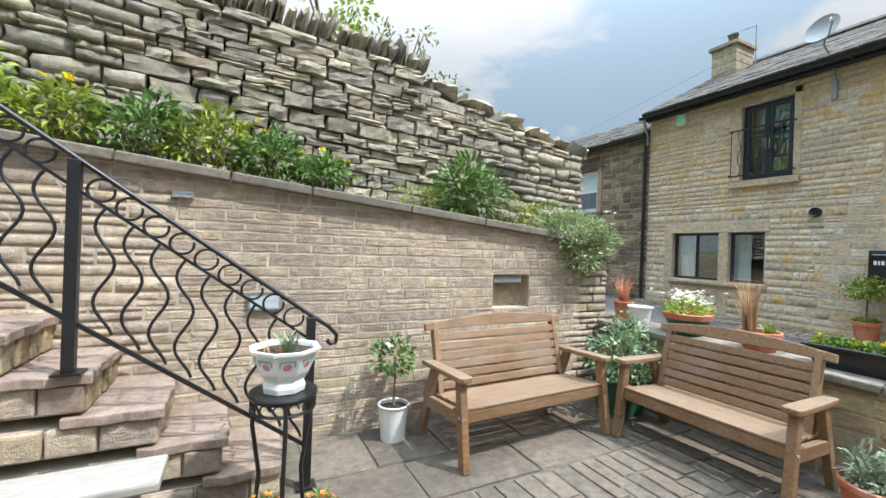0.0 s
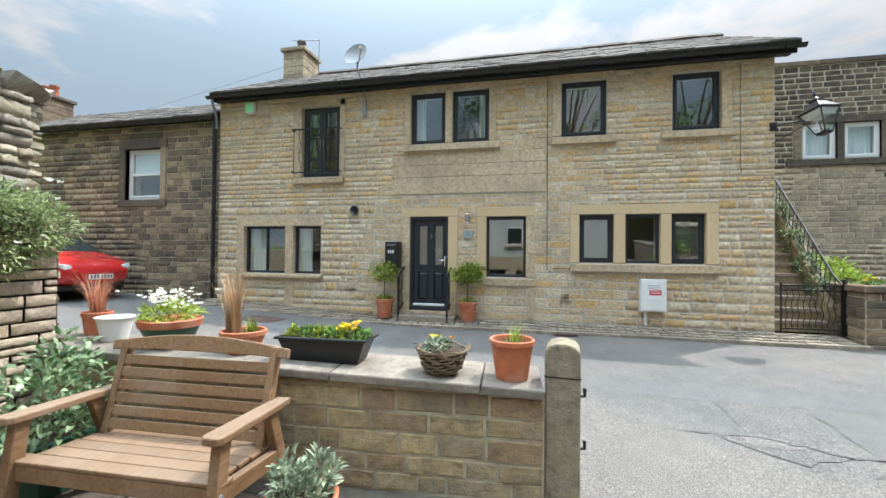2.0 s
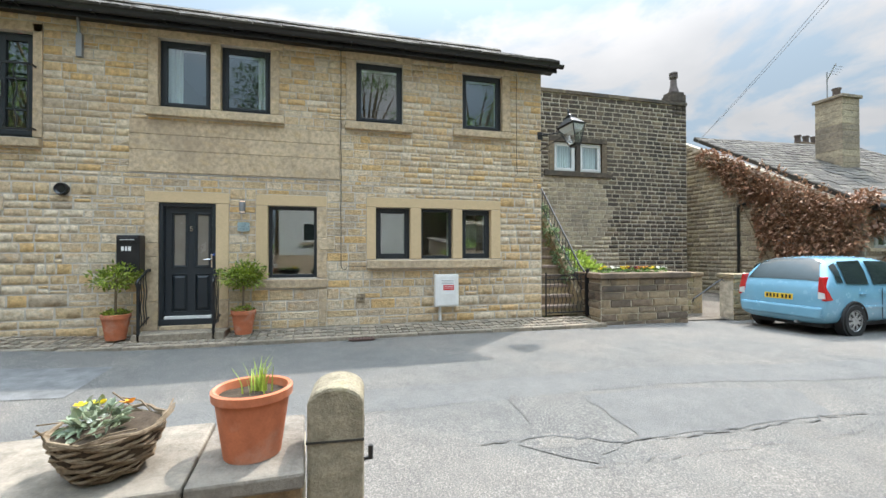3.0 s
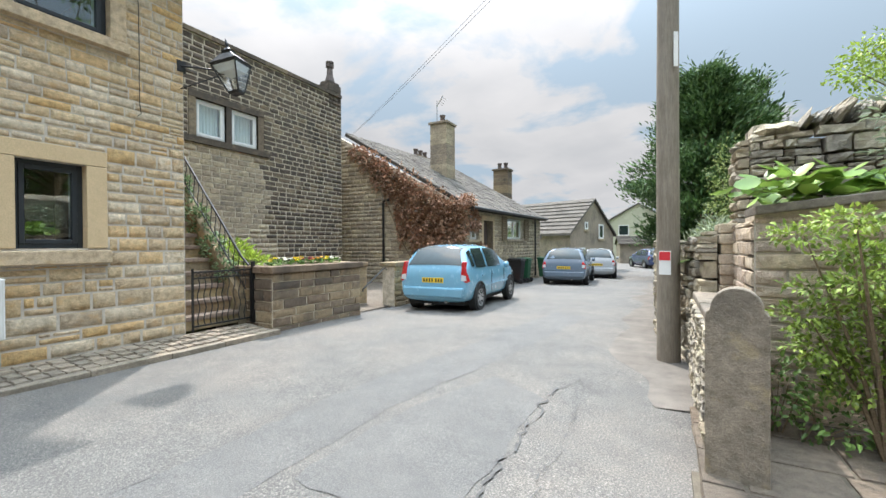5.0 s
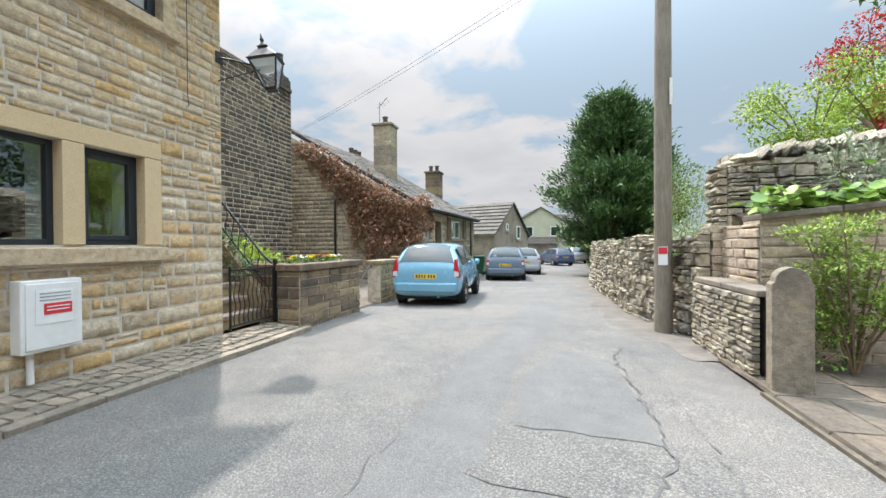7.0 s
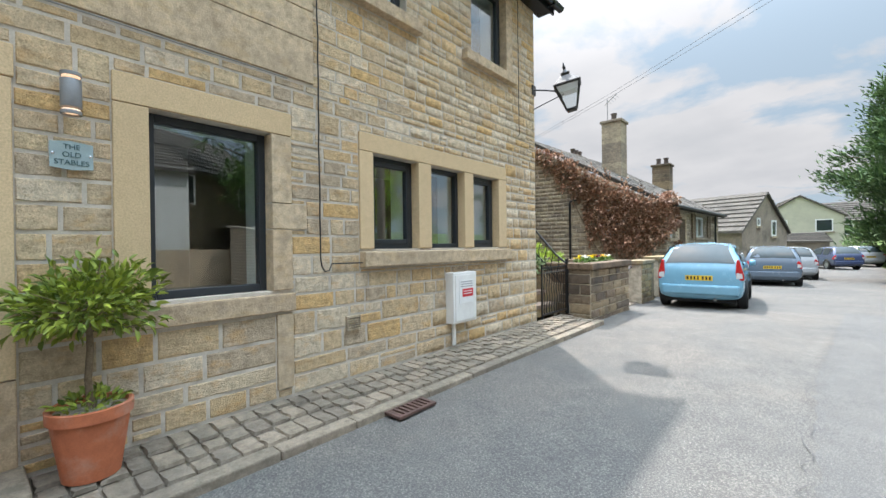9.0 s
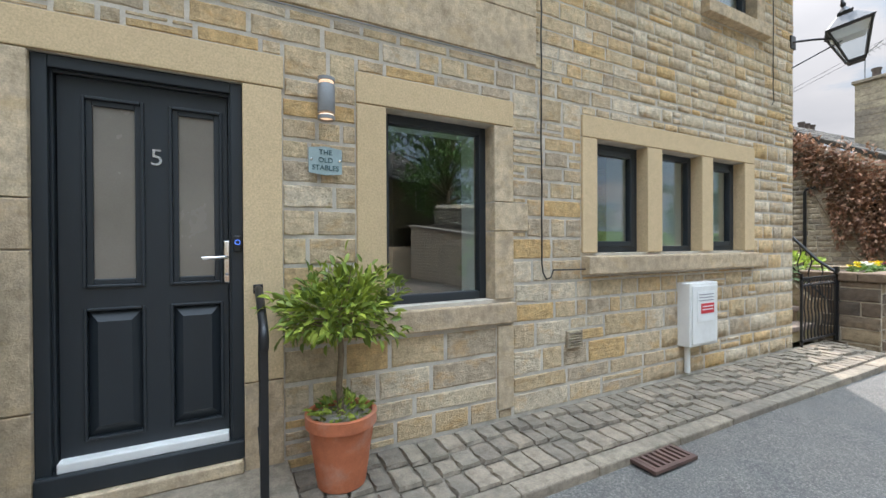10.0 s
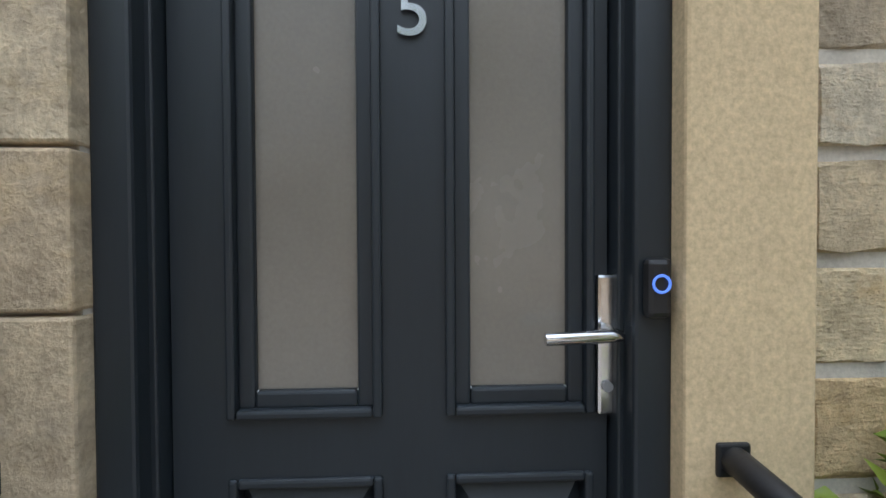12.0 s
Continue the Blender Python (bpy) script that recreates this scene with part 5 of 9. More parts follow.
for i in (1, 3):
    u0, u1 = cells_u[i], cells_u[i + 1]
    for k, (w, y) in enumerate(((0.016, YF - 0.012), (0.03, YF + 0.004))):
        o = 0 if k == 0 else 0.013
        part("moulding", ring(u0 + o - 0.004, u1 - o + 0.004, 1.19 + o - 0.004, 2.145 - o + 0.004, w, y, YF + 0.045), anthracite, dm, bevel=0.005)
    part("pane", Geo().bx(u0 + 0.03, u1 - 0.03, YF + 0.018, YF + 0.03, 1.22, 2.115), frosted, dm, "frosted grey glass")
    part("glazing_bead", ring(u0 + 0.034, u1 - 0.034, 1.224, 2.111, 0.004, YF + 0.012, YF + 0.02), white_paint, dm)
    part("moulding", ring(u0 - 0.004, u1 + 0.004, 0.416, 1.084, 0.016, YF - 0.008, YF + 0.04), anthracite, dm, bevel=0.005)
    e = 0.055
    q = Geo()
    A = [(u0 + 0.012, 0.432), (u1 - 0.012, 0.432), (u1 - 0.012, 1.068), (u0 + 0.012, 1.068)]
    B = [(u0 + e, 0.432 + e), (u1 - e, 0.432 + e), (u1 - e, 1.068 - e), (u0 + e, 1.068 - e)]
    q.add([(x, YF + 0.022, z) for x, z in A] + [(x, YF - 0.006, z) for x, z in B], [(4, 5, 6, 7)] + [(k, (k + 1) % 4, 4 + (k + 1) % 4, 4 + k) for k in range(4)])
    part("panel", q, anthracite, dm)
plate = Geo().bx(U(1.832), U(1.8), YF - 0.014, YF, 1.185, 1.425)
h = part("handle", plate, chrome, dm, "polished chrome lever handle", bevel=0.006)
part("lever", Geo().tube([(U(1.816), YF - 0.01, 1.33), (U(1.816), YF - 0.055, 1.33), (U(1.83), YF - 0.062, 1.331), (U(1.935), YF - 0.06, 1.327)], 0.0105, 10), chrome, h, smooth=50)
part("keyhole", Geo().lathe([(0.0, 0), (0.009, 0), (0.009, 0.006), (0.0, 0.006)], 12, pose(U(1.816), YF - 0.014, 1.235, 90)), steel_grey, h)
part("threshold", Geo().bx(L0, L1, 0.01, 0.08, 0.3, 0.352), white_plastic, dm, "pale aluminium weather bar", bevel=0.008)
part("bottom_sill", Geo().bx(U(a) + 0.004, U(b) - 0.004, -0.02, 0.2, c - 0.02, c + 0.085), anthracite, dm, bevel=0.01)
bell = part("doorbell", Geo().bx(U(1.783), U(1.742), YF - 0.082, YF - 0.06, 1.36, 1.455), black_plastic, dm, "black doorbell with a blue ring", bevel=0.01)
blue_ring, nt, pb = nodes_of("blue_ring")
pb.inputs["Base Color"].default_value = (0.05, 0.1, 0.4, 1)
pb.inputs["Emission Color"].default_value, pb.inputs["Emission Strength"].default_value = (0.1, 0.25, 0.9, 1), 0.5
tor = [(U(1.7625) + 0.013 * math.cos(k * math.pi / 8), YF - 0.085, 1.415 + 0.013 * math.sin(k * math.pi / 8)) for k in range(17)]
part("button_ring", Geo().tube(tor, 0.0022, 6), blue_ring, bell)


def lettering(text, size, mat, parent, m, name="letters"):
    cu = bpy.data.curves.new("text", "FONT")
    cu.body, cu.size, cu.extrude, cu.align_x, cu.align_y = text, size, 0.002, "CENTER", "CENTER"
    cu.space_line = 0.9
    tmp = new("text", cu)
    dg = bpy.context.evaluated_depsgraph_get()
    me = bpy.data.meshes.new_from_object(tmp.evaluated_get(dg))
    bpy.data.objects.remove(tmp)
    me.materials.clear()
    me.materials.append(mat)
    ob = new(name, me)
    ob.parent, ob.matrix_basis = parent, m
    return ob


lettering("5", 0.125, chrome, dm, pose(U(2.142), YF - 0.004, 1.863, 90, 0, 0), "numeral")
# sign, lamp, meter box, vents and cables on the front
sign = thing("house_sign", FM @ pose(U(1.282), -0.03, 1.908), "glass house sign with curved edges lettered in dark green", "sign")
sp = [(-0.099, -0.075), (0, -0.087), (0.099, -0.075), (0.099, 0.075), (0, 0.087), (-0.099, 0.075)]
sign_glass = plain_mat("sign_glass", (0.33, 0.42, 0.43), 0.2, vary=0.1, scale=10, bump=0, spec=0.6)
part("plate", Geo().prism(sp, -0.008, 0.0), sign_glass, sign)
green_ink = plain_mat("green_ink", (0.03, 0.09, 0.1), 0.5, vary=0.05, bump=0)
for i, word in enumerate(("THE", "OLD", "STABLES")):
    lettering(word, 0.043, green_ink, sign, pose(0, -0.0095, 0.05 - 0.047 * i, 90, 0, 0))
for s in (-1, 1):
    part("stud", Geo().lathe([(0, -0.006), (0.008, -0.004), (0.008, 0.03)], 12, pose(s * 0.085, -0.01, 0.005, -90)), chrome, sign)
lamp = thing("wall_lamp", FM @ pose(U(1.29), -0.11, 2.135), "grey cylinder wall lamp shining up and down", "wall lamp")
part("body", Geo().lathe([(0.0, 0.04), (0.048, 0.04), (0.05, 0.045), (0.05, 0.2), (0.048, 0.205), (0.0, 0.205)], 24), steel_grey, lamp, smooth=40)
part("collar", Geo().lathe([(0.04, 0.0), (0.05, 0.0), (0.05, 0.02), (0.04, 0.02)], 24), steel_grey, lamp, smooth=40)
part("collar", Geo().lathe([(0.04, 0.225), (0.05, 0.225), (0.05, 0.245), (0.04, 0.245)], 24), steel_grey, lamp, smooth=40)
part("bracket", Geo().bx(-0.03, 0.03, 0.03, 0.1, 0.07, 0.18), steel_grey, lamp)
glow, nt, pb = nodes_of("lamp_glow")
pb.inputs["Emission Color"].default_value, pb.inputs["Emission Strength"].default_value = (1.0, 0.62, 0.34, 1), 0.45
for z in (0.012, 0.215):
    part("lens", Geo().lathe([(0.0, 0), (0.042, 0), (0.042, 0.018), (0, 0.018)], 20, pose(0, 0, z)), glow, lamp, "lit warm lens", smooth=40)

mb = thing("meter_box", FM @ pose(U(-2.2), -0.13, 0.37), "white meter box with a red and grey notice", "meter box")
part("box", Geo().bx(0, 0.48, 0, 0.14, 0.0, 0.64), white_plastic, mb, bevel=0.012)
part("door", Geo().bx(0.03, 0.45, -0.012, 0.0, 0.03, 0.61), white_plastic, mb, bevel=0.01)
no = part("notice", Geo().bx(0.1, 0.39, -0.016, -0.012, 0.25, 0.55), white_paint, mb, "white paper notice")
part("band", Geo().bx(0.16, 0.38, -0.019, -0.016, 0.33, 0.43), red_print, no)
for k in range(3):
    part("text_bar", Geo().bx(0.13, 0.37, -0.019, -0.016, 0.515 - k * 0.03, 0.525 - k * 0.03), grey_print, no)
for k in range(2):
    part("text_bar", Geo().bx(0.18, 0.36, -0.022, -0.019, 0.395 - k * 0.03, 0.404 - k * 0.03), white_paint, no)
part("pipe", Geo().tube([(0.12, 0.1, 0.0), (0.12, 0.1, -0.28)], 0.028, 12), white_plastic, mb, smooth=40)
vent = thing("wall_vent", FM @ pose(U(-0.69), -0.035, 0.53), "small beige plastic louvred wall vent", "vent")
part("frame", ring(0, 0.16, 0, 0.14, 0.014, -0.004, 0.03), washed_stone, vent)
for k in range(5):
    part("slat", Geo().bx(0.014, 0.146, 0, 0.012, 0, 0.016), washed_stone, vent, m=pose(0, 0, 0.018 + k * 0.022, 25))
rv = thing("round_vent", FM @ pose(U(3.985), -0.03, 2.485, 90), "round black extractor vent", "vent")
part("cowl", Geo().lathe([(0.0, 0.02), (0.06, 0.02), (0.09, 0.05), (0.1, 0.03), (0.1, -0.02)], 20), black_plastic, rv, smooth=40)
al = thing("alarm_box", FM @ pose(U(6.92), -0.12, 4.92), "white and green burglar alarm box", "alarm box")
part("case", Geo().prism([(0, 0.05), (0.04, 0), (0.2, 0), (0.24, 0.05), (0.24, 0.28), (0, 0.28)], 0, 0.1), white_plastic, al, bevel=0.01)
part("cover", Geo().bx(0.02, 0.22, -0.012, 0.0, 0.03, 0.26), plain_mat("alarm_green", (0.28, 0.75, 0.36), 0.4, vary=0.05, bump=0), al, "pale green cover", bevel=0.01)


def cable(name, pts, r, label, mat=None, m=FM):
    ob = part(name, Geo().tube(pts, r, 6), mat or black_plastic, None, m=m, smooth=50)
    return tagged(ob, label, "cable")


rr = random.Random(3)
cable("cable", [(U(-0.4) + rr.uniform(-0.006, 0.006), -0.045, 5.25 - k * 0.2) for k in range(21)] + [(U(-0.41), -0.05, 1.17), (U(-0.44), -0.055, 1.12), (U(-0.49), -0.05, 1.13), (U(-0.52), -0.045, 1.19), (U(-0.9), -0.045, 1.185)], 0.007, "black cable clipped down the cottage front")
cable("cable", [(U(-3.98) + rr.uniform(-0.006, 0.006), -0.045, 5.2 - k * 0.15) for k in range(14)] + [(U(-4.0), -0.045, 3.1), (U(-3.95), -0.045, 3.05)], 0.005, "thin dark cable loop on the cottage front")
cable("cable", [(U(3.1 - k * 0.4), -0.045, 2.79 + 0.004 * (k % 2)) for k in range(9)], 0.005, "thin grey cable along the stones", steel_grey)
dp = thing("drainpipe", pose(10.2, 7.82, 0.3), "black cast-iron drainpipe between the two houses", "drainpipe")
part("pipe", Geo().tube([(0, 0, 0), (0, 0, 4.6)], 0.05, 12), gutter_black, dp, smooth=40)
for k in range(3):
    part("collar", Geo().tube([(0, 0, 0), (0, 0, 0.1)], 0.065, 12), gutter_black, dp, m=pose(0, 0, 0.5 + 1.6 * k), smooth=40)
dp = thing("drainpipe", pose(10.05, 7.72, 5.0), "grey downpipe end at the gutter", "drainpipe")
part("pipe", Geo().tube([(-0.07, 0, 0.3), (-0.05, 0, 0.15), (0.15, 0.06, -0.1), (0.16, 0.06, -0.4)], 0.035, 10), steel_grey, dp, smooth=40)

dish = thing("satellite_dish", pose(10.0, 3.85, 5.98), "grey mesh satellite dish on a bent pole", "satellite dish")
pr = [(0.0, 0.0)] + [(0.3 * k / 8, 0.07 * (k / 8) ** 2) for k in range(1, 9)]
part("reflector", Geo().lathe([(r * 0.95, z) for r, z in pr] + [(r * 0.95, z + 0.008) for r, z in pr[::-1]], 28), steel_grey, dish, m=pose(0, 0, 0, 70, 0, -97), smooth=50)
part("arm", Geo().tube([(0, 0, -0.25), (-0.2, -0.15, -0.2), (-0.34, -0.26, 0.02)], 0.012, 8), steel_grey, dish, smooth=50)
part("receiver", Geo().tube([(-0.34, -0.26, 0.0), (-0.28, -0.21, 0.04)], 0.035, 10), white_plastic, dish, smooth=50)
part("pole", Geo().tube([(0.05, 0.02, 0.0), (0.06, 0.0, -0.3), (0.1, -0.08, -0.5), (0.18, -0.1, -0.65), (0.24, -0.1, -1.0), (0.24, -0.1, -1.3)], 0.022, 8), steel_grey, dish, smooth=50)
part("wall_plate", Geo().bx(0.22, 0.29, -0.14, -0.06, -1.32, -0.95), steel_grey, dish)

# chimneys
def chimney(name, x, y, z, w, d, h, mat, label, pots=(), cap=0.08):
    ob = thing(name, pose(x, y, z), label, "chimney")
    st = new("shaft", mesh_of("shaft", Geo().bx(-w / 2, w / 2, -d / 2, d / 2, 0, h), mat))
    st.parent = ob
    n = max(3, int(h / 0.22))
    for k in range(n):
        part("course", Geo().bx(-w / 2 - 0.012, w / 2 + 0.012, -d / 2 - 0.012, d / 2 + 0.012, 0.008, h / n - 0.008), mat, ob, m=pose(0, 0, h / n * k), bevel=0.01)
    part("cap", Geo().bx(-w / 2 - cap, w / 2 + cap, -d / 2 - cap, d / 2 + cap, h, h + 0.11), mat, ob, bevel=0.015)
    for px, py, pm in pots:
        part("chimney_pot", Geo().lathe([(0.13, 0), (0.11, 0.3), (0.14, 0.34), (0.14, 0.4), (0.09, 0.4), (0.09, 0.1)], 14, pose(px, py, h + 0.1)), pm, ob, smooth=40)
    return ob


dark_pot = plain_mat("dark_pot", (0.12, 0.095, 0.085), 0.85, vary=0.3, bump=0.3)
ch = chimney("chimney", 12.75, 7.0, 6.6, 0.85, 0.65, 0.95, washed_stone, "short sandstone chimney with a flat cap", [(0, 0, dark_pot)])
aer = thing("aerial", pose(12.75, 6.4, 6.8), "thin grey television aerial on a mast", "aerial")
part("mast", Geo().tube([(0, 0, 0), (0, 0, 1.25)], 0.014, 6), steel_grey, aer)
part("boom", Geo().tube([(0, 0, 1.23), (-0.3, 0.75, 1.16)], 0.01, 6), steel_grey, aer)

# mail box, rails, step and pots by the door
mail = thing("post_box", pose(10.1, 2.97, 1.12), "black wall post box with white markings", "post box")
part("box", Geo().bx(-0.06, 0.17, -0.165, 0.165, 0, 0.62), black_plastic, mail, bevel=0.02)
part("flap", Geo().bx(-0.075, -0.06, -0.14, 0.14, 0.5, 0.58), black_plastic, mail, bevel=0.006)
part("lock", Geo().tube([(-0.06, 0.0, 0.14), (-0.075, 0, 0.14)], 0.012, 8), chrome, mail)
for k, (y, w) in enumerate(((0.07, 0.035), (0.02, 0.025), (-0.03, 0.04))):
    part("marking", Geo().bx(-0.068, -0.0605, y - w / 2, y + w / 2, 0.36, 0.43), white_paint, mail)
part("marking", Geo().bx(-0.08, -0.0755, -0.1, 0.1, 0.535, 0.545), white_paint, mail)

step = tagged(part("door_step", Geo().bx(9.86, 10.3, 1.5, 2.85, 0.0, 0.13), sett_stone, bevel=0.015), "worn sandstone door step", "step")
upper = tagged(part("door_step", Geo().bx(10.24, 10.38, 1.74, 2.57, 0.131, 0.2), worn_ashlar, bevel=0.008), "upper sandstone door sill", "step")


def hand_rail(name, y, bulge):
    ob = thing(name, pose(0, y, 0), "black wrought-iron handrail beside the front door", "handrail")
    part("post", Geo().bx(9.86, 9.90, -0.02, 0.02, 0.0, 0.95), black_iron, ob, bevel=0.004)
    part("rail", Geo().tube([(9.85, 0, 0.9), (9.83, 0, 0.95), (9.87, 0, 1.0), (10.05, 0, 1.08), (10.17, 0, 1.14), (10.25, 0, 1.15), (10.275, 0, 1.15)], 0.022, 10), black_iron, ob, smooth=50)
    part("end_plate", Geo().bx(10.262, 10.285, -0.026, 0.026, 1.124, 1.176), black_iron, ob, bevel=0.004)
    part("lower_rail", Geo().bar((9.88, 0, 0.22), (10.26, 0, 0.36), 0.02, 0.02), black_iron, ob)
    for k in range(3):
        x = 9.98 + 0.09 * k
        t = 1.04 + (x - 9.98) * 0.5
        pts = [(x + 0.022 * math.sin(i / 14 * 4 * math.pi), 0, 0.25 + (t - 0.25) * i / 14) for i in range(15)]
        part("baluster", Geo().tube(pts, 0.009, 6), black_iron, ob, smooth=50)
    return ob


hand_rail("handrail", 2.75, 1)
hand_rail("handrail", 1.66, 1)

gr = thing("drain_grate", pose(9.345, -0.95, -0.035), "rusty iron road drain grate", "drain")
rust = plain_mat("rust", (0.13, 0.075, 0.06), 0.8, 0.2, vary=0.3, bump=0.4)
part("frame", Geo().bx(0, 0.03, 0, 0.43, 0, 0.02).bx(0.34, 0.37, 0, 0.43, 0, 0.02).bx(0.03, 0.34, 0, 0.03, 0, 0.02).bx(0.03, 0.34, 0.4, 0.43, 0, 0.02), rust, gr)
part("pit", Geo().bx(0.02, 0.35, 0.02, 0.41, -0.004, 0.001), dark_fill, gr)
for k in range(7):
    part("bar", Geo().bx(0.03, 0.34, 0, 0.025, 0.001, 0.018), rust, gr, m=pose(0, 0.05 + k * 0.053, 0))
part("rib", Geo().bx(0.175, 0.2, 0.03, 0.4, 0.001, 0.0185), rust, gr)
cov = thing("manhole_cover", pose(8.72, 5.28, road_top(8.72, 5.28) + 0.004, 2.9), "rusty rectangular iron cover set in the road", "manhole cover")
part("frame", Geo().bx(-0.28, -0.25, -0.36, 0.36, 0, 0.012).bx(0.25, 0.28, -0.36, 0.36, 0, 0.012).bx(-0.25, 0.25, -0.36, -0.33, 0, 0.012).bx(-0.25, 0.25, 0.33, 0.36, 0, 0.012), rust, cov)
part("lid", Geo().bx(-0.245, 0.245, -0.325, 0.325, -0.01, 0.008), rust, cov)
for k in range(7):
    part("rib", Geo().bx(-0.22, 0.22, -0.012, 0.012, 0.008, 0.013), rust, cov, m=pose(0, -0.27 + 0.09 * k, 0))

# windows of the other houses
wh = window("window_12", BM, bw[0], bw[1], bw[2], bw[3], white_paint, "white sash window with a blind in the brown house", ((1, True),), w=0.07, sash_w=0.06)
part("meeting_rail", Geo().bx(bw[0] + 0.12, bw[1] - 0.12, 0.08, 0.14, 3.53, 3.59), white_paint, wh)
part("blind", Geo().bx(bw[0] + 0.13, bw[1] - 0.13, 0.16, 0.17, 3.6, 4.12), curtain_white, wh)
# added sheet behind the glass, coloured dark as a dim room
part("room_wall", Geo().bx(bw[0] - 0.3, bw[1] + 0.3, 1.2, 1.25, 2.5, 4.6), dim_room, wh)
for k, (a, b, c, d) in enumerate(dh):
    wd = window(f"window_{13 + k}", DM, a, b, c, d, white_paint, "white window with net curtains in a blackened wall", ((1, True),), w=0.06, sash_w=0.07, back=0.06)
    drape("curtain", a + 0.1, b - 0.1, c + 0.05, d - 0.05, 0.24, "white net curtain behind a window", DM, 7)
    # dark sheet close behind the curtain, its colour imitating room shade
    part("room_wall", Geo().bx(a - 0.05, b + 0.05, 0.5, 0.55, c - 0.2, d + 0.2), dim_room, wd)
for k, (a, b, c, d) in enumerate((CH[0], CH[2])):
    wd = window(f"window_{15 + k}", CM, a, b, c, d, white_paint, "white cottage window with two panes", ((0.5, True), (0.5, True)), w=0.05, sash_w=0.04)
    part("lintel", Geo().bx(a - 0.12, b + 0.12, -0.03, 0.2, d, d + 0.17), washed_stone, wd, bevel=0.01)
    part("sill", Geo().bx(a - 0.1, b + 0.1, -0.08, 0.2, c - 0.1, c), washed_stone, wd, bevel=0.01)
    # dark-coloured sheet in place of a shaded room
    part("room_wall", Geo().bx(a - 0.3, b + 0.3, 1.0, 1.05, c - 0.4, d + 0.3), dim_room, wd)
cdoor = thing("door_2", CM, "dark wooden cottage door set back in stone jambs", "door", kind="structure")
part("leaf", Geo().bx(1.4, 2.15, 0.22, 0.27, 0, 2.25), plain_mat("old_door", (0.07, 0.05, 0.04), 0.7, vary=0.2, bump=0.2), cdoor)
part("jamb", Geo().bx(1.2, 1.35, -0.03, 0.3, -0.2, 2.3), worn_ashlar, cdoor, bevel=0.01)
part("jamb", Geo().bx(2.2, 2.35, -0.03, 0.3, -0.2, 2.3), worn_ashlar, cdoor, bevel=0.01)
part("lintel", Geo().bx(1.2, 2.35, -0.03, 0.3, 2.3, 2.5), worn_ashlar, cdoor, bevel=0.01)
for u in (3.0, 5.6):
    sh = thing("shutter", CM @ pose(u, -0.09, 1.55), "dark brown louvred window shutter", "shutter")
    part("stile", ring(0, 0.5, 0, 1.0, 0.05, 0, 0.04), stem_bark, sh)
    for k in range(9):
        part("slat", Geo().bx(0.05, 0.45, 0.005, 0.03, 0, 0.07), stem_bark, sh, m=pose(0, 0, 0.06 + k * 0.1))
gw = window("window_17", GM, 3.75, 4.35, 1.7, 2.7, white_paint, "narrow white gable window", ((1, True),), w=0.05, sash_w=0.04, back=-0.02)
# no opening here: a near-black sheet imitates the shaded room
part("dark_backing", Geo().bx(3.76, 4.34, -0.001, 0.0, 1.71, 2.69), dark_fill, gw)


# ---- patio: steps and railing ----
stairs = thing("stone_steps", pose(0, 0, 0), "rough sandstone steps climbing beside the retaining wall", "steps")
NOSE = [0.30, -0.02, -0.33, -0.64, -0.96, -1.28, -1.60, -1.92]
rr = random.Random(23)
for k, nx in enumerate(NOSE):
    z = 0.165 + 0.215 * k
    x1 = NOSE[k + 1] if k + 1 < len(NOSE) else -3.2
    vs = []
    n = 9
    front = [(nx - rr.uniform(-0.012, 0.012), 2.63 + 0.64 * i / n) for i in range(n + 1)]
    side = [(nx - (nx - x1 + 0.12) * i / 5, 2.63 + rr.uniform(-0.02, 0.02)) for i in range(1, 6)]
    poly = front[::-1] + side + [(x1 - 0.12, 3.27)]
    g = Geo()
    m = len(poly)
    g.add([(x, y, z - 0.055) for x, y in poly] + [(x, y, z) for x, y in poly], [tuple(range(m)), tuple(range(2 * m - 1, m - 1, -1))] + [(i, (i + 1) % m, (i + 1) % m + m, i + m) for i in range(m)])
    part("tread", g, step_stone, stairs, "pinkish sandstone tread with a broken edge", bevel=0.008)
    part("core", Geo().bx(-3.19, nx - 0.05, 2.69, 3.27, z - 0.21, z - 0.056), mortar, stairs)
    x = nx - 0.035
    for j in range(4):                                   # riser stones
        y0 = 2.67 + 0.15 * j
        part("stone", Geo().bx(nx - 0.06, nx - 0.03 + rr.uniform(0, 0.012), y0 + 0.006, y0 + 0.144, z - 0.205, z - 0.058), low_stone, stairs, bevel=0.01)
    x = nx - 0.03
    while x > -3.1 and k < 6:                            # stones of the open side
        w = rr.uniform(0.16, 0.34)
        part("stone", Geo().bx(x - w + 0.012, x, 2.66 - rr.uniform(0, 0.015), 2.7, z - 0.2, z - 0.06), retaining_stone if rr.random() < 0.7 else step_stone, stairs, bevel=0.012)
        x -= w

RY = 2.63
rail = thing("stair_railing", pose(0, 0, 0), "black wrought-iron stair railing with wavy bars and scrolls", "railing")


def rz_top(x):
    return 1.06 + 0.722 * (0.42 - x)


for x, z0, z1 in ((0.42, 0.0, 1.05), (-0.73, 0.82, 1.88), (-1.88, 1.5, 2.7)):
    p = part("post", Geo().bx(x - 0.026, x + 0.026, RY - 0.026, RY + 0.026, z0, z1), black_iron, rail, bevel=0.004)
    part("base_plate", Geo().bx(x - 0.06, x + 0.06, RY - 0.045, RY + 0.06, z0 - 0.004, z0 + 0.008), black_iron, p)
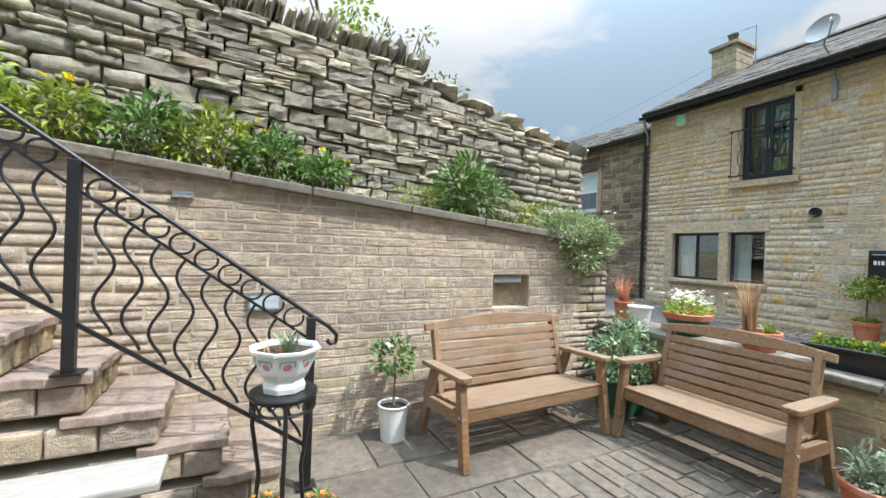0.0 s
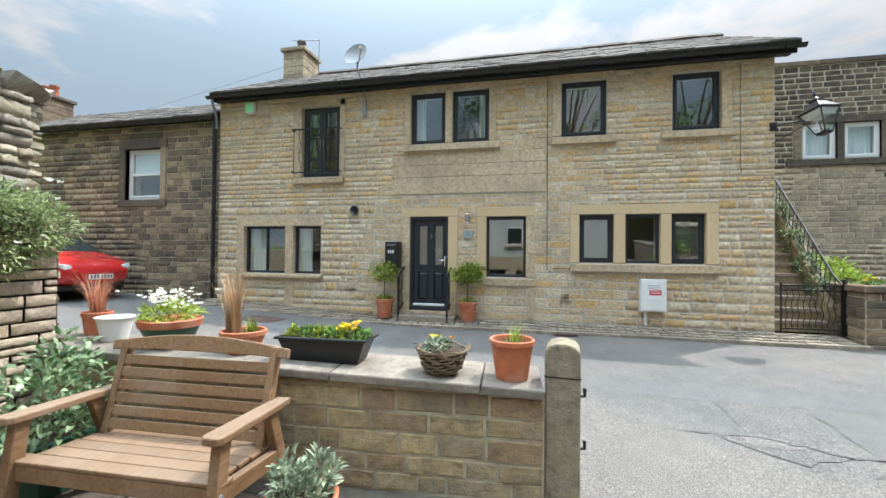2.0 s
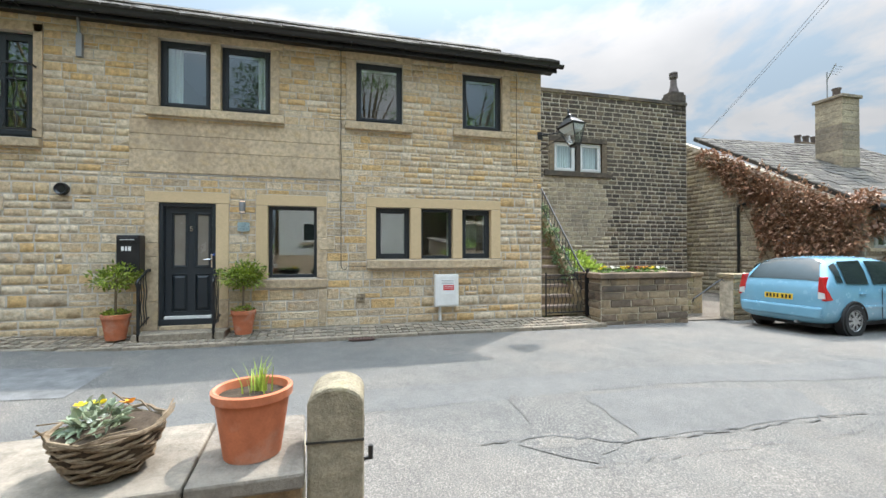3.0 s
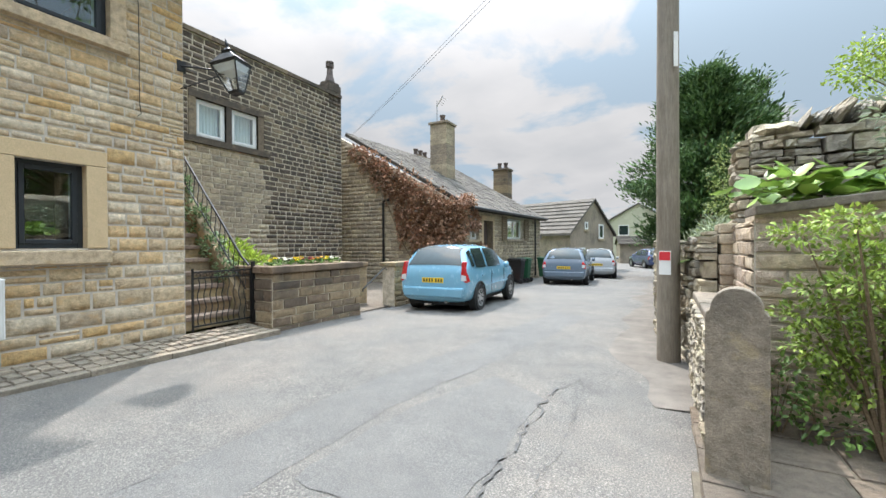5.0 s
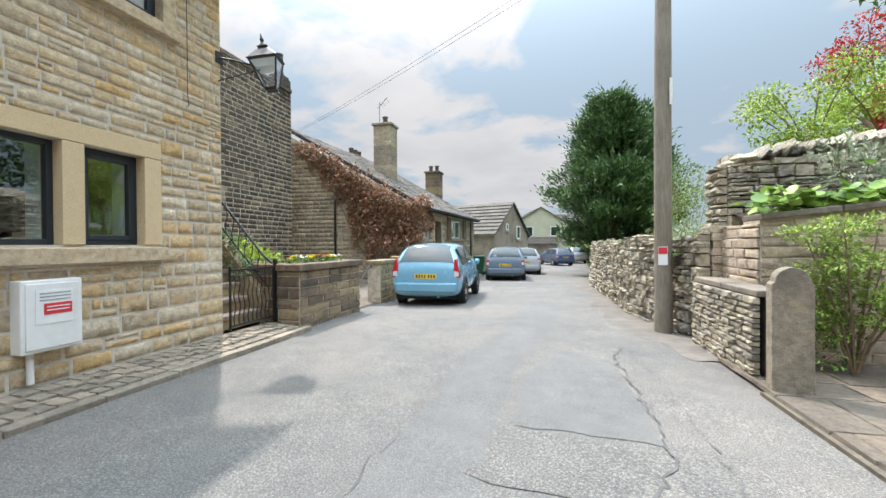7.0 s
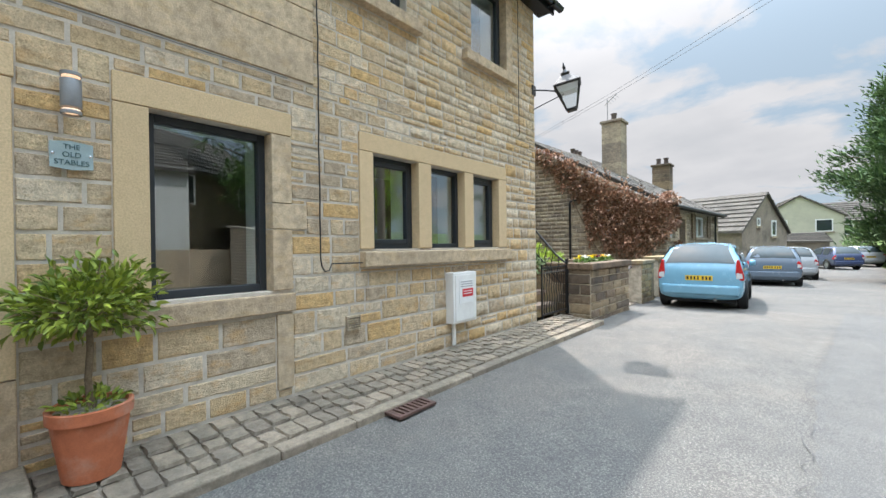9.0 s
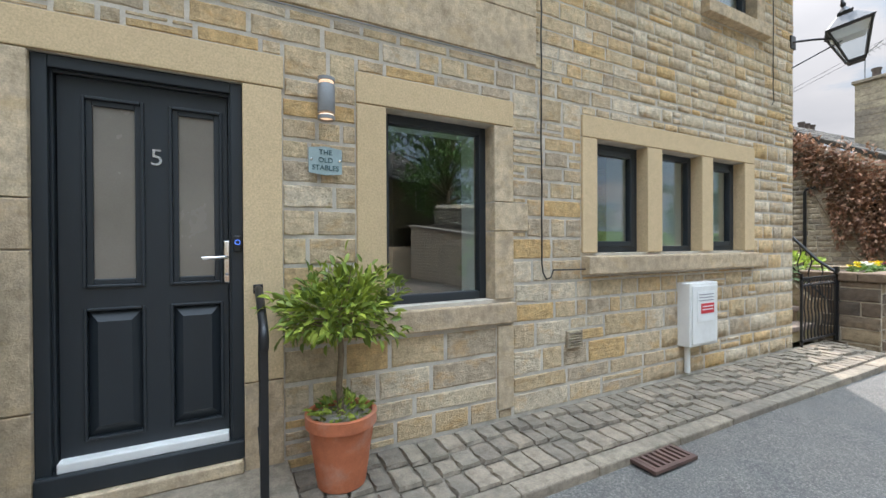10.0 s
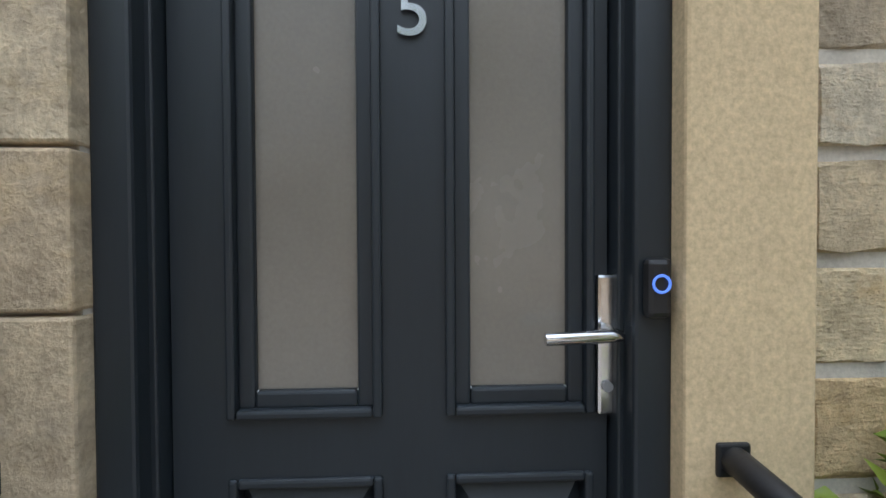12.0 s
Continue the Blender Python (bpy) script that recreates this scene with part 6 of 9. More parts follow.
part("top_rail", Geo().tube([(-2.6, RY, rz_top(-2.6)), (0.4, RY, rz_top(0.4)), (0.53, RY, 0.985), (0.58, RY, 0.93), (0.575, RY, 0.885), (0.545, RY, 0.875), (0.52, RY, 0.9)], 0.013, 8), black_iron, rail, smooth=50)
part("middle_rail", Geo().bar((-2.6, RY, rz_top(-2.6) - 0.15), (0.4, RY, rz_top(0.4) - 0.15), 0.012, 0.016), black_iron, rail)
part("bottom_rail", Geo().bar((-2.6, RY, rz_top(-2.6) - 0.81), (0.4, RY, rz_top(0.4) - 0.81), 0.016, 0.022), black_iron, rail)
x = 0.34
while x > -2.5:
    if abs(x + 0.73) > 0.05 and abs(x + 1.88) > 0.05:
        zt = rz_top(x) - 0.15
        pts = [(x - 0.042 * math.sin(i / 20 * 3.4 * math.pi), RY, zt - 0.65 * i / 20) for i in range(21)]
        part("baluster", Geo().tube(pts, 0.0085, 6), black_iron, rail, smooth=50)
        cz = rz_top(x - 0.02) - 0.078
        sc = [(x - 0.02 + (0.058 - 0.0016 * max(0, i - 18)) * math.cos(1.2 + i * 0.25), RY, cz + (0.056 - 0.0016 * max(0, i - 18)) * math.sin(1.2 + i * 0.25)) for i in range(-3, 22)]
        part("scroll", Geo().tube(sc, 0.007, 6), black_iron, rail, smooth=50)
    x -= 0.118
for u0, u1, z0, z1 in ((0.08, 0.30, 1.01, 1.14), (-0.4, -0.28, 1.785, 1.825)):
    sl = thing("step_light", pose(u0, 3.255, z0), "small grey recessed brick light", "light")
    part("frame", ring(0, u1 - u0, 0, z1 - z0, 0.012, -0.01, 0.03), steel_grey, sl)
    part("face", Geo().bx(0.012, u1 - u0 - 0.012, -0.004, 0.02, 0.012, z1 - z0 - 0.012), plain_mat("light_face", (0.45, 0.5, 0.52), 0.3, vary=0.1, bump=0), sl)

slab = thing("slab_bench", pose(-0.28, 2.2, 0), "weathered pale wooden bench by the steps", "bench")
part("seat", Geo().bx(-1.3, 0.0, -0.02, 0.26, 0.37, 0.42), weathered_wood, slab, bevel=0.012)
for x in (-1.1, -0.16):
    part("leg", Geo().bx(x, x + 0.06, 0.04, 0.2, 0.0, 0.37), weathered_wood, slab, bevel=0.006)


# ---- garden benches ----
def bench(m, w, label):
    ob = thing("garden_bench", m, label, "bench", "wooden benches on the patio")
    h = w / 2
    for s in (-1, 1):
        x = s * (h - 0.035)
        part("front_leg", Geo().bar((x, -0.02, 0.0), (x, 0.06, 0.6), 0.055, 0.07, (0, 1, 0)), bench_wood, ob, bevel=0.006)
        part("back_leg", Geo().bar((x, 0.64, 0.0), (x, 0.42, 0.62), 0.05, 0.07, (0, 1, 0)), bench_wood, ob, bevel=0.006)
        part("side_rail", Geo().bar((x, 0.04, 0.35), (x, 0.53, 0.31), 0.045, 0.085, (0, 0, 1)), bench_wood, ob, bevel=0.005)
        arm = Geo()
        pr = [(-0.055, -0.06), (-0.035, -0.085), (0.035, -0.085), (0.055, -0.06), (0.05, 0.3), (0.042, 0.52), (-0.042, 0.52), (-0.05, 0.3)]
        arm.add([(a, b, -0.02) for a, b in pr] + [(a, b, 0.018) for a, b in pr], [tuple(range(8))[::-1], tuple(range(8, 16))] + [(i, (i + 1) % 8, (i + 1) % 8 + 8, i + 8) for i in range(8)])
        part("armrest", arm, bench_wood, ob, m=pose(x, 0.06, 0.62, -2), bevel=0.008)
        part("back_post", Geo().bar((s * (h - 0.1), 0.44, 0.3), (s * (h - 0.1), 0.6, 0.9), 0.045, 0.06, (0, 1, 0)), bench_wood, ob, bevel=0.005)
        part("bolt", Geo().tube([(x + s * 0.026, 0.02, 0.36), (x + s * 0.036, 0.02, 0.36)], 0.012, 8), steel_grey, ob)
    for k in range(5):
        y = 0.02 + k * 0.103
        part("seat_slat", Geo().bx(-h + 0.005 + 0.06 * (k > 0), h - 0.005 - 0.06 * (k > 0), y, y + 0.086, 0.39 - 0.008 * k, 0.412 - 0.008 * k), bench_wood, ob, bevel=0.006)
    part("front_rail", Geo().bx(-h + 0.06, h - 0.06, 0.022, 0.05, 0.31, 0.388), bench_wood, ob, bevel=0.005)
    part("back_rail", Geo().bx(-h + 0.06, h - 0.06, 0.47, 0.5, 0.28, 0.36), bench_wood, ob, bevel=0.005)
    tilt = math.degrees(math.atan2(0.16, 0.6))
    for k in range(6):
        z = 0.43 + k * 0.072
        part("back_slat", Geo().bx(-h + 0.075, h - 0.075, -0.011, 0.011, -0.029, 0.029), bench_wood, ob, m=pose(0, 0.43 + (z - 0.3) * 0.266, z, -tilt), bevel=0.005)
    n = 14
    top = [(-h + 0.01 + (w - 0.02) * i / n, 0.055 + 0.055 * math.sin(math.pi * i / n)) for i in range(n + 1)]
    part("top_rail", Geo().prism([(h - 0.01, 0), (h * 0.5, 0.012), (-h * 0.5, 0.012), (-h + 0.01, 0)] + top, -0.014, 0.02), bench_wood, ob, m=pose(0, 0.43 + 0.57 * 0.266 - 0.008, 0.843, -tilt), bevel=0.006)
    return ob


bench(pose(2.1, 2.42, 0, 0, 0, 2.8), 1.47, "brown wooden slatted bench with arms against the stone wall")
bench(pose(2.9, 1.79, 0, 0, 0, -87), 1.22, "narrower brown wooden slatted bench with an arched top rail")


# ---- pots and plants ----
def pot(ob, r0, r1, h, mat, rim=0.035, soil_mat=None, n=32, label=""):
    prof = [(0.0, 0.0), (r0, 0.0), (r1 * 0.97, h - rim), (r1 * 1.05, h - rim), (r1 * 1.06, h - 0.006), (r1 * 1.0, h), (r1 * 0.93, h - 0.004), (r1 * 0.9, h - rim)]
    part("pot", Geo().lathe(prof, n), mat, ob, label, smooth=40)
    V = [(0, 0, h - 0.028)] + [(r1 * 0.93 * math.cos(a) , r1 * 0.93 * math.sin(a), h - 0.034 + 0.012 * noise.noise(Vector((math.cos(a) * 3, math.sin(a) * 3, r1 * 50)))) for a in [2 * math.pi * k / 20 for k in range(20)]]
    part("soil", Geo().add(V, [(0, k + 1, (k + 1) % 20 + 1) for k in range(20)]), soil_mat or soil, ob)


def foliage(ob, name, balls, n, length, width, mat, seed, up=0.3, lumps=0.15, jitter=0.4, label="", hollow=0.35, curl=0.25):
    """Leaves in a few ellipsoids (centre, radii) as one part."""
    rng = np.random.default_rng(seed)
    P, D = [], []
    vol = [r[0] * r[1] * r[2] for _, r in balls]
    for (c, r), v in zip(balls, vol):
        p, d = ball(rng, max(8, int(n * v / sum(vol))), c, r, hollow, lumps)
        P.append(p)
        D.append(d + np.array([0, 0, up]))
    V, F = leaf_soup(np.concatenate(P), np.concatenate(D), length, width, rng, jitter=jitter, curl=curl)
    return soup(name, V, F, mat, ob, label)


def blooms(ob, name, pts, size, mat, seed, petals=6, label=""):
    """Open flowers, a whorl of petals each."""
    rng = np.random.default_rng(seed)
    P, D = [], []
    for p in pts:
        for k in range(petals):
            a = 2 * math.pi * k / petals + rng.uniform(0, 0.5)
            P.append(p)
            D.append((math.cos(a), math.sin(a), 0.35 + rng.uniform(-0.2, 0.2)))
    V, F = leaf_soup(np.array(P, dtype=float), np.array(D), size, size * 0.8, rng, fold=0.1, curl=-0.05, jitter=0.12)
    return soup(name, V, F, mat, ob, label, kind="stuff" if len(pts) > 1 else "")


def blades(ob, name, c, n, height, lean, width, mat, seed, base=0.05, label=""):
    """Arching grass blades from a tuft."""
    rng = np.random.default_rng(seed)
    V, F = [], []
    for k in range(n):
        a, l = rng.uniform(0, 2 * math.pi), lean * rng.uniform(0.2, 1)
        h = height * rng.uniform(0.6, 1.1)
        b = np.array(c) + np.array([math.cos(a + 1), math.sin(a + 1), 0]) * base * rng.random()
        d, s = np.array([math.cos(a), math.sin(a), 0]), np.array([-math.sin(a), math.cos(a), 0]) * width
        o = len(V)
        for i in range(4):
            t = i / 3
            q = b + d * l * t * t + np.array([0, 0, h * (t - 0.18 * t * t)])
            V += [q - s * (1 - t * 0.9), q + s * (1 - t * 0.9)]
        F += [(o + 2 * i, o + 2 * i + 1, o + 2 * i + 3, o + 2 * i + 2) for i in range(3)]
    return soup(name, V, F, mat, ob, label)


leaf_bay = leaf_mat("leaf_bay", (0.12, 0.18, 0.03), (0.31, 0.37, 0.06), 0.38)
leaf_mid = leaf_mat("leaf_mid", (0.07, 0.13, 0.035), (0.16, 0.27, 0.07))
leaf_grey = leaf_mat("leaf_grey", (0.16, 0.2, 0.14), (0.33, 0.38, 0.27))
leaf_daisy = leaf_mat("leaf_daisy", (0.14, 0.2, 0.08), (0.32, 0.38, 0.19))
leaf_lime = leaf_mat("leaf_lime", (0.18, 0.26, 0.04), (0.36, 0.47, 0.09))
leaf_elder = leaf_mat("leaf_elder", (0.13, 0.2, 0.04), (0.3, 0.4, 0.08))
leaf_broad = leaf_mat("leaf_broad", (0.12, 0.22, 0.04), (0.27, 0.4, 0.09), 0.4)
leaf_dark = leaf_mat("leaf_dark", (0.03, 0.07, 0.022), (0.085, 0.15, 0.045))
leaf_varieg = leaf_mat("leaf_varieg", (0.05, 0.12, 0.04), (0.3, 0.4, 0.24))
leaf_brown = leaf_mat("leaf_brown", (0.2, 0.105, 0.07), (0.4, 0.23, 0.15), through=0.15)
leaf_red = leaf_mat("leaf_red", (0.25, 0.02, 0.025), (0.5, 0.06, 0.05))
straw = leaf_mat("straw", (0.33, 0.2, 0.11), (0.52, 0.36, 0.22))
straw_red = leaf_mat("straw_red", (0.4, 0.13, 0.08), (0.6, 0.3, 0.2))
petal_white = leaf_mat("petal_white", (0.75, 0.75, 0.7), (0.85, 0.85, 0.8))
petal_yellow = leaf_mat("petal_yellow", (0.75, 0.5, 0.01), (0.85, 0.65, 0.03))
petal_orange = leaf_mat("petal_orange", (0.8, 0.25, 0.02), (0.85, 0.4, 0.05))
petal_dark = leaf_mat("petal_dark", (0.12, 0.02, 0.05), (0.25, 0.04, 0.08))


def bay_tree(x, y, z, crown, rz_, n, seed, label, low=False):
    ob = thing("bay_tree", pose(x, y, z), label, "potted tree", "bay trees by the door")
    pot(ob, 0.135, 0.19, 0.41, terracotta, 0.07, gravel)
    part("stem", Geo().tube([(0, 0, 0.38), (0.008, 0.01, 0.55), (-0.006, 0, 0.72), (0, 0.005, crown)], [0.022, 0.018, 0.018, 0.012], 8), stem_bark, ob, smooth=50)
    rng = random.Random(seed)
    g = Geo()
    for k in range(16):
        a, e = rng.uniform(0, 6.28), rng.uniform(-0.3, 1.2)
        d = Vector((math.cos(a) * math.cos(e), math.sin(a) * math.cos(e), math.sin(e)))
        s = Vector((0, 0, crown - 0.12 + rng.uniform(-0.06, 0.1)))
        g.tube([s, s + d * rz_ * 0.5, s + d * rz_ * 0.9 + Vector((0, 0, 0.03))], [0.008, 0.005, 0.002], 5)
    part("branchwork", g, stem_bark, ob, smooth=50, kind="stuff")
    foliage(ob, "crown", [((0, 0, crown), (rz_, rz_, rz_ * 0.58)), ((0.03, -0.12, crown + 0.09), (rz_ * 0.62, rz_ * 0.62, rz_ * 0.5)), ((0, 0.08, crown - 0.03), (rz_ * 0.85, rz_ * 0.85, rz_ * 0.4))], int(n * 1.35), 0.074, 0.031, leaf_bay, seed, up=0.35, hollow=0.25, lumps=0.28)
    foliage(ob, "underplanting", [((0, 0, 0.41), (0.16, 0.16, 0.05))], 140 if not low else 320, 0.05, 0.03, leaf_bay, seed + 1, up=0.6)
    return ob


gravel = plain_mat("gravel", (0.3, 0.27, 0.22), 0.9, vary=0.5, scale=40, fine=90, bump=1.0)
bay_tree(10.07, 1.24, 0.045, 1.0, 0.33, 840, 31, "dense bay tree ball in a terracotta pot by the door")
bay_tree(9.98, 3.1, 0.06, 0.98, 0.3, 520, 32, "sparser bay tree with ivy in a terracotta pot", True)

ob = thing("potted_rose", pose(1.13, 3.03, 0), "small standard rose in a white pot", "potted plant")
pot(ob, 0.092, 0.118, 0.28, white_plastic, 0.012)
part("stem", Geo().tube([(0, 0, 0.25), (0.01, 0.01, 0.5), (0, 0, 0.62)], [0.01, 0.008, 0.005], 6), stem_bark, ob)
foliage(ob, "crown", [((0, 0, 0.64), (0.16, 0.15, 0.14))], 260, 0.05, 0.03, leaf_mid, 41)
blooms(ob, "bloom", [(-0.09, -0.08, 0.76), (-0.07, -0.1, 0.75)], 0.03, petal_white, 42, 9)

ob = thing("square_planter", pose(3.3, 2.72, 0), "dark green plastic planter with variegated shrub", "planter")
g = Geo()
for z0, z1, w0, w1 in ((0.0, 0.31, 0.14, 0.18), (0.31, 0.35, 0.195, 0.2)):
    vs = [(sx * w, sy * w, z) for z, w in ((z0, w0), (z1, w1)) for sx, sy in ((-1, -1), (1, -1), (1, 1), (-1, 1))]
    g.add(vs, [(3, 2, 1, 0), (0, 1, 5, 4), (1, 2, 6, 5), (2, 3, 7, 6), (3, 0, 4, 7), (4, 5, 6, 7)])
part("box", g, green_plastic, ob, bevel=0.01)
part("soil", Geo().bx(-0.17, 0.17, -0.17, 0.17, 0.33, 0.353), soil, ob)
foliage(ob, "shrub", [((0, 0, 0.55), (0.3, 0.3, 0.25)), ((0.06, 0.02, 0.75), (0.18, 0.18, 0.2)), ((-0.05, -0.15, 0.42), (0.25, 0.2, 0.14))], 700, 0.06, 0.038, leaf_varieg, 43)
tagged(part("pebble", Geo().lathe([(0, -0.02), (0.03, -0.015), (0.042, 0.0), (0.03, 0.018), (0, 0.024)], 14), coping_stone, m=pose(2.62, 2.95, 0.02), smooth=60), "pale rounded pebble on the paving", "stone")


def terra(x, y, z, r0, r1, h, label, mat=None):
    ob = thing("flower_pot", pose(x, y, z), label, "flower pot")
    pot(ob, r0, r1, h, mat or terracotta)
    return ob


ob = terra(3.14, 0.9, 0.0, 0.12, 0.165, 0.31, "terracotta pot with grey-leaved plant on the paving")
foliage(ob, "plant", [((0, 0, 0.32), (0.14, 0.14, 0.07)), ((-0.04, 0.05, 0.4), (0.08, 0.08, 0.1)), ((0.07, -0.05, 0.38), (0.09, 0.09, 0.09))], 480, 0.055, 0.022, leaf_grey, 44, up=0.8)
for x, y, r, sd in ((0.42, 2.18, 0.1, 45), (0.16, 2.28, 0.09, 46)):
    ob = terra(x, y, 0.0, r * 0.75, r, 0.15, "small terracotta pot with marigolds")
    foliage(ob, "plant", [((0, 0, 0.15), (r * 0.8, r * 0.8, 0.03))], 60, 0.04, 0.02, leaf_mid, sd, up=0.7)
    blooms(ob, "bloom", [(0.02, 0.0, 0.2), (-0.05, 0.02, 0.19)], 0.02, petal_orange, sd, 10)

# iron plant stand with a porcelain bowl
ob = thing("plant_stand", pose(0.235, 2.25, 0), "black wrought-iron plant stand with a pierced apron", "plant stand")
part("top", Geo().lathe([(0, 0.72), (0.165, 0.72), (0.17, 0.735), (0.165, 0.745), (0, 0.745)], 30), black_iron, ob, smooth=40)
for z in (0.66, 0.72):
    part("hoop", Geo().tube([(0.155 * math.cos(k * math.pi / 16), 0.155 * math.sin(k * math.pi / 16), z) for k in range(33)], 0.008, 6), black_iron, ob, smooth=50)
for k in range(14):
    a = 2 * math.pi * k / 14
    c, s = math.cos(a), math.sin(a)
    tq = [(0.155 * c - s * 0.026 * math.cos(j * 0.7), 0.155 * s + c * 0.026 * math.cos(j * 0.7), 0.69 + 0.026 * math.sin(j * 0.7)) for j in range(8)]
    part("scroll", Geo().tube(tq, 0.005, 5), black_iron, ob, smooth=50)
for k in range(3):
    a = 2 * math.pi * k / 3 + 0.5
    c, s = math.cos(a), math.sin(a)
    part("leg", Geo().tube([(0.15 * c, 0.15 * s, 0.72), (0.165 * c, 0.165 * s, 0.55), (0.12 * c, 0.12 * s, 0.3), (0.14 * c, 0.14 * s, 0.1), (0.2 * c, 0.2 * s, 0.0)], 0.011, 8), black_iron, ob, smooth=50)
porcelain = plain_mat("porcelain", (0.72, 0.74, 0.72), 0.18, vary=0.05, scale=20, bump=0.02)
por_green = plain_mat("porcelain_green", (0.25, 0.42, 0.34), 0.2, vary=0.2, bump=0)
por_pink = plain_mat("porcelain_pink", (0.62, 0.22, 0.33), 0.2, vary=0.2, bump=0)
ob = thing("porcelain_bowl", pose(0.235, 2.25, 0.746), "eight-sided white porcelain bowl painted with pink flowers", "flower pot")
bw_ = part("bowl", Geo().lathe([(0, 0.0), (0.105, 0.0), (0.11, 0.03), (0.1, 0.06), (0.125, 0.1), (0.15, 0.16), (0.155, 0.2), (0.178, 0.205), (0.182, 0.225), (0.15, 0.222), (0.145, 0.19)], 8, pose(0, 0, 0, 0, 0, 22.5)), porcelain, ob, bevel=0.004)
for k in range(8):
    a = 2 * math.pi * k / 8
    mm = pose(0.1325 * math.cos(a), 0.1325 * math.sin(a), 0.147, 0, 0, math.degrees(a) + 90) @ pose(0, 0, 0, 24, 0, 0)
    part("painted_flower", Geo().lathe([(0, 0.0), (0.02, 0.0), (0.022, 0.002), (0, 0.002)], 10, pose(0, -0.0, 0.0, 90)), por_pink, bw_, m=mm)
    part("painted_leaf", ring(-0.04, 0.04, -0.032, 0.036, 0.01, -0.001, 0.001), por_green, bw_, m=mm)
part("soil", Geo().lathe([(0, 0.2), (0.148, 0.2), (0.148, 0.19)], 8, pose(0, 0, 0, 0, 0, 22.5)), soil, ob)
blades(ob, "plant", (0.02, 0, 0.2), 60, 0.13, 0.08, 0.005, leaf_grey, 47, 0.05)
blades(ob, "dry_grass", (-0.03, 0, 0.2), 30, 0.09, 0.12, 0.003, straw, 48, 0.07)

# ---- on the low wall ----
def wall_top(x, y):
    return low_z((LA.y - y) / abs(ld.y)) + 0.001


ob = terra(4.0, -0.04, wall_top(4, -0.04), 0.1, 0.135, 0.25, "terracotta pot with a few thin stems on the wall")
blades(ob, "plant", (0.02, -0.02, 0.22), 34, 0.14, 0.07, 0.004, leaf_lime, 51, 0.06)
ob = thing("twig_basket", pose(3.95, 0.4, wall_top(3.95, 0.4)), "round woven twig basket of pansies on the wall", "basket")
part("liner", Geo().lathe([(0, 0.01), (0.09, 0.01), (0.14, 0.08), (0.155, 0.14), (0.13, 0.15), (0, 0.14)], 20), soil, ob, smooth=50)
rr = random.Random(52)
for k in range(11):
    z = 0.012 + k * 0.0145
    r = 0.095 + 0.065 * (k / 10) ** 0.6
    part("twig", Geo().tube([((r + 0.006 * math.sin(j * 1.9 + k)) * math.cos(j * 2 * math.pi / 30), (r + 0.006 * math.sin(j * 1.9 + k)) * math.sin(j * 2 * math.pi / 30), z + 0.006 * math.sin(j * 1.1 + k * 2)) for j in range(31)], 0.0065, 5), stem_bark, ob, smooth=50)
for k in range(16):
    a = rr.uniform(0, 6.28)
    part("loose_twig", Geo().tube([(0.15 * math.cos(a), 0.15 * math.sin(a), 0.13), (0.165 * math.cos(a + 0.5), 0.165 * math.sin(a + 0.5), 0.16 + rr.uniform(-0.01, 0.02)), (0.185 * math.cos(a + 0.9), 0.185 * math.sin(a + 0.9), 0.165 + rr.uniform(-0.01, 0.05))], 0.003, 4), stem_bark, ob)
foliage(ob, "plant", [((-0.02, 0.03, 0.17), (0.08, 0.08, 0.05))], 140, 0.04, 0.022, leaf_grey, 53, up=0.7)
blooms(ob, "bloom", [(-0.05, 0.06, 0.24), (0.0, 0.03, 0.23)], 0.03, petal_yellow, 54, 6)
blooms(ob, "bloom", [(-0.02, -0.06, 0.23)], 0.026, petal_orange, 55, 6)
blooms(ob, "bloom", [(-0.05, -0.01, 0.2), (-0.06, 0.02, 0.19)], 0.022, petal_white, 56, 6)
tz = wall_top(3.98, 1.22)
ob = thing("trough", pose(3.98, 1.23, tz, 0, 0, 93), "long black plastic trough of yellow pansies on the wall", "planter")
vs, fs = [], [(3, 2, 1, 0)]
for i, (z, a, b) in enumerate(((0.0, 0.255, 0.085), (0.15, 0.31, 0.115), (0.15, 0.33, 0.135), (0.168, 0.33, 0.135), (0.168, 0.3, 0.105), (0.13, 0.295, 0.1))):
    vs += [(-a, -b, z), (a, -b, z), (a, b, z), (-a, b, z)]
    if i:
        fs += [(4 * i - 4 + k, 4 * i - 4 + (k + 1) % 4, 4 * i + (k + 1) % 4, 4 * i + k) for k in range(4)]
part("box", Geo().add(vs, fs), black_plastic, ob, bevel=0.006)
part("soil", Geo().bx(-0.297, 0.297, -0.1, 0.1, 0.12, 0.14), soil, ob)
for j in range(6):
    foliage(ob, "plant", [((-0.24 + j * 0.096, 0.0, 0.17), (0.055, 0.07, 0.035))], 70, 0.042, 0.028, leaf_bay if j % 2 else leaf_mid, 57 + j, up=0.8)
rr = random.Random(58)
blooms(ob, "bloom", [(-0.16 + rr.uniform(-0.09, 0.07), rr.uniform(-0.07, 0.07), 0.22 + rr.uniform(-0.03, 0.04)) for k in range(17)], 0.03, petal_yellow, 59, 6)
blooms(ob, "bloom", [(-0.22, 0.03, 0.26), (-0.2, 0.0, 0.25)], 0.028, petal_orange, 60, 6)
blooms(ob, "bloom", [(0.08, -0.05, 0.19), (0.25, -0.04, 0.19)], 0.022, petal_yellow, 61, 6)
ob = terra(3.95, 1.88, wall_top(3.95, 1.88), 0.11, 0.15, 0.16, "terracotta pot of tall dry grass on the wall")
